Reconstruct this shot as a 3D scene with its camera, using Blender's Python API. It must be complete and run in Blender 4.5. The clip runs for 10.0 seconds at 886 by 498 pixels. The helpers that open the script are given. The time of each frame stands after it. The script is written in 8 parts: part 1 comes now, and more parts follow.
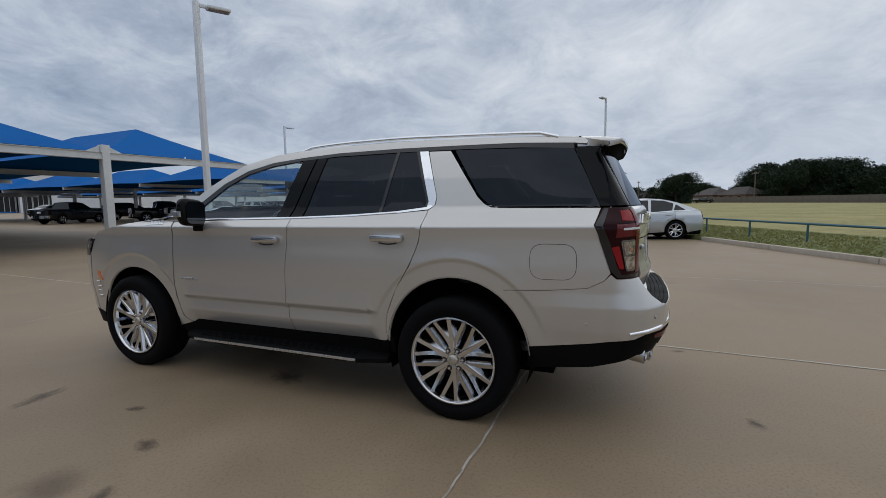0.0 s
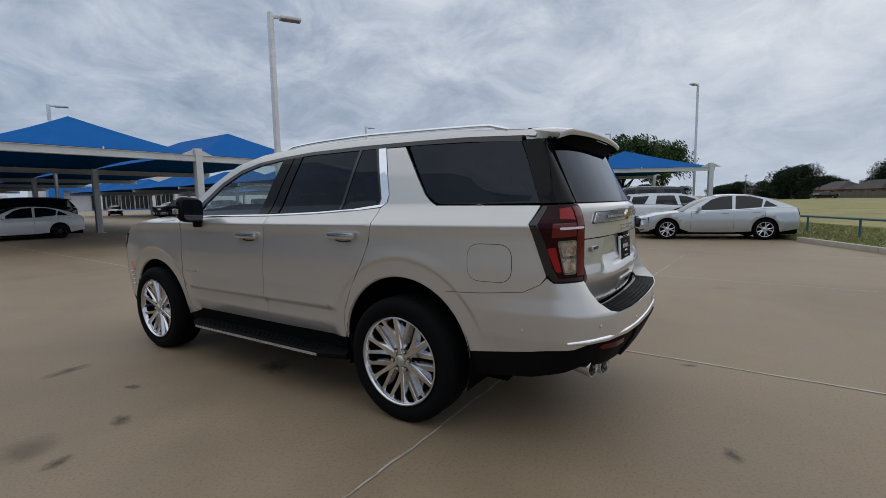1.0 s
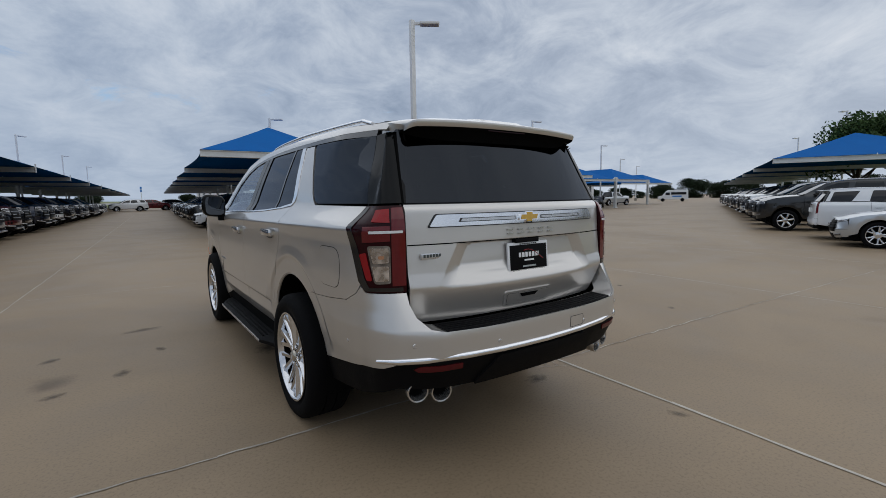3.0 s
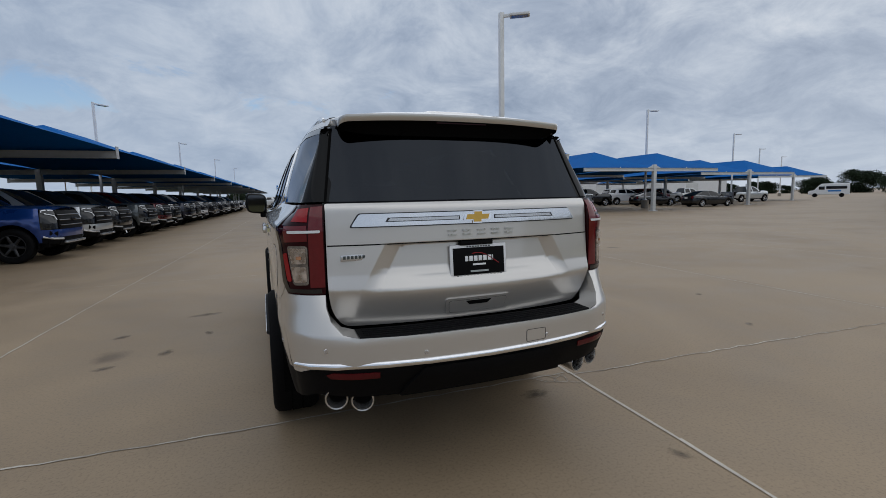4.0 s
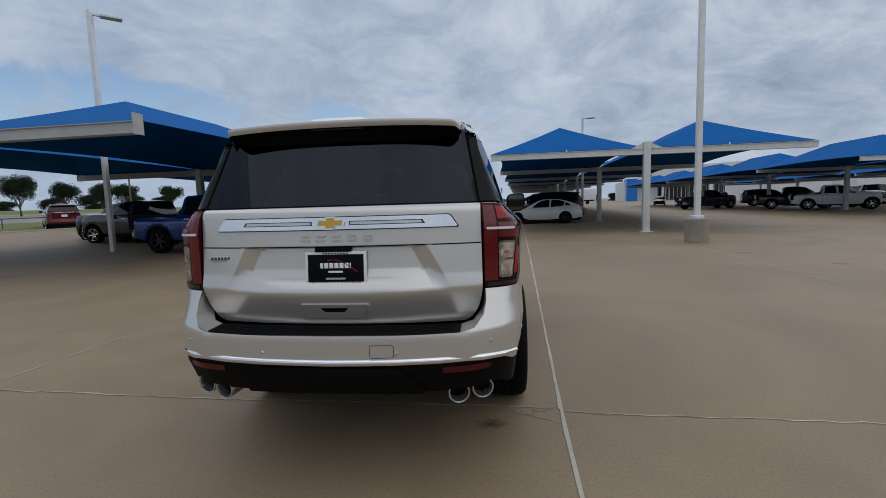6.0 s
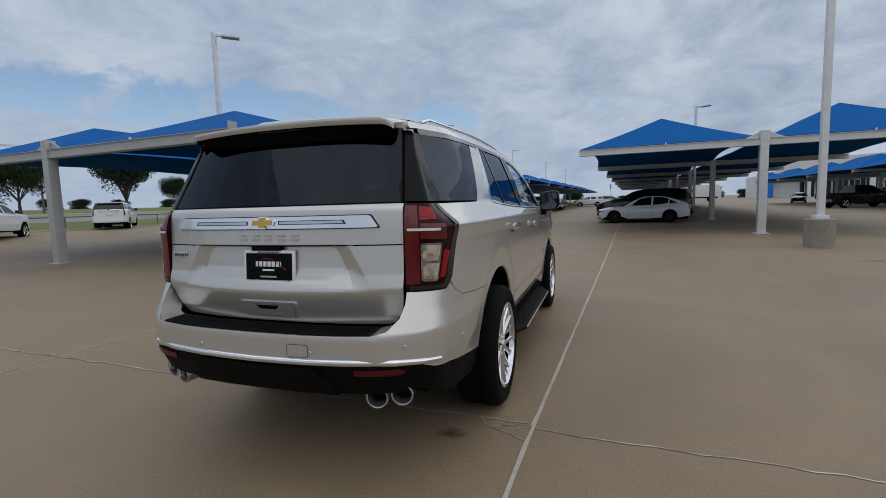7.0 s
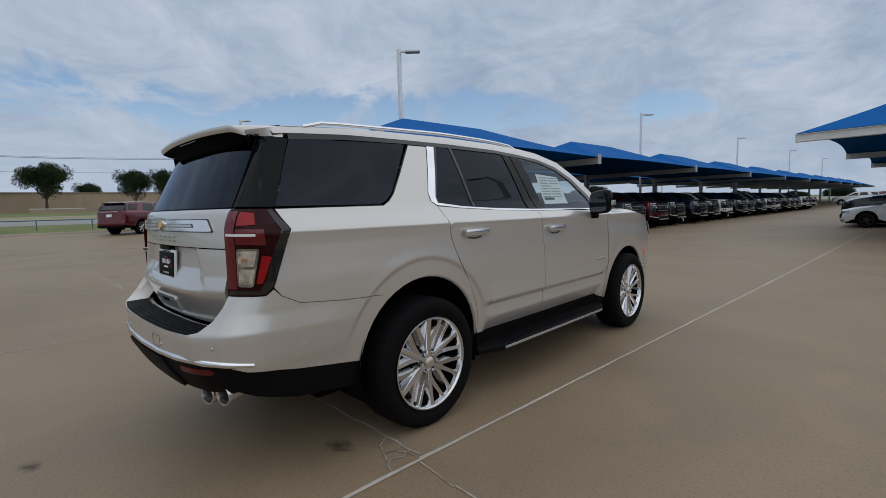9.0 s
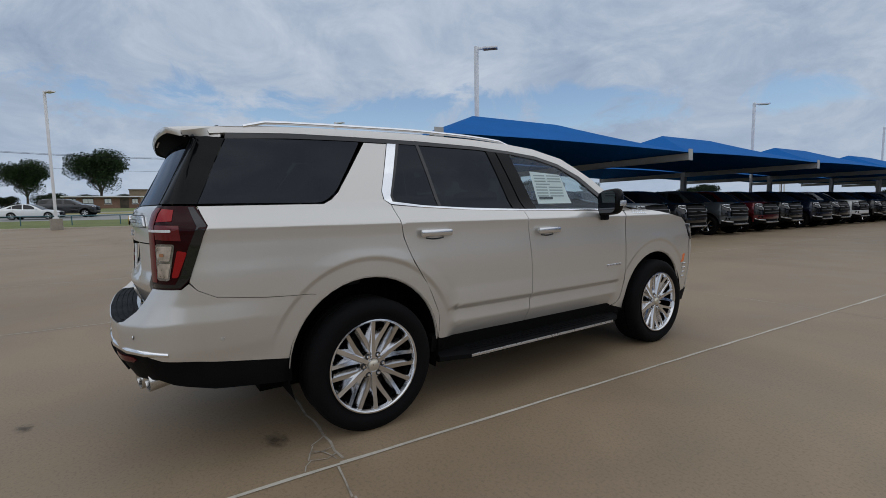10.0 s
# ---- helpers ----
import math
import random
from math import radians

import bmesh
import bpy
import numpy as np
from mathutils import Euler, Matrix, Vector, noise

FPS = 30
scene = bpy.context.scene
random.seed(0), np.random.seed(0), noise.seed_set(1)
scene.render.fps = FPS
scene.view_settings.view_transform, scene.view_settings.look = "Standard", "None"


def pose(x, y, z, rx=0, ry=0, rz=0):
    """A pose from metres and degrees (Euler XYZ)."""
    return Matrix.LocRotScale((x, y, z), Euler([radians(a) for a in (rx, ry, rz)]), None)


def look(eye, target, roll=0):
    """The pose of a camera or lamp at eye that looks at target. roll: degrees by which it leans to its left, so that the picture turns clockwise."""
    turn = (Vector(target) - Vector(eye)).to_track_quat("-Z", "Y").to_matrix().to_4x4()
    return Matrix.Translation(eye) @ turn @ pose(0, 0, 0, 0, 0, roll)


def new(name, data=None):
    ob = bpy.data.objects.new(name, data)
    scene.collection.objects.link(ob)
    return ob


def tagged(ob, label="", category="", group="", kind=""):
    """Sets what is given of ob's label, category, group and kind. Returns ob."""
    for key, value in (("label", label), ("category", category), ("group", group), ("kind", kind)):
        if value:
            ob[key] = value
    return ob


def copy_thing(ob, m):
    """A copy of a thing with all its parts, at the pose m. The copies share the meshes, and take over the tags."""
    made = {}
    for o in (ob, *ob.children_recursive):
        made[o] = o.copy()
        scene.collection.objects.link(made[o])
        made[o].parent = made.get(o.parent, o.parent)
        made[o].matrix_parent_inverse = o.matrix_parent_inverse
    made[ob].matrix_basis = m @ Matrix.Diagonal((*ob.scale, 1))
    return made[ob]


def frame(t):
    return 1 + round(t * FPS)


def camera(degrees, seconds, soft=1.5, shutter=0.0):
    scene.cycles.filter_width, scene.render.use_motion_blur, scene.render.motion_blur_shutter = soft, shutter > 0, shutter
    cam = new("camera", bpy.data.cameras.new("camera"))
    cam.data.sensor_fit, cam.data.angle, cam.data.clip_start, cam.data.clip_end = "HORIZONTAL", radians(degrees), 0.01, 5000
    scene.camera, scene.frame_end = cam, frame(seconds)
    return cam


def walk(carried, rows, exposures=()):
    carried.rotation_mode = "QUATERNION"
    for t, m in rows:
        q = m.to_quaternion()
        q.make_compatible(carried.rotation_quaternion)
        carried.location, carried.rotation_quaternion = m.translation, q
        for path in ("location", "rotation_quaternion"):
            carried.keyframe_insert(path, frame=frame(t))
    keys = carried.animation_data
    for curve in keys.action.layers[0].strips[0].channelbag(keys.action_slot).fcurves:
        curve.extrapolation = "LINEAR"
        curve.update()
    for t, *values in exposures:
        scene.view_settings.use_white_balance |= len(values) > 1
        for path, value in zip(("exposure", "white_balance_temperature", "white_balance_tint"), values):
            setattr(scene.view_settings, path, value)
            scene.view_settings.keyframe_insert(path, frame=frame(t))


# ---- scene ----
cam = camera(88.1, 10.0, 0.7)
PATH = [
    (0, (-3.706, -1.052, 1.444), (-1.863, -0.303, 1.241), -0.8),
    (0.5, (-3.483, -1.428, 1.433), (-1.716, -0.513, 1.229), -0.9),
    (1, (-3.236, -1.797, 1.436), (-1.561, -0.725, 1.224), -1.0),
    (1.5, (-2.929, -2.155, 1.438), (-1.359, -0.935, 1.219), -1.1),
    (2, (-2.587, -2.454, 1.436), (-1.138, -1.094, 1.211), -1.0),
    (2.5, (-2.233, -2.756, 1.435), (-0.924, -1.26, 1.214), -0.9),
    (4, (-0.991, -3.257, 1.429), (-0.271, -1.405, 1.2), -1.1),
    (4.5, (-0.559, -3.34, 1.419), (-0.078, -1.411, 1.198), -1.3),
    (5, (-0.112, -3.401, 1.421), (0.133, -1.427, 1.215), -1.3),
    (6.5, (1.216, -3.25, 1.399), (0.774, -1.309, 1.204), -1.8),
    (7, (1.621, -3.077, 1.397), (0.964, -1.198, 1.199), -1.7),
    (7.5, (2.022, -2.866, 1.398), (1.159, -1.072, 1.2), -1.8),
    (8, (2.378, -2.594, 1.38), (1.322, -0.907, 1.185), -1.8),
    (8.5, (2.7, -2.286, 1.384), (1.466, -0.724, 1.192), -1.7),
    (9, (3.024, -1.943, 1.385), (1.628, -0.522, 1.202), -1.6),
    (9.5, (3.268, -1.565, 1.373), (1.734, -0.294, 1.194), -1.4),
    (10, (3.499, -1.175, 1.372), (1.847, -0.061, 1.19), -1.0),
]
walk(cam, [(t, look(eye, target, roll)) for t, eye, target, roll in PATH])

from mathutils.geometry import delaunay_2d_cdt as delaunay


# ---- world and sun ----
SUN_AZ, SUN_EL = 70.0, 72.0
world = bpy.data.worlds.new("sky")
scene.world = world
world.use_nodes = True


class Nodes:
    """Short way to wire a node tree."""

    def __init__(self, tree):
        self.t = tree

    def add(self, kind, **kw):
        n = self.t.nodes.new(kind)
        for k, v in kw.items():
            n.inputs[k[2:].replace("_", " ")].default_value = v
        return n

    def link(self, a, b):
        self.t.links.new(a, b)

    def math(self, op, a, b=None, clamp=False):
        n = self.add("ShaderNodeMath")
        n.operation, n.use_clamp = op, clamp
        for i, v in enumerate((a, b)):
            if v is None:
                continue
            if isinstance(v, (int, float)):
                n.inputs[i].default_value = v
            else:
                self.link(v, n.inputs[i])
        return n.outputs[0]

    def ramp(self, fac, stops):
        n = self.add("ShaderNodeValToRGB")
        el = n.color_ramp.elements
        while len(el) < len(stops):
            el.new(0.5)
        for e, (p, c) in zip(el, stops):
            e.position = p
            e.color = (*c, 1) if len(c) == 3 else c
        self.link(fac, n.inputs[0])
        return n.outputs[0]

    def noise(self, vec, scale, detail=4.0, rough=0.55, dist=0.0):
        n = self.add("ShaderNodeTexNoise", i_Scale=scale, i_Detail=detail, i_Roughness=rough, i_Distortion=dist)
        if vec is not None:
            self.link(vec, n.inputs["Vector"])
        return n.outputs[0]

    def mix(self, fac, a, b, mode="MIX"):
        n = self.add("ShaderNodeMix")
        n.data_type, n.blend_type = "RGBA", mode
        for i, v in ((0, fac), (6, a), (7, b)):
            if isinstance(v, (int, float)):
                n.inputs[i].default_value = v
            elif isinstance(v, tuple):
                n.inputs[i].default_value = (*v, 1)
            else:
                self.link(v, n.inputs[i])
        return n.outputs[2]


def build_sky():
    w = Nodes(world.node_tree)
    world.node_tree.nodes.clear()
    out = w.add("ShaderNodeOutputWorld")
    sky = w.add("ShaderNodeTexSky")
    sky.sky_type, sky.sun_disc, sky.sun_elevation, sky.sun_rotation = "NISHITA", False, radians(SUN_EL), radians(SUN_AZ)
    sky.air_density, sky.dust_density, sky.ozone_density = 1.0, 0.5, 1.5
    clear = w.add("ShaderNodeBackground", i_Strength=0.118)
    w.link(sky.outputs[0], clear.inputs[0])
    tc = w.add("ShaderNodeTexCoord")
    sep = w.add("ShaderNodeSeparateXYZ")
    w.link(tc.outputs["Generated"], sep.inputs[0])
    # cloud sheet seen in perspective: direction divided by its height
    h = w.math("ADD", w.math("MAXIMUM", sep.outputs[2], 0.0), 0.34)
    comb = w.add("ShaderNodeCombineXYZ")
    w.link(w.math("DIVIDE", sep.outputs[0], h), comb.inputs[0])
    w.link(w.math("DIVIDE", sep.outputs[1], h), comb.inputs[1])
    big = w.noise(comb.outputs[0], 0.95, 6.0, 0.55, 0.3)
    mid = w.noise(comb.outputs[0], 3.4, 10.0, 0.66, 0.5)
    soft = w.math("ADD", w.math("MULTIPLY", big, 0.46), w.math("MULTIPLY", mid, 0.54))
    tone = w.ramp(soft, [(0.34, (0.215, 0.275, 0.385)), (0.45, (0.36, 0.425, 0.535)), (0.54, (0.52, 0.58, 0.67)), (0.66, (0.73, 0.765, 0.82))])
    # paler and flatter towards the horizon
    low = w.ramp(sep.outputs[2], [(0.0, (1, 1, 1)), (0.30, (0, 0, 0))])
    tone = w.mix(w.math("MULTIPLY", low, 0.55), tone, (0.42, 0.50, 0.615))
    # the sheet is brighter on the sun's side and greyer away from it
    away = w.math("SUBTRACT", w.math("MULTIPLY", sep.outputs[1], 0.55), w.math("MULTIPLY", sep.outputs[0], 0.83))
    tone = w.mix(w.math("MULTIPLY", w.math("MAXIMUM", away, 0.0), 0.48), tone, (0.33, 0.425, 0.57))
    tone = w.mix(w.math("MULTIPLY", w.math("MAXIMUM", w.math("MULTIPLY", away, -1.0), 0.0), 0.30), tone, (0.66, 0.70, 0.76))
    cloud = w.add("ShaderNodeBackground", i_Strength=1.0)
    w.link(tone, cloud.inputs[0])
    # gaps of clear sky, mostly to the west
    west = w.math("MULTIPLY", w.math("MAXIMUM", w.math("SUBTRACT", w.math("MULTIPLY", sep.outputs[1], 0.55), w.math("MULTIPLY", sep.outputs[0], 0.83)), 0.0), w.math("MULTIPLY", w.ramp(sep.outputs[2], [(0.12, (0, 0, 0)), (0.165, (1, 1, 1)), (0.22, (1, 1, 1)), (0.29, (0, 0, 0))]), 0.31))
    gap = w.noise(comb.outputs[0], 2.2, 10.0, 0.66, 0.6)
    cover = w.ramp(w.math("SUBTRACT", gap, west), [(0.185, (0, 0, 0)), (0.285, (1, 1, 1))])
    mixer = w.add("ShaderNodeMixShader")
    w.link(cover, mixer.inputs[0])
    w.link(clear.outputs[0], mixer.inputs[1])
    w.link(cloud.outputs[0], mixer.inputs[2])
    w.link(mixer.outputs[0], out.inputs[0])


build_sky()
sun = new("sun", bpy.data.lights.new("sun", "SUN"))
sun.data.energy, sun.data.angle, sun.data.color = 1.0, radians(130), (1.0, 0.97, 0.92)
_a, _e = radians(SUN_AZ), radians(SUN_EL)
sun.matrix_world = look((0, 0, 40), Vector((0, 0, 40)) - Vector((math.sin(_a) * math.cos(_e), math.cos(_a) * math.cos(_e), math.sin(_e))))


# ---- materials ----
def material(name):
    m = bpy.data.materials.new(name)
    m.use_nodes = True
    return m, Nodes(m.node_tree), m.node_tree.nodes["Principled BSDF"]


def plain(name, color, rough=0.5, metal=0.0, coat=0.0, grain=0.06, scale=40.0, bump=0.0, emit=None, spec=0.5):
    """A surface with slight variation of tone and roughness at two scales."""
    m, n, b = material(name)
    tc = n.add("ShaderNodeTexCoord")
    fine = n.noise(tc.outputs["Object"], scale, 3.0)
    wide = n.noise(tc.outputs["Object"], scale * 0.07, 3.0)
    both = n.math("ADD", n.math("MULTIPLY", fine, 0.5), n.math("MULTIPLY", wide, 0.5))
    dark = tuple(c * (1 - 2.2 * grain) for c in color)
    light = tuple(min(1, c * (1 + 2.2 * grain)) for c in color)
    n.link(n.ramp(both, [(0.3, dark), (0.7, light)]), b.inputs["Base Color"])
    r = n.ramp(both, [(0.3, (max(0, rough - grain),) * 3), (0.7, (min(1, rough + grain),) * 3)])
    n.link(r, b.inputs["Roughness"])
    b.inputs["Metallic"].default_value = metal
    b.inputs["Coat Weight"].default_value = coat
    b.inputs["Coat Roughness"].default_value = 0.04
    b.inputs["Specular IOR Level"].default_value = spec
    if bump:
        bn = n.add("ShaderNodeBump", i_Strength=bump, i_Distance=0.01)
        n.link(fine, bn.inputs["Height"])
        n.link(bn.outputs[0], b.inputs["Normal"])
    if emit:
        b.inputs["Emission Color"].default_value = (*emit[0], 1)
        b.inputs["Emission Strength"].default_value = emit[1]
    return m


def paint(name, color, metal=0.55, rough=0.32, flake=0.05):
    """Metallic car paint under clear coat, with fine flakes and a dusting of road film."""
    m, n, b = material(name)
    tc = n.add("ShaderNodeTexCoord")
    fl = n.add("ShaderNodeTexVoronoi", i_Scale=900.0)
    n.link(tc.outputs["Object"], fl.inputs["Vector"])
    dust = n.noise(tc.outputs["Object"], 2.5, 4.0)
    c = n.mix(n.math("MULTIPLY", fl.outputs["Distance"], flake * 4), tuple(color), tuple(min(1, x * 1.35 + 0.02) for x in color))
    n.link(c, b.inputs["Base Color"])
    n.link(n.ramp(dust, [(0.35, (rough - 0.01,) * 3), (0.7, (rough + 0.02,) * 3)]), b.inputs["Roughness"])
    b.inputs["Metallic"].default_value = metal
    b.inputs["Coat Weight"].default_value = 1.0
    b.inputs["Coat Roughness"].default_value = 0.03
    return m


def glass(name, tint, gloss=0.02, shine=0.95):
    """Thin tinted pane: see-through by its tint, glossy by its angle."""
    m, n, b = material(name)
    m.node_tree.nodes.remove(b)
    out = m.node_tree.nodes["Material Output"]
    tr = n.add("ShaderNodeBsdfTransparent")
    tr.inputs[0].default_value = (*tint, 1)
    gl = n.add("ShaderNodeBsdfGlossy", i_Roughness=gloss)
    gl.inputs[0].default_value = (shine * 0.88, shine * 0.97, shine * 1.12, 1)
    lw = n.add("ShaderNodeLayerWeight", i_Blend=0.5)
    edge = n.math("ADD", n.math("MULTIPLY", n.math("POWER", lw.outputs["Facing"], 5.0), 0.93), 0.055)
    mx = n.add("ShaderNodeMixShader")
    n.link(edge, mx.inputs[0])
    n.link(tr.outputs[0], mx.inputs[1])
    n.link(gl.outputs[0], mx.inputs[2])
    n.link(mx.outputs[0], out.inputs[0])
    return m


def concrete_ground():
    m, n, b = material("worn tan concrete")
    b.inputs["Specular IOR Level"].default_value = 0.35
    tc = n.add("ShaderNodeTexCoord")
    v = tc.outputs["Object"]
    fine = n.noise(v, 55.0, 5.0, 0.65)
    mid = n.noise(v, 1.3, 6.0, 0.6, 0.3)
    wide = n.noise(v, 0.12, 4.0, 0.55, 0.6)
    c = n.ramp(mid, [(0.3, (0.238, 0.176, 0.111)), (0.55, (0.281, 0.208, 0.132)), (0.75, (0.318, 0.239, 0.155))])
    c = n.mix(n.math("MULTIPLY", wide, 0.5), c, (0.250, 0.183, 0.115))
    patch = n.noise(v, 0.23, 5.0, 0.6, 0.8)
    c = n.mix(1.0, c, n.ramp(patch, [(0.32, (0.82, 0.81, 0.80)), (0.52, (1, 1, 1)), (0.70, (1.07, 1.07, 1.07))]), "MULTIPLY")
    speck = n.ramp(fine, [(0.36, (0.80, 0.80, 0.80)), (0.5, (1, 1, 1)), (0.66, (1.0, 1.0, 1.0))])
    c = n.mix(1.0, c, speck, "MULTIPLY")
    # scattered dark drips and oil marks
    spots = n.add("ShaderNodeTexVoronoi", i_Scale=0.62, i_Randomness=1.0)
    warp = n.add("ShaderNodeVectorMath")
    wob = n.add("ShaderNodeTexNoise", i_Scale=3.0, i_Detail=3.0)
    n.link(v, wob.inputs["Vector"])
    sc = n.add("ShaderNodeVectorMath")
    sc.operation = "SCALE"
    sc.inputs["Scale"].default_value = 0.30
    n.link(wob.outputs["Color"], sc.inputs[0])
    n.link(v, warp.inputs[0])
    n.link(sc.outputs[0], warp.inputs[1])
    n.link(warp.outputs[0], spots.inputs["Vector"])
    spot = n.ramp(spots.outputs["Distance"], [(0.05, (0.55, 0.53, 0.52)), (0.13, (1, 1, 1))])
    keep = n.ramp(n.noise(v, 0.5, 2.0), [(0.50, (0, 0, 0)), (0.60, (1, 1, 1))])
    c = n.mix(keep, c, n.mix(1.0, c, spot, "MULTIPLY"))
    n.link(c, b.inputs["Base Color"])
    n.link(n.ramp(mid, [(0.3, (0.50,) * 3), (0.75, (0.68,) * 3)]), b.inputs["Roughness"])
    bn = n.add("ShaderNodeBump", i_Strength=0.25, i_Distance=0.004)
    n.link(fine, bn.inputs["Height"])
    n.link(bn.outputs[0], b.inputs["Normal"])
    return m


def two_tone(name, a, bcol, scale, rough=0.9, bump=0.3, spec=0.4):
    m, n, b = material(name)
    b.inputs["Specular IOR Level"].default_value = spec
    tc = n.add("ShaderNodeTexCoord")
    f = n.noise(tc.outputs["Object"], scale, 6.0, 0.65, 0.3)
    g = n.noise(tc.outputs["Object"], scale * 0.08, 4.0, 0.55, 0.4)
    k = n.math("ADD", n.math("MULTIPLY", f, 0.5), n.math("MULTIPLY", g, 0.5))
    n.link(n.ramp(k, [(0.38, a), (0.62, bcol)]), b.inputs["Base Color"])
    b.inputs["Roughness"].default_value = rough
    if bump:
        bn = n.add("ShaderNodeBump", i_Strength=bump, i_Distance=0.03)
        n.link(f, bn.inputs["Height"])
        n.link(bn.outputs[0], b.inputs["Normal"])
    return m


M_CONC = concrete_ground()
M_BEIGE = paint("champagne metallic paint", (0.582, 0.560, 0.529), 0.62, 0.315, 0.02)
M_CHROME = plain("chrome", (0.82, 0.83, 0.85), 0.07, 1.0, grain=0.02)
M_EXHAUST = plain("polished exhaust steel", (0.55, 0.54, 0.525), 0.22, 0.9, grain=0.03)
M_BAR = plain("bright tailgate trim", (0.80, 0.82, 0.85), 0.17, 0.9, grain=0.02)
M_SATIN = plain("satin silver", (0.62, 0.63, 0.65), 0.28, 0.9, grain=0.03)
M_RIM = plain("polished alloy", (0.68, 0.685, 0.70), 0.13, 1.0, grain=0.05)
M_HANDLE = plain("bright handle finish", (0.66, 0.66, 0.66), 0.16, 0.9, grain=0.01)
M_RIMDARK = plain("dark alloy pocket", (0.035, 0.035, 0.037), 0.35, 0.6)
M_TYRE = plain("tyre rubber", (0.0045, 0.0045, 0.005), 0.8, spec=0.10, grain=0.12, scale=60, bump=0.1)
M_BLACK = plain("black moulded plastic", (0.004, 0.004, 0.0045), 0.6, spec=0.08, grain=0.10, scale=120, bump=0.06)
M_FRAME = plain("bright plate frame", (0.78, 0.79, 0.80), 0.35, 0.1)
M_PILLAR = plain("satin black pillar", (0.005, 0.0055, 0.006), 0.10, spec=0.14, grain=0.02)
M_GLOSS = plain("gloss black trim", (0.007, 0.007, 0.008), 0.12, coat=0.3, grain=0.02)
# near-black that paints the shade of recesses and undersides into the colour
M_DARK = plain("cavity shade black", (0.004, 0.004, 0.004), 0.95, spec=0.05)
M_GLASS = glass("windscreen glass", (0.80, 0.87, 0.86), 0.02, 0.8)
M_PRIV = glass("privacy glass", (0.010, 0.012, 0.013), 0.02, 0.55)
M_REDLENS = plain("red lamp lens", (0.120, 0.007, 0.010), 0.07, spec=0.5, grain=0.05)
M_REDBRIGHT = plain("bright red lamp lens", (0.27, 0.008, 0.011), 0.10, spec=0.3, grain=0.05)
M_REDDARK = plain("smoked red lens", (0.022, 0.0025, 0.004), 0.08, spec=0.15, grain=0.05)
M_CLEAR = plain("clear lamp lens", (0.26, 0.235, 0.215), 0.16, 0.6, coat=0.8, grain=0.30, scale=30)
M_AMBER = plain("amber lens", (0.75, 0.16, 0.03), 0.15, coat=1.0)
M_CHAMP = plain("champagne cap", (0.55, 0.50, 0.42), 0.3, 0.7, coat=0.4)
M_MIRROR = plain("mirror glass", (0.08, 0.085, 0.092), 0.03, 1.0, grain=0.02)
M_GOLD = plain("gold badge", (0.62, 0.37, 0.05), 0.22, 0.5, coat=0.6)
M_SEAT = plain("dark leather", (0.030, 0.028, 0.027), 0.55, bump=0.1)
M_WHITE = plain("white card", (0.78, 0.80, 0.80), 0.7, grain=0.02)
M_INK = plain("dark print", (0.05, 0.06, 0.06), 0.7)
M_GREY = plain("grey print", (0.35, 0.38, 0.38), 0.7)
M_STEEL = plain("painted light grey steel", (0.60, 0.61, 0.60), 0.45, grain=0.05, scale=6, bump=0.02)
# darker copy of the light grey steel: canopy shade painted into the colour
M_STEELSHADE = plain("shade-darkened grey steel", (0.40, 0.41, 0.41), 0.5, grain=0.06, scale=6, bump=0.02)
M_STEELW = plain("white painted steel", (0.72, 0.73, 0.74), 0.4, grain=0.05, scale=5)
M_FABRIC = two_tone("royal blue shade cloth", (0.0002, 0.092, 0.320), (0.0003, 0.108, 0.362), 9.0, 0.9, 0.05, 0.12)
M_BLOCK = two_tone("weathered concrete block", (0.24, 0.21, 0.17), (0.34, 0.30, 0.25), 14.0, 0.9, 0.2)
M_KERB = two_tone("pale kerb concrete", (0.36, 0.31, 0.25), (0.48, 0.42, 0.35), 8.0, 0.9, 0.2)
M_JOINT = two_tone("pale joint sealant", (0.40, 0.36, 0.30), (0.56, 0.52, 0.45), 22.0, 0.85, 0.2)
M_CRACK = two_tone("patchy joint filler", (0.17, 0.14, 0.11), (0.58, 0.54, 0.47), 6.0, 0.9, 0.1)


def soaked_stain():
    """Dark oil in the concrete, fading out unevenly towards its rim."""
    m, n, b = material("oil stain")
    b.inputs["Base Color"].default_value = (0.055, 0.042, 0.032, 1)
    b.inputs["Roughness"].default_value = 0.6
    tc = n.add("ShaderNodeTexCoord")
    ln = n.add("ShaderNodeVectorMath")
    ln.operation = "LENGTH"
    n.link(tc.outputs["Object"], ln.inputs[0])
    inf = n.add("ShaderNodeObjectInfo")
    wob = n.add("ShaderNodeTexNoise", i_Scale=2.2, i_Detail=5.0)
    wob.noise_dimensions = "4D"
    n.link(tc.outputs["Object"], wob.inputs["Vector"])
    n.link(n.math("MULTIPLY", inf.outputs["Random"], 30.0), wob.inputs["W"])
    edge = n.math("ADD", ln.outputs["Value"], n.math("MULTIPLY", n.math("SUBTRACT", wob.outputs[0], 0.5), 1.5))
    n.link(n.ramp(edge, [(0.10, (0.50,) * 3), (0.95, (0, 0, 0))]), b.inputs["Alpha"])
    return m


M_STAIN = soaked_stain()


# ---- mesh helpers ----
def link(name, data, parent=None, m=None, label=""):
    ob = new(name, data)
    if parent is not None:
        ob.parent = parent
    if m is not None:
        ob.matrix_local = m
    if label:
        tagged(ob, label)
    return ob


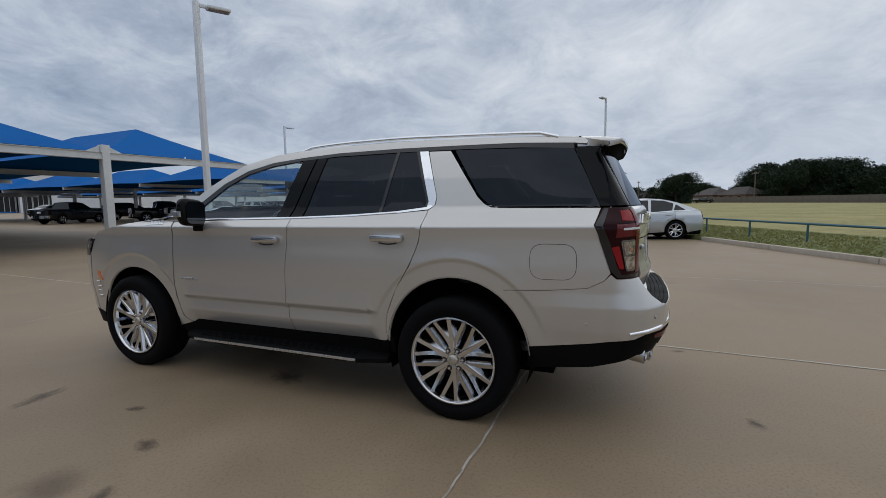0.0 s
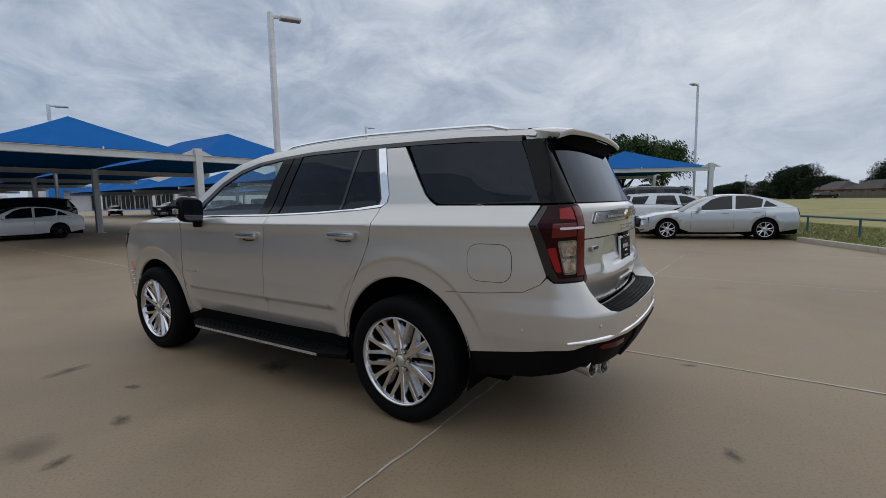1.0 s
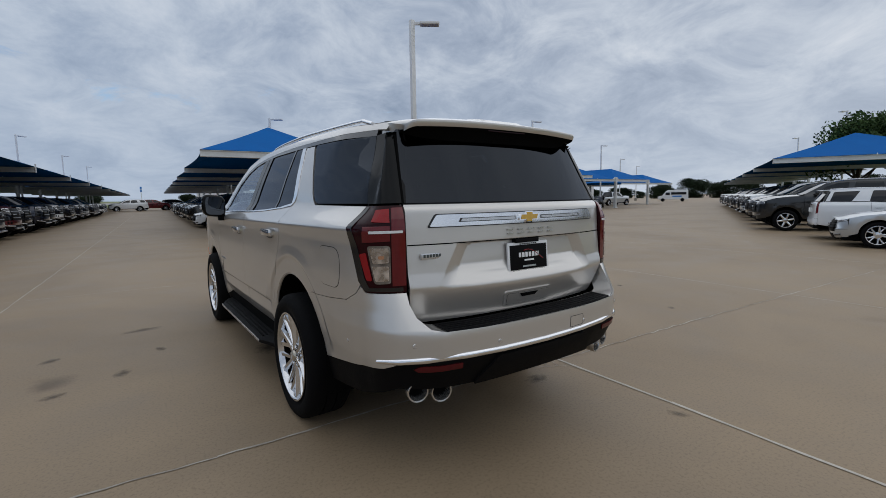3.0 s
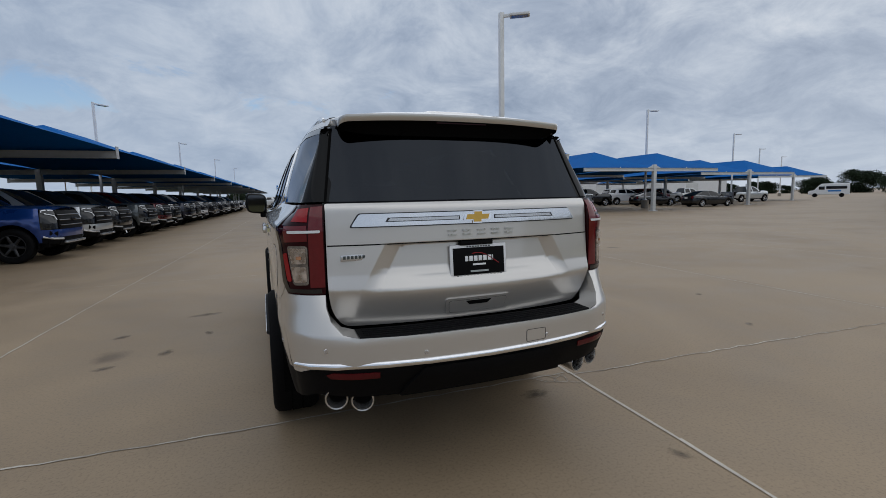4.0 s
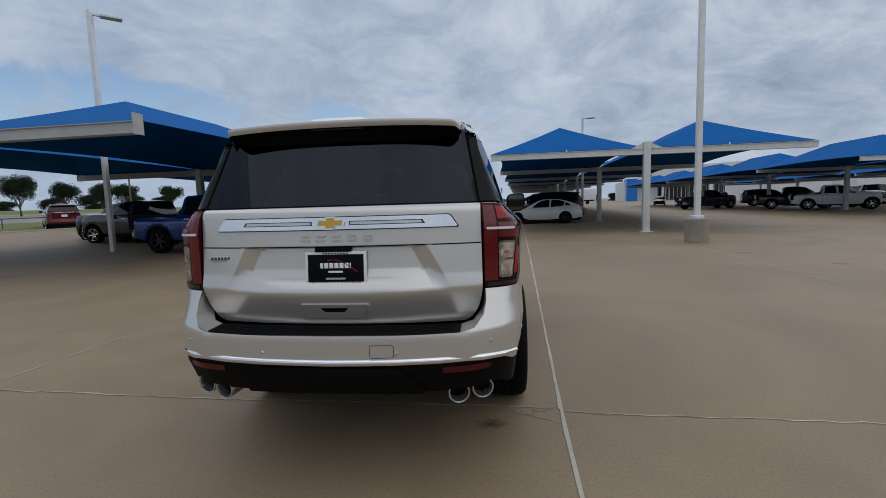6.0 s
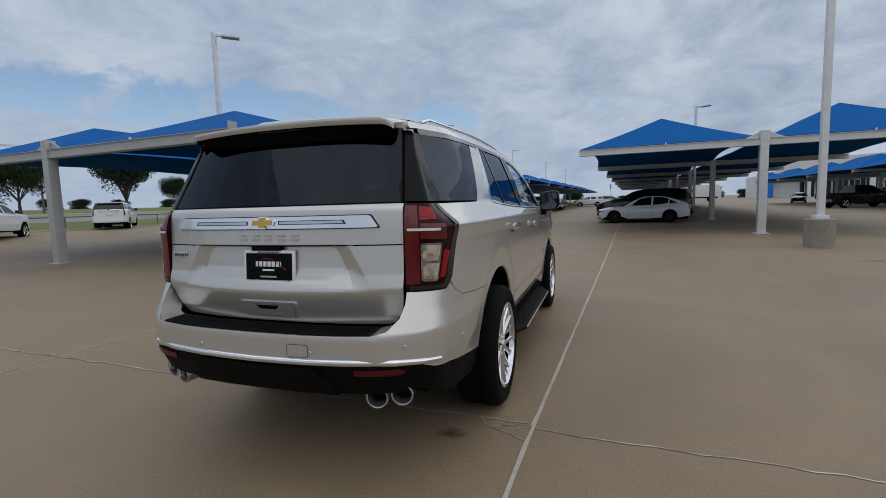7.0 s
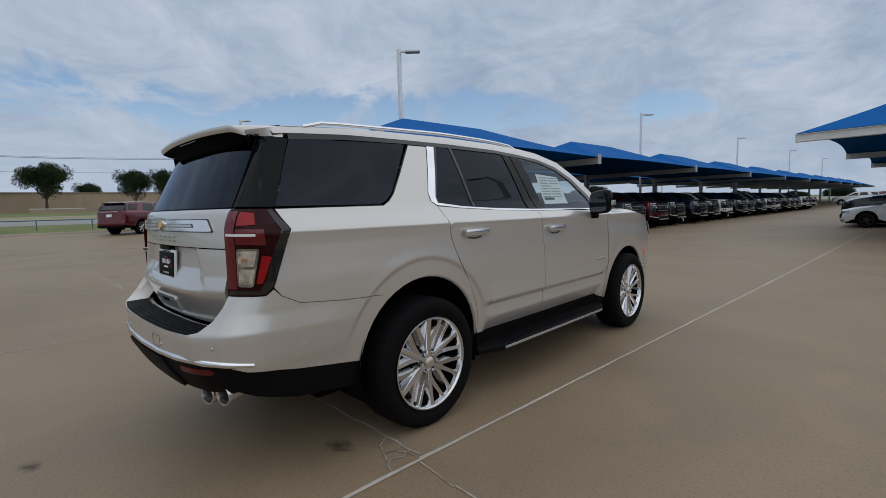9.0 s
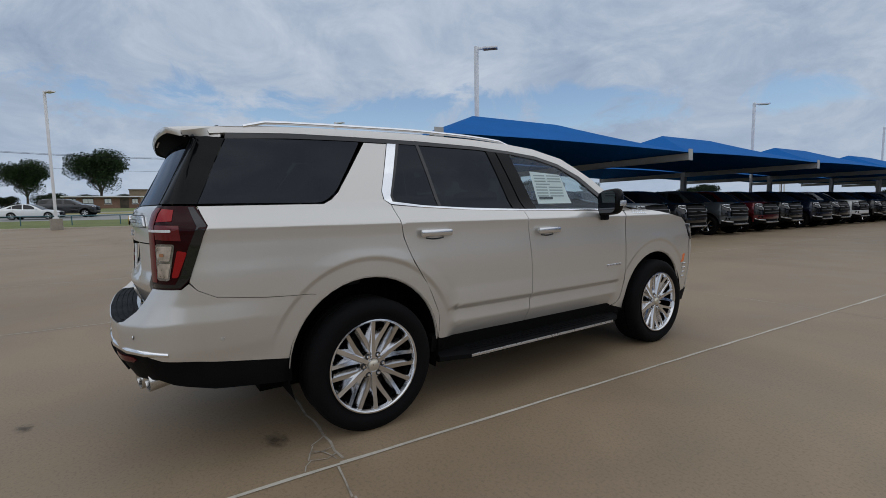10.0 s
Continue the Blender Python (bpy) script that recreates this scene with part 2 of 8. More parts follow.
def mesh_of(bm, mat, smooth=0.6):
    """Mesh data from a bmesh; edges sharper than smooth radians stay hard."""
    bmesh.ops.recalc_face_normals(bm, faces=bm.faces)
    for f in bm.faces:
        f.smooth = True
    for e in bm.edges:
        if len(e.link_faces) == 2 and e.calc_face_angle(0) > smooth:
            e.smooth = False
    me = bpy.data.meshes.new(mat.name)
    bm.to_mesh(me)
    bm.free()
    me.materials.append(mat)
    return me


def part(name, bm, mat, parent, label="", smooth=0.6, m=None):
    return link(name, mesh_of(bm, mat, smooth), parent, m, label)


def box(bm, x0, x1, y0, y1, z0, z1, bev=0.0, m=None):
    vs = [bm.verts.new((x, y, z)) for z in (z0, z1) for y in (y0, y1) for x in (x0, x1)]
    for f in ((0, 1, 3, 2), (4, 6, 7, 5), (0, 4, 5, 1), (2, 3, 7, 6), (0, 2, 6, 4), (1, 5, 7, 3)):
        bm.faces.new([vs[i] for i in f])
    if bev:
        es = {e for v in vs for e in v.link_edges}
        r = bmesh.ops.bevel(bm, geom=list(es), offset=bev, segments=2, affect="EDGES", profile=0.6)
        vs = list({v for f in r["faces"] for v in f.verts} | {v for v in vs if v.is_valid})
    if m is not None:
        bmesh.ops.transform(bm, matrix=m, verts=vs)
    return vs


def boxes(*items, bev=0.0):
    bm = bmesh.new()
    for it in items:
        box(bm, *it, bev=bev)
    return bm


def tube(bm, path, radius, seg=10, cap=True):
    """A round tube along points; radius may be a list."""
    path = [Vector(p) for p in path]
    rs = radius if isinstance(radius, (list, tuple)) else [radius] * len(path)
    rings = []
    for i, p in enumerate(path):
        d = (path[min(i + 1, len(path) - 1)] - path[max(i - 1, 0)]).normalized()
        a = d.orthogonal().normalized() if abs(d.z) > 0.95 else d.cross(Vector((0, 0, 1))).normalized()
        if i and rings and abs(d.z) <= 0.95 and abs((path[i] - path[i - 1]).normalized().z) > 0.95:
            a = d.cross(Vector((0, 0, 1))).normalized()
        b = d.cross(a)
        rings.append([bm.verts.new(p + rs[i] * (math.cos(k * 2 * math.pi / seg) * a + math.sin(k * 2 * math.pi / seg) * b)) for k in range(seg)])
    for r0, r1 in zip(rings, rings[1:]):
        for k in range(seg):
            bm.faces.new((r0[k], r0[(k + 1) % seg], r1[(k + 1) % seg], r1[k]))
    if cap:
        bm.faces.new(rings[0])
        bm.faces.new(rings[-1])
    return bm


def revolve(profile, seg=48, axis="x"):
    """Surface of (radius, along) points turned about an axis."""
    bm = bmesh.new()
    rings = []
    for k in range(seg):
        a = 2 * math.pi * k / seg
        ring = []
        for r, h in profile:
            p = (h, r * math.cos(a), r * math.sin(a)) if axis == "x" else (r * math.cos(a), r * math.sin(a), h) if axis == "z" else (r * math.cos(a), h, r * math.sin(a))
            ring.append(bm.verts.new(p))
        rings.append(ring)
    for k in range(seg):
        r0, r1 = rings[k], rings[(k + 1) % seg]
        for i in range(len(profile) - 1):
            bm.faces.new((r0[i], r1[i], r1[i + 1], r0[i + 1]))
    bmesh.ops.remove_doubles(bm, verts=bm.verts, dist=1e-5)
    return bm


def grid_mesh(fn, us, vs, mat, thick=0.0):
    """A sheet fn(u, v) over two lists, with an inner skin where thick is given."""
    bm = bmesh.new()
    top = [[bm.verts.new(fn(u, v)) for v in vs] for u in us]
    for i in range(len(us) - 1):
        for j in range(len(vs) - 1):
            bm.faces.new((top[i][j], top[i + 1][j], top[i + 1][j + 1], top[i][j + 1]))
    if thick:
        bmesh.ops.recalc_face_normals(bm, faces=bm.faces)
        bmesh.ops.solidify(bm, geom=bm.faces[:], thickness=thick)
    return bm


def lerp(x, pts):
    return float(np.interp(x, [p[0] for p in pts], [p[1] for p in pts]))


def sm(x):
    x = max(0.0, min(1.0, x))
    return x * x * (3 - 2 * x)


def spaced(a, b, n):
    return [a + (b - a) * i / (n - 1) for i in range(n)]


def inside(p, poly):
    x, y = p
    c = False
    for (x0, y0), (x1, y1) in zip(poly, poly[1:] + poly[:1]):
        if (y0 > y) != (y1 > y) and x < (x1 - x0) * (y - y0) / (y1 - y0) + x0:
            c = not c
    return c


def edge_gap(p, poly):
    best = 9.0
    px, py = p
    for (x0, y0), (x1, y1) in zip(poly, poly[1:] + poly[:1]):
        dx, dy = x1 - x0, y1 - y0
        k = max(0, min(1, ((px - x0) * dx + (py - y0) * dy) / max(1e-12, dx * dx + dy * dy)))
        best = min(best, math.hypot(px - x0 - k * dx, py - y0 - k * dy))
    return best


def shrink(poly, d):
    """The outline moved inward by d."""
    area = sum(a[0] * b[1] - b[0] * a[1] for a, b in zip(poly, poly[1:] + poly[:1]))
    s = 1 if area > 0 else -1
    out = []
    n = len(poly)
    for i in range(n):
        p0, p1, p2 = (Vector(poly[(i + k) % n]) for k in (-1, 0, 1))
        a, b = (p1 - p0), (p2 - p1)
        if a.length < 1e-6 or b.length < 1e-6:
            out.append(tuple(p1))
            continue
        a.normalize(), b.normalize()
        na, nb = Vector((-a.y, a.x)) * s, Vector((-b.y, b.x)) * s
        bis = na + nb
        if bis.length < 1e-4:
            bis = na
        bis.normalize()
        out.append(tuple(p1 + bis * d / max(0.4, bis.dot(na))))
    return out


def fillet(poly, r, seg=4):
    """Rounded corners. r: one radius, or one for each corner."""
    n = len(poly)
    out = []
    for i in range(n):
        ri = r[i] if isinstance(r, (list, tuple)) else r
        p0, p1, p2 = (Vector(poly[(i + k) % n]) for k in (-1, 0, 1))
        a, b = p0 - p1, p2 - p1
        la, lb = a.length, b.length
        t = min(ri, la * 0.45, lb * 0.45)
        if t < 1e-4:
            out.append(tuple(p1))
            continue
        q0, q1 = p1 + a / la * t, p1 + b / lb * t
        for k in range(seg + 1):
            s = k / seg
            out.append(tuple(q0 * (1 - s) ** 2 + p1 * 2 * s * (1 - s) + q1 * s * s))
    return out


def arc(cy, cz, r, a0, a1, n=14):
    return [(cy + r * math.cos(radians(a0 + (a1 - a0) * i / (n - 1))), cz + r * math.sin(radians(a0 + (a1 - a0) * i / (n - 1)))) for i in range(n)]


def sheet(fn, outline, mat, depth=0.02, step=0.05, side=1, rows=(), rings=(), lines=()):
    """Mesh data: the part of the surface fn(a, b) within an outline, with turned-in edges and the surface's own normals. side -1 mirrors x."""
    from_edge = []
    n = len(outline)
    for i in range(n):
        p, q = Vector(outline[i]), Vector(outline[(i + 1) % n])
        k = max(1, math.ceil((q - p).length / step))
        from_edge += [tuple(p.lerp(q, j / k)) for j in range(k)]
    nb = len(from_edge)
    a0, a1 = min(p[0] for p in from_edge), max(p[0] for p in from_edge)
    b0, b1 = min(p[1] for p in from_edge), max(p[1] for p in from_edge)
    bs = [b0 + step * (i + 0.5) for i in range(int((b1 - b0) / step) + 1)]
    bs = sorted([b for b in bs if all(abs(b - r) > step * 0.4 for r in rows)] + [r for r in rows if b0 < r < b1])
    pts = [Vector(p) for p in from_edge]
    for b in bs:
        for i in range(int((a1 - a0) / step) + 1):
            p = (a0 + step * (i + 0.5), b)
            if any(g[2][0] - 0.010 < math.hypot(p[0] - g[0], p[1] - g[1]) < g[2][-1] + 0.010 for g in rings):
                continue
            if any(edge_gap(p, list(g) + list(g)[::-1]) < 0.011 for g in lines):
                continue
            if inside(p, from_edge) and edge_gap(p, from_edge) > step * 0.35:
                pts.append(Vector(p))
    # rings (a, b, radii): aligned circles of points where the surface bends round a wheel
    for ga, gb, radii in rings:
        n_round = int(2 * math.pi * radii[-1] / 0.022)
        for r in radii:
            for i in range(n_round):
                p = (ga + r * math.cos(2 * math.pi * i / n_round), gb + r * math.sin(2 * math.pi * i / n_round))
                if inside(p, from_edge) and edge_gap(p, from_edge) > 0.006:
                    pts.append(Vector(p))
    # lines: rows of points on both sides of a pressed edge
    for g in lines:
        for p, q in zip(g, g[1:]):
            p, q = Vector(p), Vector(q)
            n_run = max(1, int((q - p).length / 0.012))
            across = Vector((p.y - q.y, q.x - p.x)).normalized() * 0.004
            for i in range(n_run):
                for sg in (-1, 1):
                    v = p.lerp(q, (i + 0.5) / n_run) + across * sg
                    if inside(v, from_edge) and edge_gap(v, from_edge) > 0.004:
                        pts.append(v)
    vs, _, fs, orig, _, _ = delaunay(pts, [], [list(range(nb))], 1, 1e-6)
    where = {}
    for i, o in enumerate(orig):
        for k in o:
            where[k] = i
    e = 1e-3
    co, no = [], []
    for v in vs:
        p = fn(v.x, v.y)
        t0, t1 = fn(v.x + e, v.y) - fn(v.x - e, v.y), fn(v.x, v.y + e) - fn(v.x, v.y - e)
        co.append(p), no.append(t0.cross(t1).normalized())
    f0 = max(fs, key=lambda f: (co[f[1]] - co[f[0]]).cross(co[f[2]] - co[f[0]]).length)
    want = (co[f0[1]] - co[f0[0]]).cross(co[f0[2]] - co[f0[0]])
    faces = [tuple(f) for f in fs]
    # outwards is away from the middle line of the vehicle
    mid = sum(co, Vector()) / len(co)
    out = Vector((mid.x, 0, 0)) if abs(mid.x) > 0.45 else Vector((0, 1 if mid.y > 1.3 else -1, 0))
    s = 1 if sum(1 if q.dot(out) > 0 else -1 for q in no) > 0 else -1
    no = [q * s for q in no]
    if want.dot(no[f0[0]]) < 0:
        faces = [f[::-1] for f in faces]
    ring = [where[i] for i in range(nb)]
    m = len(co)
    allco = co + [co[i] for i in ring] + [co[i] - no[i] * depth for i in ring]
    allno = no + [Vector((0, 0, 0))] * (2 * nb)
    for i in range(nb):
        j = (i + 1) % nb
        faces.append((m + i, m + j, m + nb + j, m + nb + i))
    if side < 0:
        allco = [Vector((-p.x, p.y, p.z)) for p in allco]
        allno = [Vector((-p.x, p.y, p.z)) for p in allno]
        faces = [f[::-1] for f in faces]
    me = bpy.data.meshes.new(mat.name)
    me.from_pydata([tuple(p) for p in allco], [], faces)
    me.polygons.foreach_set("use_smooth", [True] * len(me.polygons))
    me.normals_split_custom_set_from_vertices([tuple(q) for q in allno])
    me.materials.append(mat)
    return me


# how far a wheel arch draws the skin in, by distance from its edge: a soft swell, and one with a pressed line
SOFT_BOW = ((-0.02, 0.9), (0.0, 0.7), (0.080, -0.30), (0.088, -0.30), (0.16, 0.0))
LINE_BOW = ((-0.02, 1.0), (0.0, 0.80), (0.088, 0.65), (0.096, 0.59), (0.119, -0.26), (0.127, -0.28), (0.205, 0.0))


class Skin:
    """The outer skin of a vehicle: a plan outline from nose to tail, drawn in by an amount that depends on height."""

    def __init__(self, plan, side_in, rear_in, front_in, wheels=(), zero=0.4, flare=0.012, crease=None, extra=None, lift=None, bow=SOFT_BOW):
        pts = [Vector(p) for p in plan]
        dense = []
        for i in range(len(pts) - 1):
            p0, p1, p2, p3 = pts[max(i - 1, 0)], pts[i], pts[i + 1], pts[min(i + 2, len(pts) - 1)]
            for k in range(12):
                t = k / 12
                dense.append(0.5 * (2 * p1 + (p2 - p0) * t + (2 * p0 - 5 * p1 + 4 * p2 - p3) * t * t + (3 * p1 - p0 - 3 * p2 + p3) * t ** 3))
        dense.append(pts[-1])
        s = [0.0]
        for a, b in zip(dense, dense[1:]):
            s.append(s[-1] + (b - a).length)
        # u runs backwards along the side and equals y on its straight part
        ref = min(range(len(dense)), key=lambda i: abs(dense[i].y - zero) + (0 if dense[i].x > 0.5 else 9))
        self.u = np.array([dense[ref].y + s[ref] - q for q in s])[::-1]
        self.x = np.array([d.x for d in dense])[::-1]
        self.y = np.array([d.y for d in dense])[::-1]
        self.side_in, self.rear_in, self.front_in, self.wheels, self.flare, self.crease, self.extra, self.lift = side_in, rear_in, front_in, wheels, flare, crease, extra, lift
        self.bow = bow

    def uy(self, y):
        """u at a y of the side."""
        k = self.x > 0.62 * self.x.max()
        return float(np.interp(y, self.y[k], self.u[k]))

    def ux(self, x, rear=True):
        """u at an x of the tail (or the nose)."""
        half = len(self.u) // 2
        if rear:
            return float(np.interp(x, self.x[:half], self.u[:half]))
        return float(np.interp(-x, -self.x[half:], self.u[half:]))

    def plan(self, u):
        return np.interp(u, self.u, self.x), np.interp(u, self.u, self.y)

    def at(self, u, z):
        e = 0.03
        x, y = self.plan(u)
        xa, ya = self.plan(u + e)
        xb, yb = self.plan(u - e)
        t = math.hypot(xa - xb, ya - yb)
        nx, ny = (ya - yb) / t, -(xa - xb) / t
        zl = z - (0.0 if self.lift is None else lerp(y, self.lift) * lerp(z, ((1.08, 0.0), (1.22, 1.0), (1.31, 1.0), (1.41, 0.0))))
        d_side = sum(lerp(zl + k * 0.004, self.side_in) for k in (-2, -1, 0, 1, 2)) / 5
        if self.crease:
            d_side += self.crease(y, z)
        end = self.rear_in if ny < 0 else self.front_in
        d = d_side * nx * nx + lerp(z, end) * ny * ny
        for yw, zw, r in self.wheels:
            q = math.hypot(y - yw, z - zw)
            if q < r + 0.19:
                d += self.flare * lerp(q - r, self.bow) * nx * nx * (sm((z - 0.56) / 0.30) if self.bow is LINE_BOW else 1.0)
        if self.extra:
            d -= self.extra(u, z)
        return Vector((x - nx * d, y - ny * d, z))


def thing(name, label, category, group="", m=None, kind=""):
    ob = new(name)
    ob.empty_display_size = 0.2
    if m is not None:
        ob.matrix_world = m
    return tagged(ob, label, category, group, kind)


M_REFLECT = plain("dark red reflector", (0.075, 0.005, 0.007), 0.15, spec=0.3)
M_BULB = plain("orange bulb behind clear lens", (0.42, 0.20, 0.10), 0.3, grain=0.2)
M_CUP = plain("reflector cup", (0.42, 0.36, 0.31), 0.10, 0.85, grain=0.42, scale=26)


# ---- the large sport utility vehicle in the middle ----
AXLE = 3.071
HERO_PLAN = [(0, 4.11), (0.45, 4.085), (0.74, 4.01), (0.905, 3.83), (0.957, 3.52), (0.973, 3.1), (0.975, 2.4), (0.975, 1.2), (0.972, 0.4),
             (0.967, -0.2), (0.960, -0.5), (0.950, -0.75), (0.935, -0.90), (0.898, -1.015), (0.82, -1.082), (0.72, -1.112), (0.4, -1.165), (0, -1.18)]
HERO_SIDE = [(0.2, 0.10), (0.38, 0.065), (0.48, 0.042), (0.56, 0.034), (0.62, 0.029), (0.70, 0.020), (0.80, 0.011), (0.92, 0.005), (1.04, 0.004), (1.12, 0.008), (1.19, 0.009), (1.245, 0.003), (1.263, 0.000),
             (1.269, 0.003), (1.275, 0.008), (1.32, 0.047), (1.36, 0.078), (1.41, 0.105), (1.60, 0.165), (1.78, 0.232), (1.84, 0.262), (1.90, 0.31)]
HERO_REAR = [(0.2, 0.12), (0.45, 0.05), (0.62, 0.0), (1.30, 0.0), (1.36, 0.015), (1.41, 0.05), (1.75, 0.235), (1.90, 0.33)]
HERO_FRONT = [(0.2, 0.18), (0.45, 0.06), (0.7, 0.0), (0.92, 0.01), (1.03, 0.05), (1.2, 0.17), (1.4, 0.45), (1.9, 0.8)]


def hero_crease(y, z):
    """The pressed line low on the doors, and the cabin drawing in towards the tail."""
    w = sm((y - 0.55) / 0.12) * (1 - sm((y - 2.38) / 0.12))
    taper = 0.048 * sm((z - 1.42) / 0.36) * sm((-0.25 - y) / 0.65)
    return taper + w * (lerp(z, [(0.40, 0.050), (0.46, 0.034), (0.565, -0.001), (0.580, -0.002), (0.657, 0.012), (0.663, 0.011), (0.689, -0.016), (0.697, -0.017), (0.80, -0.003), (0.90, 0.0)]))


def bumper_swell(u, z):
    """How far the rear bumper stands out behind the tailgate."""
    side = 0.013 * sm((-0.46 - u) / 0.30) * lerp(z, ((0.58, 0.0), (0.66, 0.75), (0.800, 1.0), (0.806, 1.0), (0.90, 0.0)))
    return side + 0.135 * sm((-0.93 - u) / 0.42) * lerp(z, ((0.795, 1.0), (0.815, 0.97), (0.90, 0.58), (0.985, 0.06), (1.0, 0.0))) * (1 - 0.25 * sm((0.62 - z) / 0.2))


# the shoulder line climbs a little towards the tail
SHOULDER_LIFT = [(-1.0, 0.026), (0.0, 0.020), (1.4, 0.010), (2.5, 0.004), (3.6, 0.0)]
SKIN = Skin(HERO_PLAN, HERO_SIDE, HERO_REAR, HERO_FRONT, ((0, 0.46, 0.50), (AXLE, 0.42, 0.49)), flare=0.011, crease=hero_crease, lift=SHOULDER_LIFT, bow=LINE_BOW)
BUMP = Skin(HERO_PLAN, HERO_SIDE, HERO_REAR, HERO_FRONT, ((0, 0.46, 0.50), (AXLE, 0.42, 0.49)), flare=0.011, extra=bumper_swell, lift=SHOULDER_LIFT, bow=LINE_BOW)
REAR_RINGS = tuple(0.50 + q for q in (0.060, 0.080, 0.088, 0.096, 0.102, 0.112, 0.119, 0.127, 0.135, 0.150, 0.175, 0.205))
FRONT_RINGS = tuple(q - 0.01 for q in REAR_RINGS)
ROOF = [(-0.75, 1.855), (-0.5, 1.872), (-0.1, 1.885), (0.5, 1.900), (1.0, 1.893), (1.38, 1.872), (1.61, 1.845), (1.92, 1.768), (2.25, 1.60), (2.55, 1.40), (2.70, 1.31)]
BELT = [(-1.0, 1.405), (0.0, 1.405), (0.20, 1.395), (0.45, 1.372), (0.8, 1.352), (1.3, 1.335), (2.4, 1.318)]


def roof_z(y):
    return sum(lerp(y + k * 0.05, ROOF) for k in (-2, -1, 0, 1, 2)) / 5


def gate_y(x, z):
    """The outer face of the tailgate: a dish round the plate, a crest above the handle, a turned-in foot."""
    base = -1.188 + 0.085 * (abs(x) / 0.73) ** 2.4
    zc = z - 0.020 * (abs(x) / 0.7) ** 2 * (1 - sm((z - 1.0) / 0.1))
    prof = [(0.76, 0.058), (0.815, 0.036), (0.968, -0.021), (0.978, -0.024), (0.988, -0.023), (1.06, -0.008), (1.20, 0.004), (1.30, 0.010), (1.37, 0.016), (1.39, 0.024), (1.41, 0.048)]
    y = base + sum(lerp(zc + k * 0.004, prof) for k in (-1, 0, 1)) / 3
    edge = 0.385 + max(0, 1.2 - z) * 0.55
    dish = max(0.0, min(1.0, 1 - (abs(x) - edge) / 0.085)) * max(0.0, min(1.0, (z - 0.99) / 0.10))
    scoop = math.exp(-((z - 1.038) / 0.012) ** 2) * (1 - sm((abs(x) - 0.25) / 0.15))
    return y + 0.034 * dish * (1 - sm((z - 1.203) / 0.008)) + 0.004 * scoop


def skin(u, z):
    return SKIN.at(u, z)


def bump_skin(u, z):
    return BUMP.at(u, z)


def on(points, y_side=True):
    """Side outline points (y, z) as skin coordinates."""
    return [(SKIN.uy(y), z) for y, z in points]


def rear_u(x):
    return SKIN.ux(x)


def both(name, fn, outline, mat, parent, depth=0.02, step=0.05, rows=(), label="", gap=0.0, rings=()):
    out = []
    o = shrink(outline, gap) if gap else outline
    for s in (1, -1):
        out.append(link(name, sheet(fn, o, mat, depth, step, s, rows, rings), parent, None, label))
    return out


def off_skin(fn, d):
    """The surface fn moved out by d."""
    e = 2e-3

    def moved(u, z):
        p = fn(u, z)
        n = (fn(u + e, z) - fn(u - e, z)).cross(fn(u, z + e) - fn(u, z - e)).normalized()
        if n.dot(Vector((p.x, 0, 0)) if abs(p.x) > 0.45 else Vector((0, 1 if p.y > 1.3 else -1, 0))) < 0:
            n = -n
        return p + n * d
    return moved


def strip(fn, line, width, height, mat, side=1, seg=1):
    """A raised bar along a line of surface points."""
    bm = bmesh.new()
    rings = []
    up = off_skin(fn, height)
    for i, (a, b) in enumerate(line):
        a0, b0 = line[max(i - 1, 0)]
        a1, b1 = line[min(i + 1, len(line) - 1)]
        t = Vector((a1 - a0, b1 - b0)).normalized()
        n = Vector((-t.y, t.x))
        w = width[i] / 2 if isinstance(width, (list, tuple)) else width / 2
        ring = []
        for k in (-1, -0.92, -0.6, -0.2, 0.2, 0.6, 0.92, 1):
            p, q = fn(a + n.x * w * k, b + n.y * w * k), up(a + n.x * w * k, b + n.y * w * k)
            p = p.lerp(q, math.sqrt(max(0, 1 - k * k)))
            ring.append(bm.verts.new((p.x * side, p.y, p.z)))
        rings.append(ring)
    for r0, r1 in zip(rings, rings[1:]):
        for k in range(7):
            bm.faces.new((r0[k], r0[k + 1], r1[k + 1], r1[k]))
    bm.faces.new(rings[0])
    bm.faces.new(rings[-1])
    return bm


WHEEL_PARTS = {}


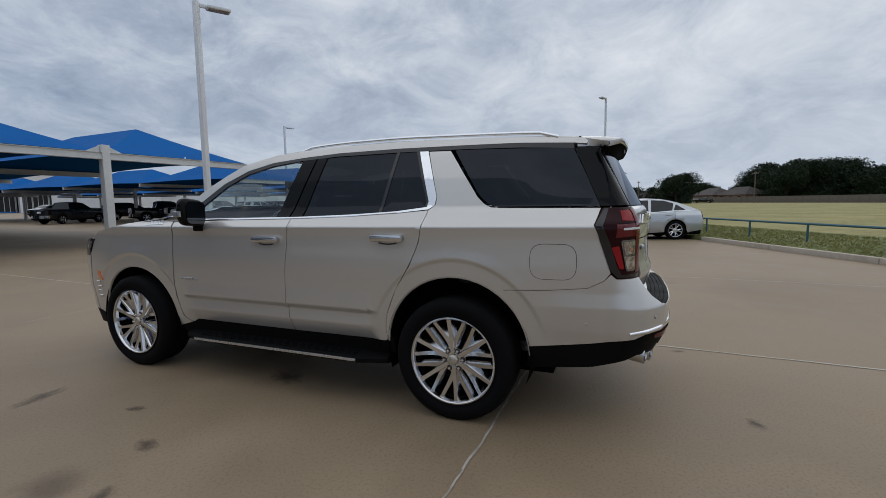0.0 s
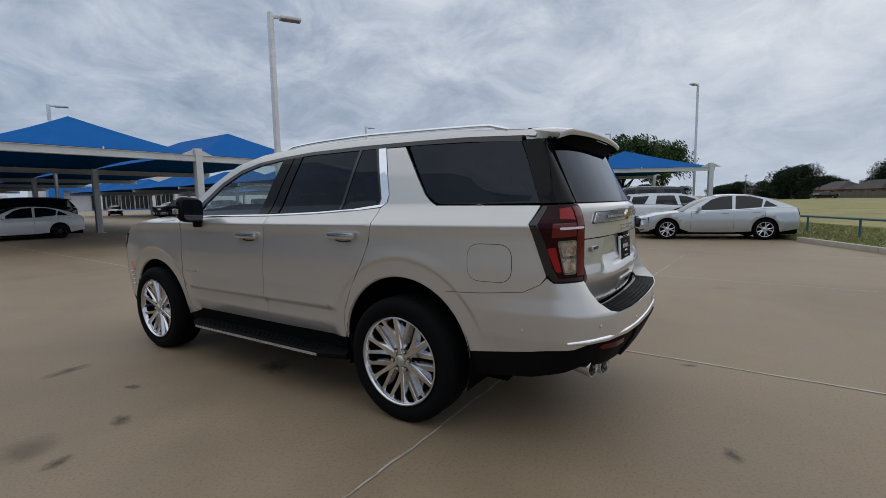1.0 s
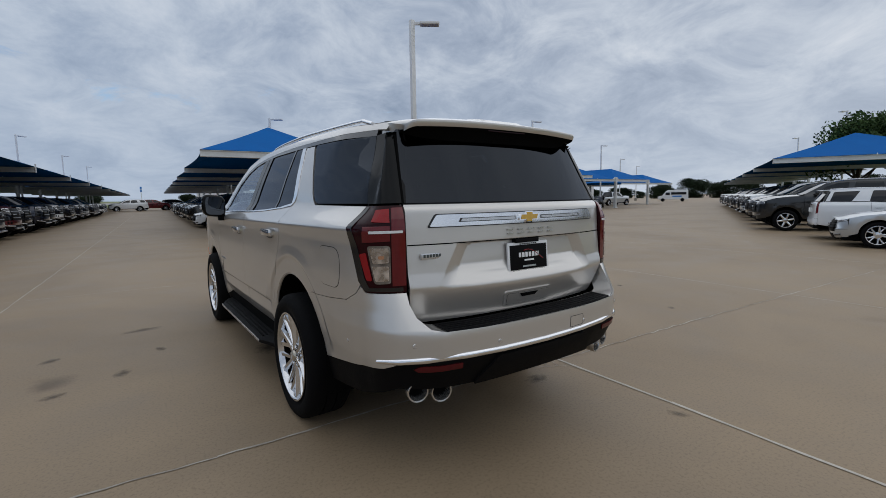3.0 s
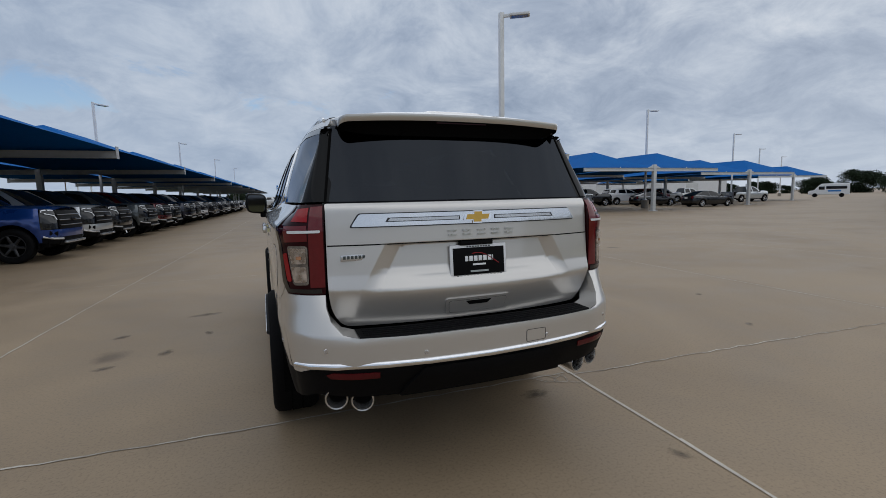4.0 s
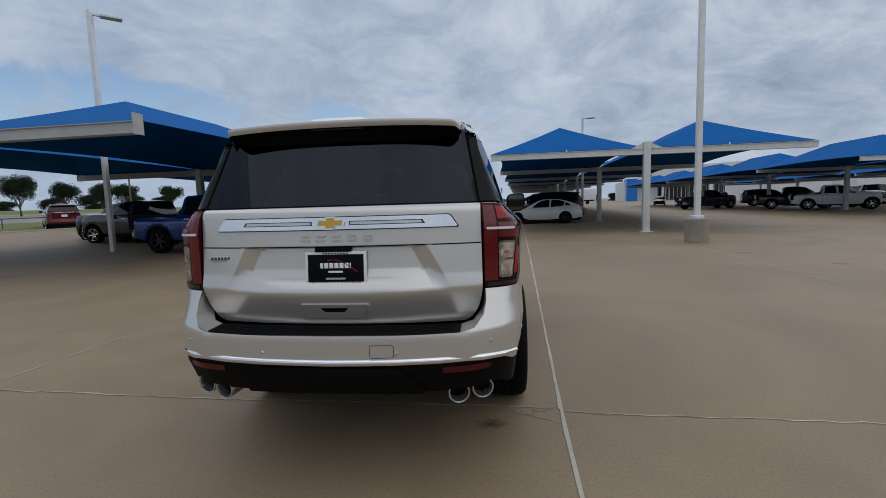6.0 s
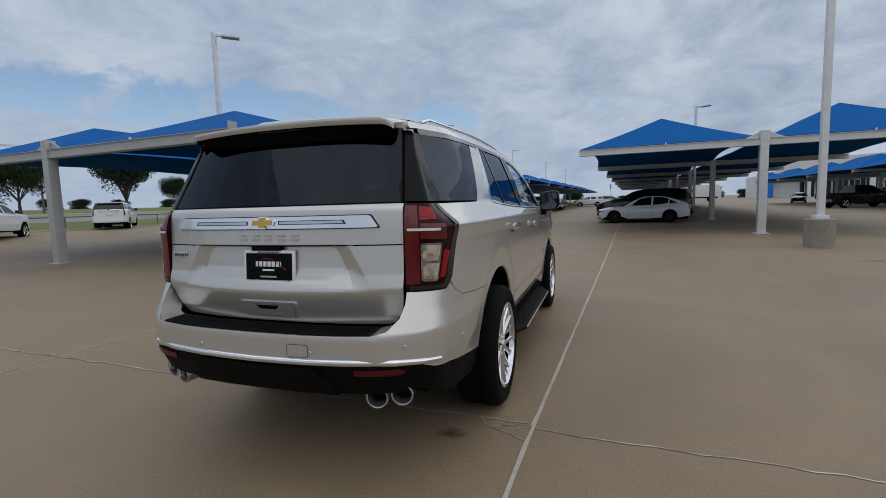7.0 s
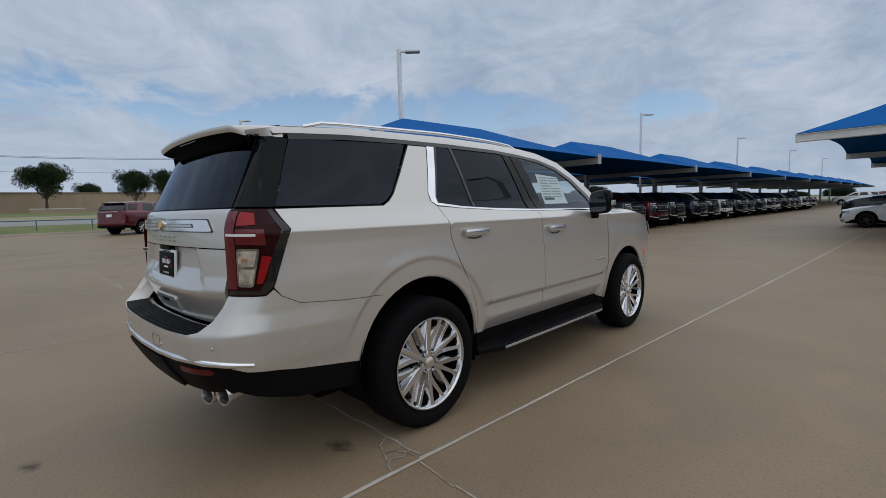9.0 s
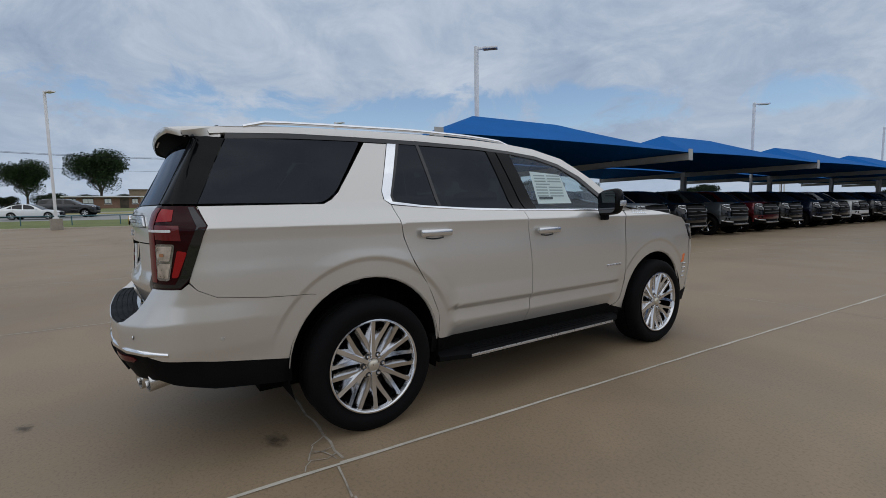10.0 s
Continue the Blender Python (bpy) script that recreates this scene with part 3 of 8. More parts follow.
def wheel_parts(rt=0.412, rr=0.288, width=0.285, style="split"):
    """Mesh data of one wheel whose outer face looks along +x."""
    key = (rt, rr, width, style)
    if key in WHEEL_PARTS:
        return WHEEL_PARTS[key]
    w = width / 2
    fine = style == "split"
    seg = 64 if fine else 32
    tyre = revolve([(rr, -w * 0.8), (rr + 0.02, -w * 0.92), ((rr + rt) / 2, -w), (rt - 0.03, -w * 0.96), (rt - 0.006, -w * 0.80), (rt, -w * 0.6), (rt, -w * 0.26), (rt - 0.009, -w * 0.25), (rt - 0.009, -w * 0.20), (rt, -w * 0.19), (rt, w * 0.19), (rt - 0.009, w * 0.20), (rt - 0.009, w * 0.25), (rt, w * 0.26), (rt, w * 0.6), (rt - 0.006, w * 0.80), (rt - 0.03, w * 0.96), ((rr + rt) / 2, w), (rr + 0.03, w * 0.95), (rr + 0.022, w * 0.90), (rr, w * 0.88)], seg)
    rim = revolve([(rr - 0.030, w * 0.20), (rr - 0.020, w * 0.72), (rr - 0.012, w * 0.86), (rr - 0.010, w * 0.93), (rr - 0.004, w * 0.97), (rr + 0.004, w * 0.96), (rr + 0.004, w * 0.90)], seg)
    d = {"tyre": mesh_of(tyre, M_TYRE, 1.0), "rim": mesh_of(rim, M_RIM, 0.9)}
    disc = revolve([(0.0, 0.0), (0.19, 0.0), (0.19, -0.03), (0.0, -0.03)], 32)
    d["disc"] = mesh_of(disc, M_RIMDARK)
    # the barrel is coloured black for the shade behind the spokes
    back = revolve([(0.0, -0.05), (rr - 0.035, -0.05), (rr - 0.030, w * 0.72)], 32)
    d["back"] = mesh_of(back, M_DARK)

    def spoke(r0, r1, a0, a1, w0, w1, x0, x1, t=0.03):
        bm = bmesh.new()
        rings = []
        for k in range(5):
            s = k / 4
            r, a, hw = r0 + (r1 - r0) * s, radians(a0 + (a1 - a0) * s), (w0 + (w1 - w0) * s) / 2
            x = x0 + (x1 - x0) * s + 0.010 * math.sin(math.pi * s)
            c, sn = math.cos(a), math.sin(a)
            ring = []
            for q, dx in ((-1, -t), (-1, -0.014), (-0.25, 0), (0.25, 0), (1, -0.014), (1, -t)):
                ring.append(bm.verts.new((x + dx, r * c - q * hw * sn, r * sn + q * hw * c)))
            rings.append(ring)
        for p, q in zip(rings, rings[1:]):
            for k in range(6):
                bm.faces.new((p[k], p[(k + 1) % 6], q[(k + 1) % 6], q[k]))
        bm.faces.new(rings[0]), bm.faces.new(rings[-1])
        return mesh_of(bm, M_RIM, 0.35)

    def blade(stations, turn, mirror=1):
        """A forked-spoke blade along stations (out, across, half width, face height, slope of the two flanks)."""
        bm = bmesh.new()
        rings = []
        c, sn = math.cos(radians(turn)), math.sin(radians(turn))
        for out, across, hw, x, fl in stations:
            ring = []
            for q, dx in ((-1.75, -0.055), (-1, -0.009 - fl), (-0.78, -0.001 - fl * 0.7), (0.70, 0.0), (1, -0.009), (1.75, -0.055)):
                v = (across + q * hw) * mirror
                ring.append(bm.verts.new((x + dx, out * c - v * sn, out * sn + v * c)))
            rings.append(ring)
        for p, q in zip(rings, rings[1:]):
            for k in range(6):
                bm.faces.new((p[k], p[(k + 1) % 6], q[(k + 1) % 6], q[k]))
        bm.faces.new(rings[0]), bm.faces.new(rings[-1])
        return mesh_of(bm, M_RIM, 0.30)
    xf = w * 0.78
    spokes = []
    if style == "split":
        fork = [(0.050, 0.005, 0.012, xf - 0.012, 0.0), (0.100, 0.019, 0.0165, xf - 0.016, 0.004), (0.145, 0.038, 0.0205, xf - 0.012, 0.010), (0.200, 0.071, 0.0190, xf - 0.002, 0.010), (0.257, 0.106, 0.0175, xf + 0.010, 0.004)]
        centre = [(0.042, 0.0, 0.017, xf - 0.001, 0.0), (0.105, 0.0, 0.0165, xf - 0.003, 0.0), (0.180, 0.0, 0.0165, xf + 0.004, 0.003), (rr - 0.008, 0.0, 0.0185, xf + 0.014, 0.003)]
        for i in range(6):
            a = 60 * i + 90
            spokes.append(blade(centre, a))
            for sg in (-1, 1):
                spokes.append(blade(fork, a, sg))
    elif style == "five":
        for i in range(5):
            for sg in (-1, 1):
                spokes.append(spoke(0.05, rr - 0.012, 72 * i + 90 + sg * 6, 72 * i + 90 + sg * 15, 0.045, 0.035, xf - 0.02, w * 0.86))
    else:
        for i in range(6):
            spokes.append(spoke(0.05, rr - 0.012, 60 * i + 90, 60 * i + 90, 0.075, 0.055, xf - 0.02, w * 0.86))
    d["spokes"] = spokes
    d["hub"] = mesh_of(revolve([(0.0, xf + 0.004), (0.030, xf + 0.004), (0.036, xf), (0.036, xf - 0.012), (0.085, xf - 0.016), (0.095, xf - 0.05)], 32), M_RIM, 0.5)
    d["cap"] = mesh_of(revolve([(0.0, xf + 0.014), (0.028, xf + 0.012), (0.036, xf + 0.005), (0.038, xf - 0.004)], 24), M_CHAMP if fine else M_SATIN, 0.9)
    d["nut"] = mesh_of(revolve([(0.0, 0.014), (0.008, 0.014), (0.011, 0.006), (0.011, -0.01)], 8), M_CHROME, 0.4)
    d["pocket"] = mesh_of(revolve([(0.0, 0.0), (0.0175, 0.0), (0.0185, -0.004)], 16), M_RIMDARK, 0.6)
    d["xf"] = xf
    if not fine:
        whole = bmesh.new()
        for me in [d["rim"], d["hub"]] + spokes:
            whole.from_mesh(me)
        front = len(whole.faces)
        whole.from_mesh(d["back"])
        whole.faces.ensure_lookup_table()
        for f in whole.faces[front:]:
            f.material_index = 1
        d["wheel_rim"] = mesh_of(whole, M_RIM, 0.5)
        d["wheel_rim"].materials.append(M_DARK)
    WHEEL_PARTS[key] = d
    return d


def add_wheel(parent, x, y, r, side, spec=(0.412, 0.288, 0.285, "split"), turn=0.0, rimmat=None):
    d = wheel_parts(*spec)
    m = pose(x, y, r, 0, 0, 0 if side > 0 else 180) @ pose(0, 0, 0, turn, 0, 0)
    ty = link("wheel", d["tyre"], parent, m, "black rubber tyre on an alloy rim")
    if spec[3] != "split":
        link("rim", d["wheel_rim"], ty)
        return ty
    link("rim", d["rim"], ty)
    link("brake_disc", d["disc"], ty)
    link("barrel", d["back"], ty)
    link("hub", d["hub"], ty)
    link("hub_cap", d["cap"], ty)
    for s in d["spokes"]:
        link("spoke", s, ty)
    for i in range(6 if spec[3] != "five" else 5):
        a = radians(60 * i + 90 + 30 if spec[3] != "five" else 72 * i + 126)
        link("lug_pocket", d["pocket"], ty, pose(d["xf"] - 0.0125, 0.066 * math.cos(a), 0.066 * math.sin(a)))
        link("lug_nut", d["nut"], ty, pose(d["xf"] - 0.012, 0.066 * math.cos(a), 0.066 * math.sin(a)))
    return ty


def full_end(fn, sk, rear=True):
    """A surface across the whole tail or nose: the first coordinate counts from the middle line, to both sides."""
    u0 = float(sk.u.min() if rear else sk.u.max())

    def f(w, z):
        p = fn(u0 + abs(w) if rear else u0 - abs(w), z)
        return Vector((-p.x, p.y, p.z)) if w < 0 else p
    return f


def full_outline(half, sk, rear=True):
    """A half outline in skin coordinates, ending on the middle line at both ends, made whole."""
    u0 = float(sk.u.min() if rear else sk.u.max())
    h = [(abs(u - u0), z) for u, z in half]
    return h + [(-w, z) for w, z in h[::-1] if w > 1e-4]


def hero():
    car = thing("sport_utility_vehicle", "champagne metallic full-size sport utility vehicle parked on tan concrete", "car")
    gap = 0.0022
    # -- front fender, doors, quarter panel, all in (y, z)
    arch_f = arc(AXLE, 0.42, 0.49, 188, -12, 22)
    arch_r = arc(0, 0.46, 0.50, 176, 4, 22)
    fender = [(2.555, 1.31), (2.545, 1.225), (2.575, 0.68), (2.52, 0.50), (2.44, 0.44), (2.58, 0.40)] + arch_f + [(3.55, 0.34), (3.70, 0.34), (3.76, 0.70), (3.70, 1.02), (3.62, 1.17), (3.53, 1.225), (3.12, 1.297), (2.74, 1.336)]
    both("front_fender", skin, on(fender), M_BEIGE, car, step=0.032, rings=((SKIN.uy(AXLE), 0.42, FRONT_RINGS),), gap=gap, rows=(1.255, 1.264, 1.270, 1.276, 1.284, 1.294, 1.304))
    f_door = [(2.30, 1.318), (2.545, 1.312), (2.538, 1.225), (2.57, 0.68), (2.515, 0.50), (2.43, 0.435), (1.335, 0.455), (1.355, 0.56), (1.365, 0.70), (1.362, 0.93), (1.325, 1.20), (1.315, 1.336)]
    both("front_door", skin, on(fillet(f_door, [0.0, 0.02, 0.02, 0.1, 0.1, 0.04, 0.03, 0.05, 0.1, 0.1, 0.05, 0.0])), M_BEIGE, car, gap=gap, step=0.04, rows=(0.560, 0.571, 0.582, 0.649, 0.657, 0.665, 0.677, 0.687, 0.695, 0.705, 1.255, 1.264, 1.270, 1.276, 1.284, 1.294, 1.304))
    r_door = [(1.315, 1.336), (1.325, 1.20), (1.362, 0.93), (1.365, 0.70), (1.355, 0.56), (1.335, 0.455), (0.50, 0.475), (0.515, 0.56), (0.505, 0.66), (0.42, 0.86), (0.31, 1.02), (0.24, 1.18), (0.20, 1.393), (0.45, 1.373), (0.8, 1.353)]
    both("rear_door", skin, rings=((SKIN.uy(0.0), 0.46, REAR_RINGS),), outline= on(fillet(r_door, [0, 0.05, 0.1, 0.1, 0.05, 0.03, 0.03, 0.03, 0.08, 0.1, 0.1, 0.05, 0, 0, 0])), mat=M_BEIGE, parent=car, gap=gap, step=0.04, rows=(0.560, 0.571, 0.582, 0.649, 0.657, 0.665, 0.677, 0.687, 0.695, 0.705, 1.255, 1.264, 1.270, 1.276, 1.284, 1.294, 1.304))
    quarter = [(0.20, 1.393), (0.24, 1.18), (0.31, 1.02), (0.42, 0.86), (0.505, 0.66), (0.515, 0.56), (0.50, 0.475)] + arc(0, 0.46, 0.50, 4, 125, 16) + [(-0.36, 0.893), (-0.60, 0.905), (-0.84, 0.930), (-0.93, 0.975), (-0.965, 1.02), (-0.905, 1.22), (-0.868, 1.30), (-0.92, 1.400), (-0.24, 1.405), (-0.19, 1.43), (-0.14, 1.475), (0.085, 1.795), (0.25, 1.797), (0.15, 1.48), (0.155, 1.43)]
    both("quarter_panel", skin, on(quarter), M_BEIGE, car, step=0.032, rings=((SKIN.uy(0.0), 0.46, REAR_RINGS),), gap=gap, rows=(1.255, 1.264, 1.270, 1.276, 1.284, 1.294, 1.304))
    # -- fuel flap on the left flank
    flap = fillet([(-0.502, 0.975), (-0.772, 0.975), (-0.772, 1.185), (-0.502, 1.185)], 0.08, 6)
    link("fuel_flap", sheet(off_skin(skin, 0.002), on(flap), M_BEIGE, 0.003, 0.04, -1), car)
    rim_line = on(flap + flap[:1])
    part("fuel_flap_gap", strip(skin, rim_line, 0.006, 0.0012, M_DARK, -1), M_DARK, car)
    # -- painted frame over the doors, roof
    up = [(2.70, 1.30), (2.55, 1.398), (2.25, 1.598), (2.08, 1.69), (1.92, 1.768), (1.61, 1.838), (1.38, 1.862), (1.0, 1.880), (0.5, 1.886), (-0.1, 1.874), (-0.5, 1.861), (-0.72, 1.848), (-0.80, 1.838), (-0.83, 1.818), (-0.82, 1.800), (-0.735, 1.808), (-0.4, 1.822), (0.0, 1.828), (0.5, 1.832), (1.0, 1.825), (1.32, 1.806), (1.61, 1.778), (1.86, 1.722), (2.09, 1.622), (2.34, 1.452), (2.50, 1.32)]
    both("roof_side_rail", skin, on(up), M_BEIGE, car, 0.03, 0.05)
    dark_rail = [(-0.735, 1.806), (-0.4, 1.820), (0.0, 1.826), (0.5, 1.830), (1.0, 1.823), (1.32, 1.804), (1.61, 1.776), (1.86, 1.720), (2.09, 1.620), (2.34, 1.450), (2.48, 1.335), (2.36, 1.335), (2.29, 1.435), (2.06, 1.592), (1.85, 1.692), (1.61, 1.750), (1.32, 1.782), (1.0, 1.800), (0.5, 1.803), (0.0, 1.80), (-0.4, 1.790), (-0.74, 1.772)]
    both("window_top_seal", skin, on(dark_rail), M_GLOSS, car, 0.02, 0.05)

    def roof_fn(a, y):
        zr = roof_z(y)
        e = SKIN.at(SKIN.uy(y), zr - 0.012)
        return Vector((e.x * a, y, zr - 0.012 + 0.040 * (1 - abs(a) ** 2.6)))
    ys = spaced(-0.76, 1.80, 40)
    part("roof_panel", grid_mesh(roof_fn, spaced(-1, 1, 25), ys, M_BEIGE, 0.0), M_BEIGE, car, smooth=1.2)
    # -- windscreen, hood, cowl
    part("windscreen", grid_mesh(lambda a, y: Vector(((SKIN.at(SKIN.uy(y), roof_z(y) - 0.02).x - 0.03) * a, y + 0.16 * (1 - abs(a) ** 2.2) * sm((y - 1.8) / 0.7), roof_z(y) - 0.012 + 0.03 * (1 - a * a))), spaced(-1, 1, 17), spaced(1.80, 2.62, 14), M_GLASS), M_GLASS, car, smooth=1.2)
    hood_edge = [(2.40, 1.37), (2.53, 1.366), (2.74, 1.340), (3.12, 1.300), (3.53, 1.229), (3.70, 1.16), (3.85, 1.05)]

    def hood_fn(a, y):
        ze = lerp(y, hood_edge)
        e = SKIN.at(SKIN.uy(min(y, 3.62)), min(ze, 1.30)).x - 0.004
        if y > 3.62:
            e -= (y - 3.62) * 0.9
        q = abs(a)
        return Vector((e * a, y, ze + 0.055 * (1 - q ** 3) + 0.022 * sm((0.62 - q) / 0.12) - 0.01))
    part("hood", grid_mesh(hood_fn, spaced(-1, 1, 33), spaced(2.50, 3.86, 26), M_BEIGE), M_BEIGE, car, smooth=1.0)
    # -- side glass and pillars
    f_win = [(2.36, 1.335), (2.29, 1.435), (2.06, 1.592), (1.85, 1.692), (1.61, 1.750), (1.325, 1.782), (1.475, 1.347)]
    both("front_side_window", off_skin(skin, -0.006), on(f_win), M_GLASS, car, 0.004, 0.06, label="lightly tinted front door glass")
    both("door_pillar", skin, on([(1.323, 1.782), (1.473, 1.347), (1.345, 1.350), (1.195, 1.790)]), M_PILLAR, car, 0.015, 0.06, gap=0.002)
    both("door_pillar", skin, on([(1.185, 1.792), (1.335, 1.350), (1.225, 1.354), (1.095, 1.797)]), M_PILLAR, car, 0.015, 0.06, gap=0.002)
    both("rear_side_window", off_skin(skin, -0.006), on([(1.095, 1.797), (1.225, 1.354), (0.83, 1.364), (0.58, 1.374), (0.50, 1.803)]), M_PRIV, car, 0.004, 0.06, label="dark privacy glass of the rear door")
    both("window_divider", skin, on([(0.50, 1.803), (0.58, 1.374), (0.555, 1.376), (0.475, 1.803)]), M_GLOSS, car, 0.01, 0.06)
    both("rear_vent_window", off_skin(skin, -0.004), on([(0.475, 1.803), (0.555, 1.376), (0.45, 1.385), (0.235, 1.412), (0.222, 1.45), (0.345, 1.803)]), M_PRIV, car, 0.004, 0.06)
    both("window_edge_seal", skin, on([(0.345, 1.803), (0.222, 1.45), (0.235, 1.412), (0.215, 1.408), (0.205, 1.45), (0.318, 1.803)]), M_GLOSS, car, 0.01, 0.06)
    chrome = [(0.318, 1.798), (0.205, 1.45), (0.214, 1.412), (0.45, 1.383), (0.44, 1.372), (0.20, 1.396), (0.158, 1.425), (0.150, 1.48), (0.252, 1.797)]
    both("window_trim", off_skin(skin, 0.004), on(chrome), M_CHROME, car, 0.01, 0.05, label="bright chrome window surround")
    belt = [(y, lerp(y, BELT) + 0.006) for y in spaced(0.43, 2.36, 24)]
    for s in (1, -1):
        part("belt_trim", strip(skin, on(belt), 0.017, 0.006, M_CHROME, s), M_CHROME, car, "bright chrome belt strip")
    q_win = fillet([(0.055, 1.797), (-0.735, 1.774), (-0.915, 1.412), (-0.24, 1.412), (-0.155, 1.475)], [0.02, 0.0, 0.0, 0.10, 0.10], 5)
    both("quarter_window", off_skin(skin, -0.001), on(q_win), M_PRIV, car, 0.006, 0.06, label="dark privacy glass beside the cargo space")
    # -- black rear pillar
    u_in = [(rear_u(0.715), 1.412), (rear_u(0.70), 1.50), (rear_u(0.68), 1.60), (rear_u(0.655), 1.70), (rear_u(0.652), 1.740), (SKIN.uy(-0.84), 1.785), (SKIN.uy(-0.738), 1.775), (SKIN.uy(-0.918), 1.408)]
    both("rear_pillar", skin, u_in, M_PILLAR, car, 0.02, 0.05, gap=0.002)
    # -- tail lamps
    lamp = [(SKIN.uy(-0.925), 1.398), (rear_u(0.738), 1.400), (rear_u(0.742), 0.986), (SKIN.uy(-1.0), 0.988), (SKIN.uy(-0.962), 1.03), (SKIN.uy(-0.90), 1.22), (SKIN.uy(-0.868), 1.30)]
    ua, ub = SKIN.uy(-0.90), rear_u(0.75)

    def lp(k, z):
        return (ua + (ub - ua) * k, z)
    for s in (1, -1):
        body = link("tail_lamp", sheet(off_skin(skin, 0.004), fillet(lamp, 0.012), M_REDDARK, 0.03, 0.04, s), car, None, "smoked red tail lamp with a clear reverse lens")
        face = off_skin(skin, 0.0065)
        edge = [(SKIN.uy(-0.935), 1.392), (SKIN.uy(-0.965), 1.392), (SKIN.uy(-0.915), 1.295), (SKIN.uy(-0.955), 1.20), (SKIN.uy(-0.995), 1.06), (SKIN.uy(-1.02), 1.012), (rear_u(0.76), 1.012), (rear_u(0.758), 0.992), (SKIN.uy(-1.0), 0.994), (SKIN.uy(-0.957), 1.04), (SKIN.uy(-0.897), 1.22), (SKIN.uy(-0.874), 1.30)]
        link("lamp_border", sheet(face, edge, M_GLOSS, 0.002, 0.03, s), body)
        link("upper_lens", sheet(face, [lp(0.52, 1.378), lp(0.78, 1.384), lp(0.78, 1.320), lp(0.46, 1.322)], M_REDBRIGHT, 0.002, 0.03, s), body)
        link("inner_lens", sheet(face, [lp(0.82, 1.388), lp(1.02, 1.390), lp(1.02, 1.02), lp(0.80, 1.02), lp(0.80, 1.235), lp(0.80, 1.255)], M_REDLENS, 0.002, 0.03, s), body)
        link("middle_lens", sheet(face, [lp(0.32, 1.300), lp(0.78, 1.305), lp(0.78, 1.235), lp(0.30, 1.228)], M_REDLENS, 0.002, 0.03, s), body)
        link("lamp_bar", sheet(off_skin(skin, 0.009), fillet([lp(0.44, 1.283), lp(0.98, 1.285), lp(0.98, 1.273), lp(0.44, 1.271)], 0.006), M_FRAME, 0.003, 0.03, s), body)
        link("reverse_lens", sheet(off_skin(skin, 0.008), fillet([lp(0.40, 1.212), lp(0.78, 1.214), lp(0.78, 1.032), lp(0.52, 1.030)], 0.016), M_CLEAR, 0.003, 0.03, s), body)
        link("outer_lens", sheet(face, fillet([lp(0.22, 1.17), lp(0.37, 1.18), lp(0.48, 1.045), lp(0.38, 1.045)], 0.01), M_REDBRIGHT, 0.002, 0.03, s), body)
        for z, q in ((1.042, 0.0), (1.128, -0.04)):
            if z > 1.1:
                link("turn_bulb", sheet(off_skin(skin, 0.0122), fillet([lp(0.59, z + 0.022), lp(0.68, z + 0.022), lp(0.68, z + 0.038), lp(0.59, z + 0.038)], 0.006), M_BULB, 0.001, 0.02, s), body)
            link("lens_cup", sheet(off_skin(skin, 0.0095), fillet([lp(0.54 + q, z), lp(0.75, z + 0.004), lp(0.75, z + 0.074), lp(0.48 + q, z + 0.074)], 0.008), M_CUP, 0.002, 0.03, s), body)
    # -- tailgate
    def gate(x, z):
        return Vector((x, gate_y(x, z), z))
    g_out = fillet([(-0.728, 1.404), (0.728, 1.404), (0.734, 0.985), (0.715, 0.89), (0.665, 0.815), (-0.665, 0.815), (-0.715, 0.89), (-0.734, 0.985)], [0.01, 0.01, 0.05, 0.05, 0.05, 0.05, 0.05, 0.05], 4)
    tg = link("tailgate", sheet(gate, g_out, M_BEIGE, 0.03, 0.014, 1, (0.955, 0.968, 0.98, 1.026, 1.038, 1.05, 1.198, 1.204, 1.211, 1.216, 1.39), lines=[[(sg * (0.385 + o + (1.2 - z) * 0.55), z) for z in (1.198, 1.15, 1.10, 1.05, 1.0)] for sg in (1, -1) for o in (0.0, 0.085)]), car)

    def glass_fn(x, z):
        k = (z - 1.405) / 0.36
        return Vector((x, -1.142 + 0.085 * (abs(x) / 0.73) ** 2.4 + 0.190 * k + 0.012 * k * (1 - k), z))
    link("rear_window", sheet(glass_fn, fillet([(-0.718, 1.412), (0.718, 1.412), (0.655, 1.79), (-0.655, 1.79)], 0.01), M_PRIV, 0.006, 0.05), tg, None, "dark rear window")
    link("rear_window_edge", sheet(lambda x, z: glass_fn(x, z) + Vector((0, 0.008, 0)), [(-0.735, 1.402), (0.735, 1.402), (0.733, 1.425), (-0.733, 1.425)], M_GLOSS, 0.004, 0.05), tg)
    seam = [(x, 1.209) for x in spaced(-0.728, 0.728, 40)]
    part("gate_seam", strip(off_skin(gate, 0.0006), seam, 0.006, 0.0008, M_DARK), M_DARK, tg)
    rim_out = [(-0.722, 1.408), (-0.700, 1.53), (-0.678, 1.65), (-0.656, 1.775)]
    for s in (1, -1):
        part("glass_seam", strip(off_skin(glass_fn, 0.002), [(s * -x, z) for x, z in rim_out], 0.012, 0.001, M_DARK), M_DARK, tg)
    bar = fillet([(-0.618, 1.294), (0.618, 1.294), (0.578, 1.352), (-0.578, 1.352)], 0.012)
    cb = link("chrome_bar", sheet(off_skin(gate, 0.012), bar, M_BAR, 0.014, 0.03), tg, None, "bright chrome bar across the tailgate")
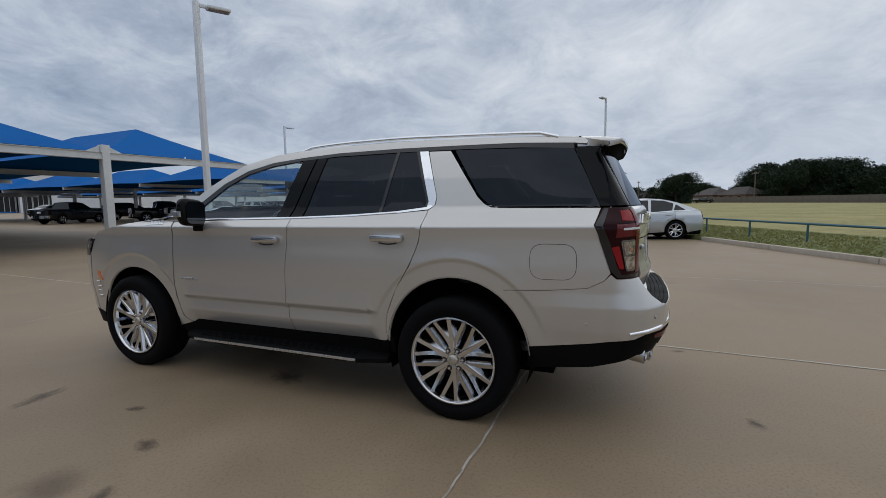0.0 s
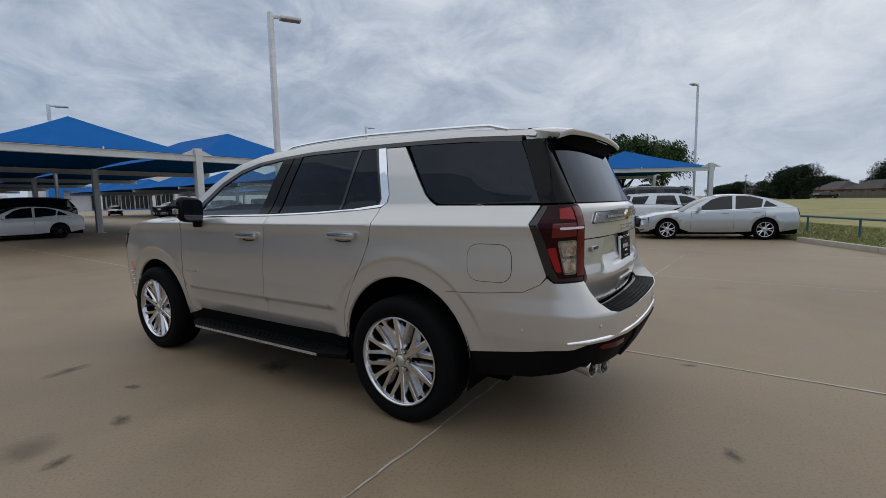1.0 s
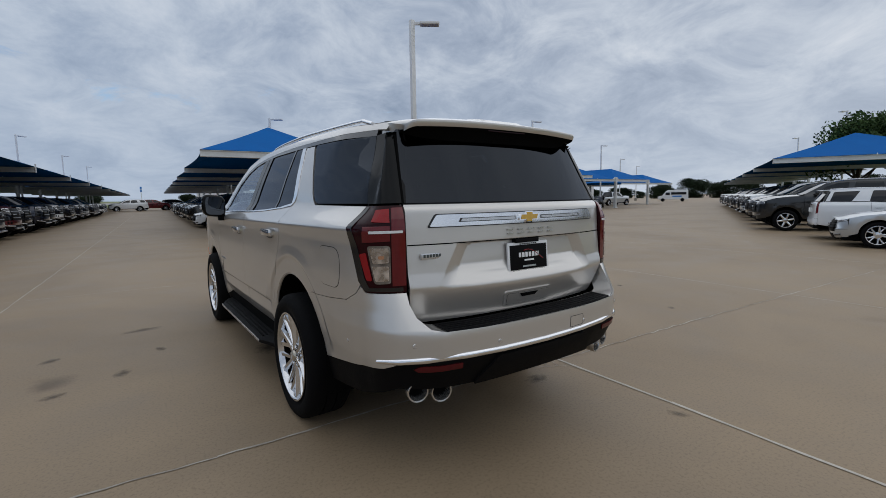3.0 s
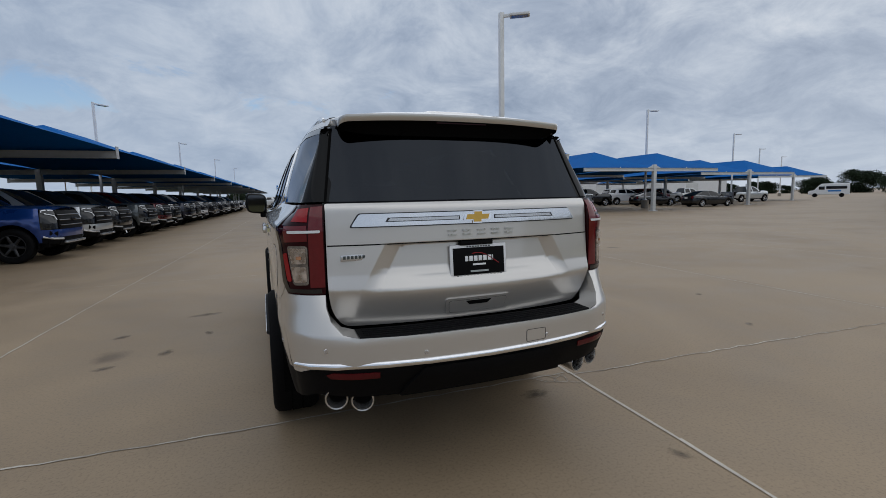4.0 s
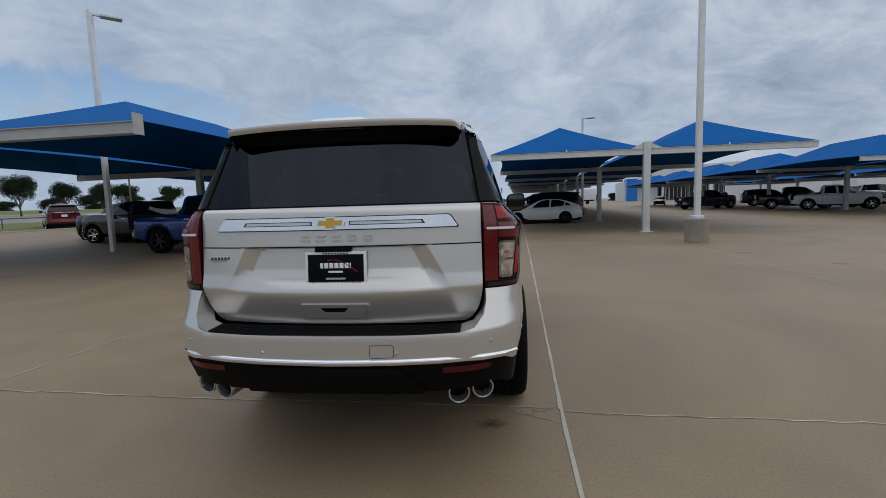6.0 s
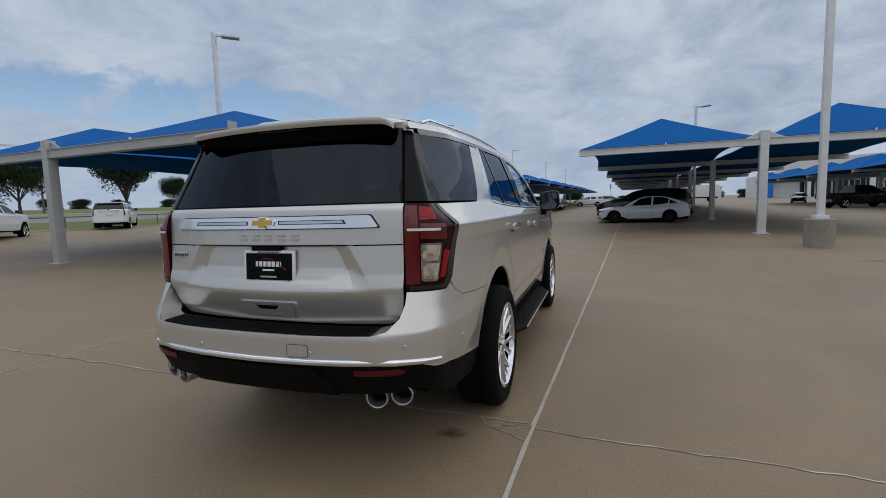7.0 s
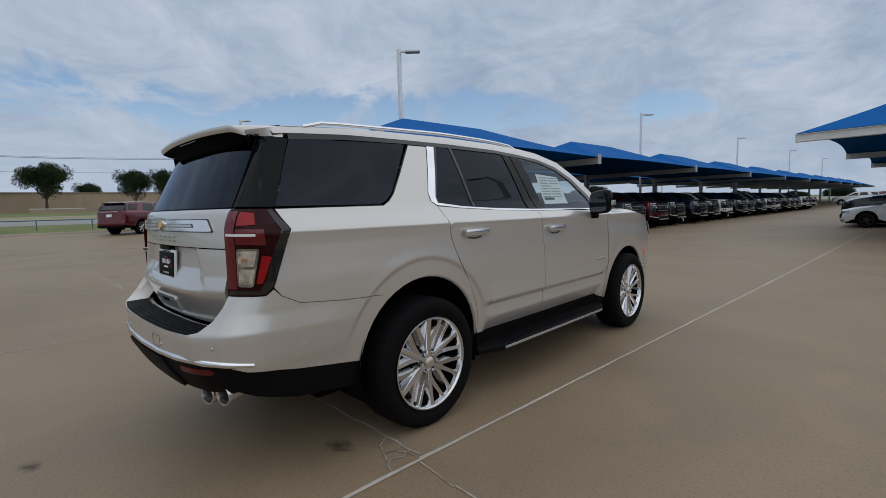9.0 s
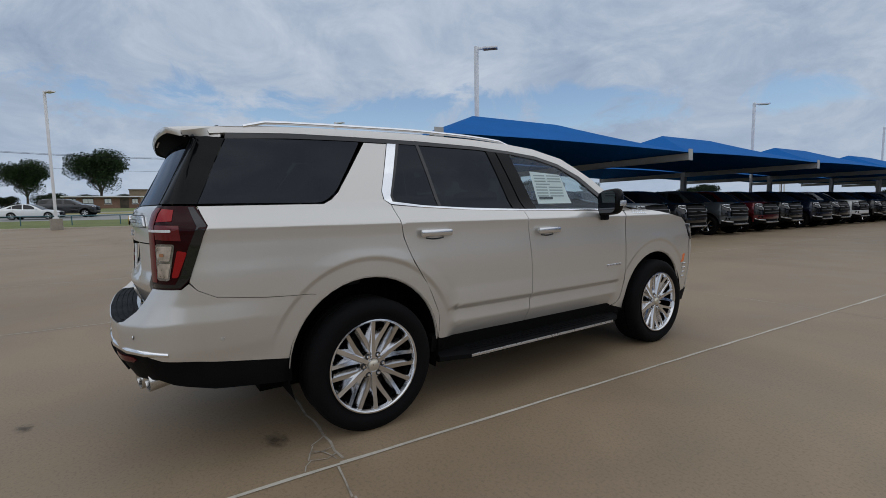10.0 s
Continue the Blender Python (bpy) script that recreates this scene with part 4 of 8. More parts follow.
    # larger dark sheet beneath the bar paints a shadow outline round it
    link("bar_painted_shadow", sheet(off_skin(gate, 0.0015), fillet([(-0.628, 1.289), (0.628, 1.289), (0.584, 1.357), (-0.584, 1.357)], 0.014), M_RIMDARK, 0.001, 0.03), cb)
    for s in (1, -1):
        link("bar_inset", sheet(off_skin(gate, 0.0145), [(s * 0.10, 1.3165), (s * 0.450, 1.3165), (s * 0.44, 1.3295), (s * 0.10, 1.3295)], M_SATIN, 0.002, 0.03), cb)
        link("bar_groove", sheet(off_skin(gate, 0.0132), [(s * 0.094, 1.3130), (s * 0.462, 1.3130), (s * 0.449, 1.3330), (s * 0.094, 1.3330)], M_RIMDARK, 0.001, 0.03), cb)
    cross = [(-0.078, 1.312), (-0.028, 1.312), (-0.028, 1.300), (0.022, 1.300), (0.022, 1.312), (0.068, 1.312), (0.078, 1.336), (0.028, 1.336), (0.028, 1.348), (-0.022, 1.348), (-0.022, 1.336), (-0.068, 1.336)]
    link("badge_rim", sheet(off_skin(gate, 0.019), [(x * 0.99, 1.324 + (z - 1.324) * 1.28) for x, z in cross], M_CHROME, 0.008, 0.02), cb)
    link("badge", sheet(off_skin(gate, 0.022), [(x * 0.82, 1.324 + (z - 1.324) * 1.05) for x, z in cross], M_GOLD, 0.010, 0.02), cb, None, "plain gold badge")
    for i in range(5):
        x = -0.152 + i * 0.079
        bm = bmesh.new()
        y0, y1 = gate_y(x, 1.25) - 0.008, gate_y(x, 1.25) - 0.001
        box(bm, x - 0.004, x + 0.038, y0, y1, 1.2565, 1.2640)
        box(bm, x - 0.004, x + 0.038, y0, y1, 1.2360, 1.2435)
        part("name_bar", bm, M_SATIN, tg)
    # dealer badge, plate, handle pocket
    db = part("dealer_badge", boxes((-0.675, -0.545, gate_y(-0.6, 1.15) - 0.006, gate_y(-0.54, 1.15) + 0.02, 1.138, 1.166), bev=0.004), M_SATIN, tg)
    for i in range(6):
        x = -0.663 + i * 0.018
        part("badge_bar", boxes((x, x + 0.012, gate_y(-0.6, 1.15) - 0.0075, gate_y(-0.6, 1.15) - 0.005, 1.147, 1.162)), M_INK, db)
    py = gate_y(0, 1.10) - 0.016
    tilt = Matrix.Translation((0.012, py, 1.098)) @ pose(0, 0, 0, -4, 0, 0)
    plate = part("plate_holder", boxes((-0.157, 0.157, -0.004, 0.009, -0.092, 0.088), bev=0.006), M_FRAME, tg, "chrome framed dealer plate with a black face", m=tilt)
    part("plate_face", boxes((-0.142, 0.142, -0.007, 0.0, -0.064, 0.072), bev=0.002), M_BLACK, plate)
    part("plate_mark", boxes((-0.078, 0.078, -0.009, -0.006, 0.004, 0.030), bev=0.001), M_WHITE, plate)
    for i in range(6):
        part("plate_gap", boxes((-0.062 + i * 0.026, -0.057 + i * 0.026, -0.0105, -0.008, -0.001, 0.033)), M_GLOSS, plate)
    part("plate_line", boxes((-0.036, 0.036, -0.009, -0.006, -0.018, -0.009)), M_WHITE, plate)
    part("plate_line", boxes((-0.05, 0.05, -0.009, -0.006, -0.052, -0.043)), M_GREY, plate)
    part("plate_arc", tube(bmesh.new(), [(-0.04 + 0.15 * k / 8, -0.008, 0.020 + 0.030 * math.sin(math.pi * (0.25 + 0.9 * k / 8)) - 0.02 * k / 8) for k in range(9)], 0.0022, 6), M_REDBRIGHT, plate)
    for i in range(14):
        x = -0.125 + i * 0.0185
        part("plate_bar", boxes((x, x + 0.012, -0.0065, -0.003, -0.079, -0.067)), M_INK, plate)
    for i in range(9):
        x = -0.066 + i * 0.015
        part("plate_bar", boxes((x, x + 0.009, -0.0065, -0.003, 0.074, 0.080)), M_INK, plate)
    part("plate_lamp", boxes((-0.09, 0.09, gate_y(0, 1.19) - 0.03, gate_y(0, 1.19) + 0.02, 1.183, 1.207), bev=0.004), M_BLACK, tg)
    rim = link("pull_handle", sheet(off_skin(gate, 0.008), fillet([(-0.172, 0.838), (0.172, 0.838), (0.180, 0.926), (-0.180, 0.926)], 0.018), M_BEIGE, 0.010, 0.02), tg)
    link("handle_groove", sheet(off_skin(gate, 0.0086), fillet([(-0.1545, 0.8497), (0.1545, 0.8497), (0.1625, 0.9143), (-0.1625, 0.9143)], 0.0135), M_RIMDARK, 0.001, 0.02), rim)
    hp = link("handle_pocket", sheet(off_skin(gate, 0.0098), fillet([(-0.153, 0.851), (0.153, 0.851), (0.161, 0.913), (-0.161, 0.913)], 0.013), M_BEIGE, 0.001, 0.02), rim)
    link("pocket_slot", sheet(off_skin(gate, 0.0112), fillet([(-0.050, 0.888), (0.050, 0.888), (0.072, 0.909), (-0.072, 0.909)], 0.004), M_DARK, 0.001, 0.02), hp)
    # -- spoiler
    part("roof_seam", tube(bmesh.new(), [roof_fn(a, -0.748) + Vector((0, 0, 0.001)) for a in spaced(-1, 1, 33)], 0.0022, 6), M_DARK, car)

    def tail_edge(a):
        q = abs(a)
        k = min(1, q / 0.9)
        p = Vector((0.578 * k, -1.035 + 0.030 * k * k, 1.842 - 0.014 * k ** 2.5))
        if q > 0.9:
            t = (q - 0.9) / 0.1
            p += Vector((0.050 * math.sin(t * 1.57), 0.075 * t * t, -0.020 * (1 - math.cos(t * 1.57))))
        return Vector((math.copysign(p.x, a), p.y, p.z))

    def spoil_top(a, k):
        e = tail_edge(a)
        s = roof_fn(max(-1, min(1, a)), -0.74)
        p = s.lerp(e, k)
        p.z += 0.012 * math.sin(math.pi * k) * (1 - abs(a) ** 4)
        p.z += 0.008 * sm((0.150 - abs(p.x + 0.015)) / 0.02) * sm((k - 0.25) / 0.1) * (1 - sm((k - 0.82) / 0.08))
        return p
    us = spaced(-1, -0.9, 9) + spaced(-0.88, 0.88, 41) + spaced(0.9, 1, 9)
    sp = part("spoiler", grid_mesh(spoil_top, us, spaced(0, 1, 16), M_BEIGE), M_BEIGE, car, "roof spoiler over the rear window", 1.0)

    def lip(a, k):
        return tail_edge(a) + Vector((0, 0.010 * k - 0.005 * math.sin(math.pi * k), -0.032 * k))
    part("spoiler_lip", grid_mesh(lip, us, (0, 0.15, 0.5, 0.85, 1), M_BEIGE), M_BEIGE, sp, smooth=0.9)

    def under(a, k):
        p = lip(a, 1.0)
        q = glass_fn(0.635 * a, 1.740 + 0.034 * abs(a) ** 6)
        return p.lerp(q, k) + Vector((0, 0, 0.012 * math.sin(math.pi * k)))
    part("spoiler_underside", grid_mesh(under, us, spaced(0, 1, 8), M_DARK), M_DARK, sp, smooth=1.2)
    for s in (1, -1):
        bm = bmesh.new()
        a = [spoil_top(s, k) for k in spaced(0, 1, 7)]
        b = [p + Vector((s * (0.012 - 0.006 * i), 0.0, -0.062 + 0.006 * i)) for i, p in enumerate(a[:6])] + [lip(s, 1.0)]
        va, vb = [bm.verts.new(p) for p in a], [bm.verts.new(p) for p in b]
        for k in range(6):
            bm.faces.new((va[k], va[k + 1], vb[k + 1], vb[k]))
        part("spoiler_end", bm, M_BEIGE, sp, smooth=1.2)
        bm = bmesh.new()
        vb = [bm.verts.new(p) for p in b]
        vg = [bm.verts.new(glass_fn(s * (0.64 - 0.005 * k), 1.78 - 0.01 * k)) for k in range(7)]
        for k in range(6):
            bm.faces.new((vb[k], vb[k + 1], vg[k + 1], vg[k]))
        part("spoiler_gusset", bm, M_DARK, sp, smooth=1.2)
    part("stop_lamp", boxes((-0.14, 0.14, -1.015, -1.005, 1.799, 1.805)), M_REDDARK, sp)
    # -- rear bumper
    b_side = [(-0.36, 0.892), (-0.60, 0.904), (-0.84, 0.929), (-0.93, 0.974), (-0.966, 1.012), (-0.998, 0.984)]
    top = on(b_side) + [(rear_u(0.745), 0.983), (rear_u(0.742), 0.93), (rear_u(0.722), 0.872), (rear_u(0.67), 0.822), (rear_u(0.60), 0.806), (rear_u(0.30), 0.800), (rear_u(0.0), 0.800)]
    low = [(rear_u(0.0), 0.672), (rear_u(0.30), 0.673), (rear_u(0.60), 0.678), (rear_u(0.76), 0.676), (SKIN.uy(-1.065), 0.630), (SKIN.uy(-0.88), 0.595), (SKIN.uy(-0.49), 0.540)] + [(SKIN.uy(y), z) for y, z in arc(0, 0.46, 0.50, 170, 124, 8)]
    whole = full_end(bump_skin, SKIN)
    half = low + top
    rb = link("rear_bumper", sheet(whole, full_outline(half, SKIN), M_BEIGE, 0.03, 0.030, 1, (0.80, 0.82), [(s * (SKIN.uy(0.0) - float(SKIN.u.min())), 0.46, REAR_RINGS) for s in (1, -1)]), car)

    def ledge(a, k):
        e = BUMP.at(rear_u(abs(a) * 0.66), 0.802)
        return Vector((math.copysign(e.x, a) if a else 0.0, e.y + k * 0.16, 0.801 + 0.006 * k))
    part("bumper_ledge", grid_mesh(ledge, spaced(-1, 1, 25), spaced(0, 1, 4), M_BEIGE), M_BEIGE, rb, smooth=1.2)

    def pad(a, k):
        e = BUMP.at(rear_u(abs(a) * 0.60), 0.802)
        return Vector((math.copysign(e.x, a) if a else 0.0, e.y + 0.002 + k * 0.135, 0.812 + 0.003 * k - 0.016 * (1 - sm(k / 0.06))))
    edge = [(0.742, 0.975), (0.742, 0.93), (0.722, 0.872), (0.67, 0.822), (0.60, 0.806)]
    for s in (1, -1):
        bm = bmesh.new()
        rim_pts = [BUMP.at(rear_u(x), z) for x, z in edge]
        va = [bm.verts.new((s * p.x, p.y + 0.002, p.z)) for p in rim_pts]
        vb = [bm.verts.new((s * (p.x - 0.012), p.y + 0.13, p.z + 0.004)) for p in rim_pts]
        for k in range(len(edge) - 1):
            bm.faces.new((va[k], va[k + 1], vb[k + 1], vb[k]))
        part("bumper_flange", bm, M_BEIGE, rb, smooth=1.2)
    sp2 = part("step_pad", grid_mesh(pad, spaced(-1, 1, 25), [0, 0.03, 0.06, 0.1, 0.5, 1.0], M_BLACK), M_BLACK, rb, "black ribbed step pad", 1.0)
    for j in range(4):
        bm = bmesh.new()
        tube(bm, [pad(a, 0.22 + 0.2 * j) + Vector((0, 0, 0.001)) for a in spaced(-0.96, 0.96, 21)], 0.0035, 6)
        part("pad_rib", bm, M_BLACK, sp2)
    line = [(rear_u(0.870), 0.662), (rear_u(0.80), 0.670), (rear_u(0.70), 0.676), (rear_u(0.5), 0.676), (rear_u(0.3), 0.671), (rear_u(0.15), 0.669), (rear_u(0.0), 0.668)]
    half_line = [(u - float(SKIN.u.min()), z) for u, z in line]
    part("bumper_trim", strip(whole, half_line + [(-w, z) for w, z in half_line[-2::-1]], [0.018, 0.030, 0.032] + [0.032] * 7 + [0.032, 0.030, 0.018], 0.012, M_CHROME), M_CHROME, rb, "bright chrome bumper strip")
    v_top = [(rear_u(0.0), 0.657), (rear_u(0.30), 0.658), (rear_u(0.60), 0.664), (rear_u(0.76), 0.664), (SKIN.uy(-1.065), 0.626), (SKIN.uy(-0.88), 0.591), (SKIN.uy(-0.49), 0.536), (SKIN.uy(-0.478), 0.395), (SKIN.uy(-0.88), 0.44), (SKIN.uy(-1.06), 0.49), (rear_u(0.80), 0.52), (rear_u(0.5), 0.50), (rear_u(0.0), 0.49)]
    v_half = v_top[0:1] + v_top[1:]
    link("lower_valance", sheet(full_end(off_skin(bump_skin, -0.004), SKIN), full_outline(v_half, SKIN), M_BLACK, 0.06, 0.04), rb)
    for s in (1, -1):
        link("reflector", sheet(off_skin(bump_skin, 0.002), [(rear_u(0.52), 0.614), (rear_u(0.52), 0.642), (rear_u(0.72), 0.646), (rear_u(0.75), 0.634), (rear_u(0.73), 0.618)], M_REFLECT, 0.006, 0.03, s), rb)
        for x, yt, z in ((0.610, -1.200, 0.484), (0.725, -1.165, 0.498)):
            m = Matrix.Translation((s * x, yt, z)) @ pose(0, 0, 0, 0, 0, s * 14) @ pose(0, 0, 0, 184, 0, 0)
            tip = part("exhaust_tip", revolve([(0.044, -0.20), (0.050, -0.12), (0.054, -0.02), (0.0545, 0.0), (0.0525, 0.004), (0.0465, 0.002), (0.0425, -0.012), (0.041, -0.05), (0.040, -0.15)], 32, "y"), M_EXHAUST, rb, "round polished exhaust tip", m=m)
            part("exhaust_bore", revolve([(0.0, -0.045), (0.0409, -0.045)], 24, "y"), M_DARK, tip)
        for x, z in ((0.32, 0.715), (0.745, 0.748)):
            p = BUMP.at(rear_u(x), z)
            part("parking_sensor", revolve([(0, 0.003), (0.009, 0.003), (0.011, 0)], 16, "y"), M_SATIN, rb, m=Matrix.Translation((s * p.x, p.y, p.z)) @ pose(0, 0, 0, 180, 0, s * 10))
        p = BUMP.at(SKIN.uy(-0.83), 0.715)
        part("parking_sensor", revolve([(0, 0.002), (0.009, 0.002), (0.011, -0.001)], 16), M_SATIN, rb, m=Matrix.Translation((s * p.x, p.y, p.z)) @ pose(0, 0, 0, 0, 0, 0 if s > 0 else 180))
    link("centre_valance", sheet(full_end(off_skin(bump_skin, 0.010), SKIN), fillet([(-0.44, 0.50), (0.44, 0.50), (0.40, 0.56), (0.33, 0.644), (-0.33, 0.644), (-0.40, 0.56)], 0.02), M_BLACK, 0.014, 0.05), rb)
    frame_line = fillet([(rear_u(0.20), 0.693), (rear_u(0.31), 0.696), (rear_u(0.31), 0.755), (rear_u(0.20), 0.755)], 0.01)
    part("hook_gap", strip(off_skin(bump_skin, 0.0015), frame_line + frame_line[:1], 0.0025, 0.0008, M_RIMDARK), M_RIMDARK, rb)
    hook = off_skin(bump_skin, 0.001)
    link("hook_cover", sheet(hook, fillet([(rear_u(0.20), 0.693), (rear_u(0.31), 0.696), (rear_u(0.31), 0.755), (rear_u(0.20), 0.755)], 0.01), M_BEIGE, 0.002, 0.02), rb)
    # -- door handles
    for y0, z0 in ((1.525, 1.178), (0.47, 1.205)):
        for s in (1, -1):
            p = SKIN.at(SKIN.uy(y0), z0)
            cup = sheet(off_skin(skin, 0.0015), on(fillet([(y0 - 0.075, z0 - 0.045), (y0 + 0.075, z0 - 0.045), (y0 + 0.085, z0), (y0 - 0.085, z0)], 0.035)), M_BEIGE, 0.002, 0.03, s)
            link("handle_cup", cup, car)
            bm = bmesh.new()
            box(bm, -0.012, 0.020, -0.122, 0.122, -0.022, 0.026, 0.015)
            part("door_handle", bm, M_HANDLE, car, "satin silver pull handle", m=Matrix.Translation((s * (p.x + 0.022), y0, z0)) @ pose(0, 0, 0, 0, 0, 0 if s > 0 else 180))
            # dark crescent that paints the shade of the hand recess under the handle
            part("handle_painted_shade", strip(off_skin(skin, 0.0022), on([(y0 + q, z0 - 0.030 - 0.010 * math.cos(q / 0.07 * 1.4)) for q in spaced(-0.07, 0.07, 9)]), 0.010, 0.0008, M_RIMDARK, s), M_RIMDARK, car)
            for dy in (-0.085, 0.085):
                part("handle_mount", boxes((-0.03, 0.0, dy - 0.02, dy + 0.02, -0.012, 0.012)), M_CHROME, car, m=Matrix.Translation((s * (p.x + 0.022), y0, z0)) @ pose(0, 0, 0, 0, 0, 0 if s > 0 else 180))
    # -- mirrors
    for s in (1, -1):
        bm = bmesh.new()
        bmesh.ops.create_uvsphere(bm, u_segments=28, v_segments=18, radius=1.0)
        for v in bm.verts:
            n = max(1e-6, (abs(v.co.x) ** 4 + abs(v.co.y) ** 4 + abs(v.co.z) ** 4) ** 0.25)
            v.co /= n
            k = 1 - 0.30 * sm(v.co.y)
            v.co = Vector((0.110 + 0.108 * v.co.x * k, 0.018 + 0.066 * v.co.y, 0.118 + 0.110 * v.co.z * k + 0.012 * v.co.x))
        mir = part("door_mirror", bm, M_PILLAR, car, "gloss black door mirror", m=Matrix.Translation((s * 0.950, 2.19, 1.272)) @ Matrix.Diagonal((s, 1, 1, 1)))
        gl = sheet(lambda x, z: Vector((x, -0.0525 + 0.03 * (x - 0.1) ** 2, z)), fillet([(0.024, 0.024), (0.190, 0.032), (0.196, 0.210), (0.024, 0.202)], 0.045), M_MIRROR, 0.004, 0.03)
        link("mirror_glass", gl, mir)
        part("mirror_lamp", boxes((0.222, 0.238, -0.03, 0.045, 0.085, 0.130), bev=0.006), M_SATIN, mir)
        part("mirror_arm", boxes((-0.10, 0.075, -0.015, 0.045, -0.035, 0.025), bev=0.015), M_BLACK, mir)
    # -- running boards
    for s in (1, -1):
        bm = bmesh.new()
        prof = [(0.80, 0.40), (0.93, 0.375), (1.005, 0.362), (1.025, 0.350), (1.025, 0.325), (1.0, 0.312), (0.80, 0.32)]
        rings = []
        for y, k in ((0.50, 0.80), (0.62, 0.97), (0.72, 1.0), (2.28, 1.0), (2.40, 0.95), (2.46, 0.82)):
            rings.append([bm.verts.new((s * (0.80 + (x - 0.80) * (1 if 0.7 <= y <= 2.3 else k * 0.85)), y, z)) for x, z in prof])
        for r0, r1 in zip(rings, rings[1:]):
            for k in range(len(prof)):
                bm.faces.new((r0[k], r0[(k + 1) % len(prof)], r1[(k + 1) % len(prof)], r1[k]))
        bm.faces.new(rings[0]), bm.faces.new(rings[-1])
        rbd = part("running_board", bm, M_BLACK, car, "black running board with a bright edge", 0.5)
        part("board_trim", boxes((s * 1.024 - 0.006, s * 1.024 + 0.006, 0.72, 2.30, 0.330, 0.350), bev=0.003), M_SATIN, rbd)
        for j in range(5):
            part("tread_rib", boxes((min(s * (0.86 + 0.03 * j), s * (0.872 + 0.03 * j)), max(s * (0.86 + 0.03 * j), s * (0.872 + 0.03 * j)), 0.74, 2.28, 0.366 + 0.018 * (1 - j / 4.0) - 0.002, 0.388 - 0.016 * j / 4.0), bev=0.002), M_BLACK, rbd)
    # -- rocker, wheel wells, underside
    for s in (1, -1):
        link("rocker_panel", sheet(off_skin(skin, -0.006), on([(2.60, 0.46), (2.60, 0.36), (0.46, 0.38), (0.46, 0.50)]), M_BLACK, 0.05, 0.06, s), car)
        # wells and underside carry painted shade, not their own finish
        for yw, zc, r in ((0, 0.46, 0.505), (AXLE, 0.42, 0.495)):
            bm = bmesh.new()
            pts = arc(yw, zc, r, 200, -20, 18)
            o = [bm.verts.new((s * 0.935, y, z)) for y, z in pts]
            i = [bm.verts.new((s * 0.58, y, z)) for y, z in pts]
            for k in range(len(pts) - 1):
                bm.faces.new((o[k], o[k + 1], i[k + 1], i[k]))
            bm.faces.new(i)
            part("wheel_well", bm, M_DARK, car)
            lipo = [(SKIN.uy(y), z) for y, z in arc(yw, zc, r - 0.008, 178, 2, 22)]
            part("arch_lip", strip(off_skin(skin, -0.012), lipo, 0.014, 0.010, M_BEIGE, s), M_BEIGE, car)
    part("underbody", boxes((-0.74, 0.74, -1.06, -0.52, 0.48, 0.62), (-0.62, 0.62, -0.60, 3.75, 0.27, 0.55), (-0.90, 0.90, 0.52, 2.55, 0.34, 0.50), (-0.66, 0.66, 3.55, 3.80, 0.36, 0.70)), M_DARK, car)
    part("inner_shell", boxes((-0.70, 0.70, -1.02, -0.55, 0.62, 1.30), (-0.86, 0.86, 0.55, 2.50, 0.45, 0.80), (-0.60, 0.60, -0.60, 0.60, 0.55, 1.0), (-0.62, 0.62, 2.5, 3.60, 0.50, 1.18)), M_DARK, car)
    # thin shade-black skins added just behind the outer panels, so shut lines read dark
    back = [(2.60, 1.30), (2.60, 0.48), (0.52, 0.50), (0.52, 0.66), (0.42, 0.86), (0.2, 1.02), (-0.25, 1.02), (-0.40, 0.92), (-0.86, 0.95), (-0.88, 1.36), (0.2, 1.36)]
    both("inner_panel", off_skin(skin, -0.022), on(back), M_DARK, car, 0.004, 0.10)
    part("axle", tube(bmesh.new(), [(-0.85, 0, 0.40), (0.85, 0, 0.40)], 0.05, 10), M_DARK, car)
    part("tailpipe", tube(bmesh.new(), [(-0.66, -1.05, 0.52), (-0.66, -0.55, 0.45), (-0.4, 0.6, 0.42)], 0.035, 10), M_SATIN, car)
    # -- wheels
    for y, s, tn in ((0.0, 1, 0), (0.0, -1, 5), (AXLE, 1, -14), (AXLE, -1, 10)):
        add_wheel(car, s * 0.860, y, 0.408, s, turn=tn)
    # -- front end
    nose = [(3.56, 0.34), (3.72, 0.34), (3.77, 0.70), (3.71, 1.02), (3.63, 1.165)]
    def front_u(x):
        return SKIN.ux(x, False)
    lamp_f = [(SKIN.uy(3.62), 1.145), (SKIN.uy(3.68), 1.15), (front_u(0.55), 1.10), (front_u(0.52), 0.98), (SKIN.uy(3.74), 0.985), (SKIN.uy(3.71), 1.05)]
    for lamp_ob in both("headlamp", off_skin(skin, 0.004), lamp_f, M_GLOSS, car, 0.02, 0.04, label="dark headlamp with bright inner lens"):
        s = 1 if lamp_ob.data.vertices[0].co.x > 0 else -1
        link("lamp_lens", sheet(off_skin(skin, 0.006), [(SKIN.uy(3.70), 1.055), (SKIN.uy(3.68), 1.12), (front_u(0.66), 1.085), (front_u(0.64), 1.03)], M_CLEAR, 0.004, 0.03, s), lamp_ob)
    fb = [(SKIN.uy(3.72), 0.34), (SKIN.uy(3.775), 0.70), (SKIN.uy(3.72), 1.02), (front_u(0.52), 0.99), (front_u(0.52), 0.62), (front_u(0.0), 0.62), (front_u(0.0), 0.34)]
    both("front_bumper", skin, fb, M_BEIGE, car, 0.03, 0.06)
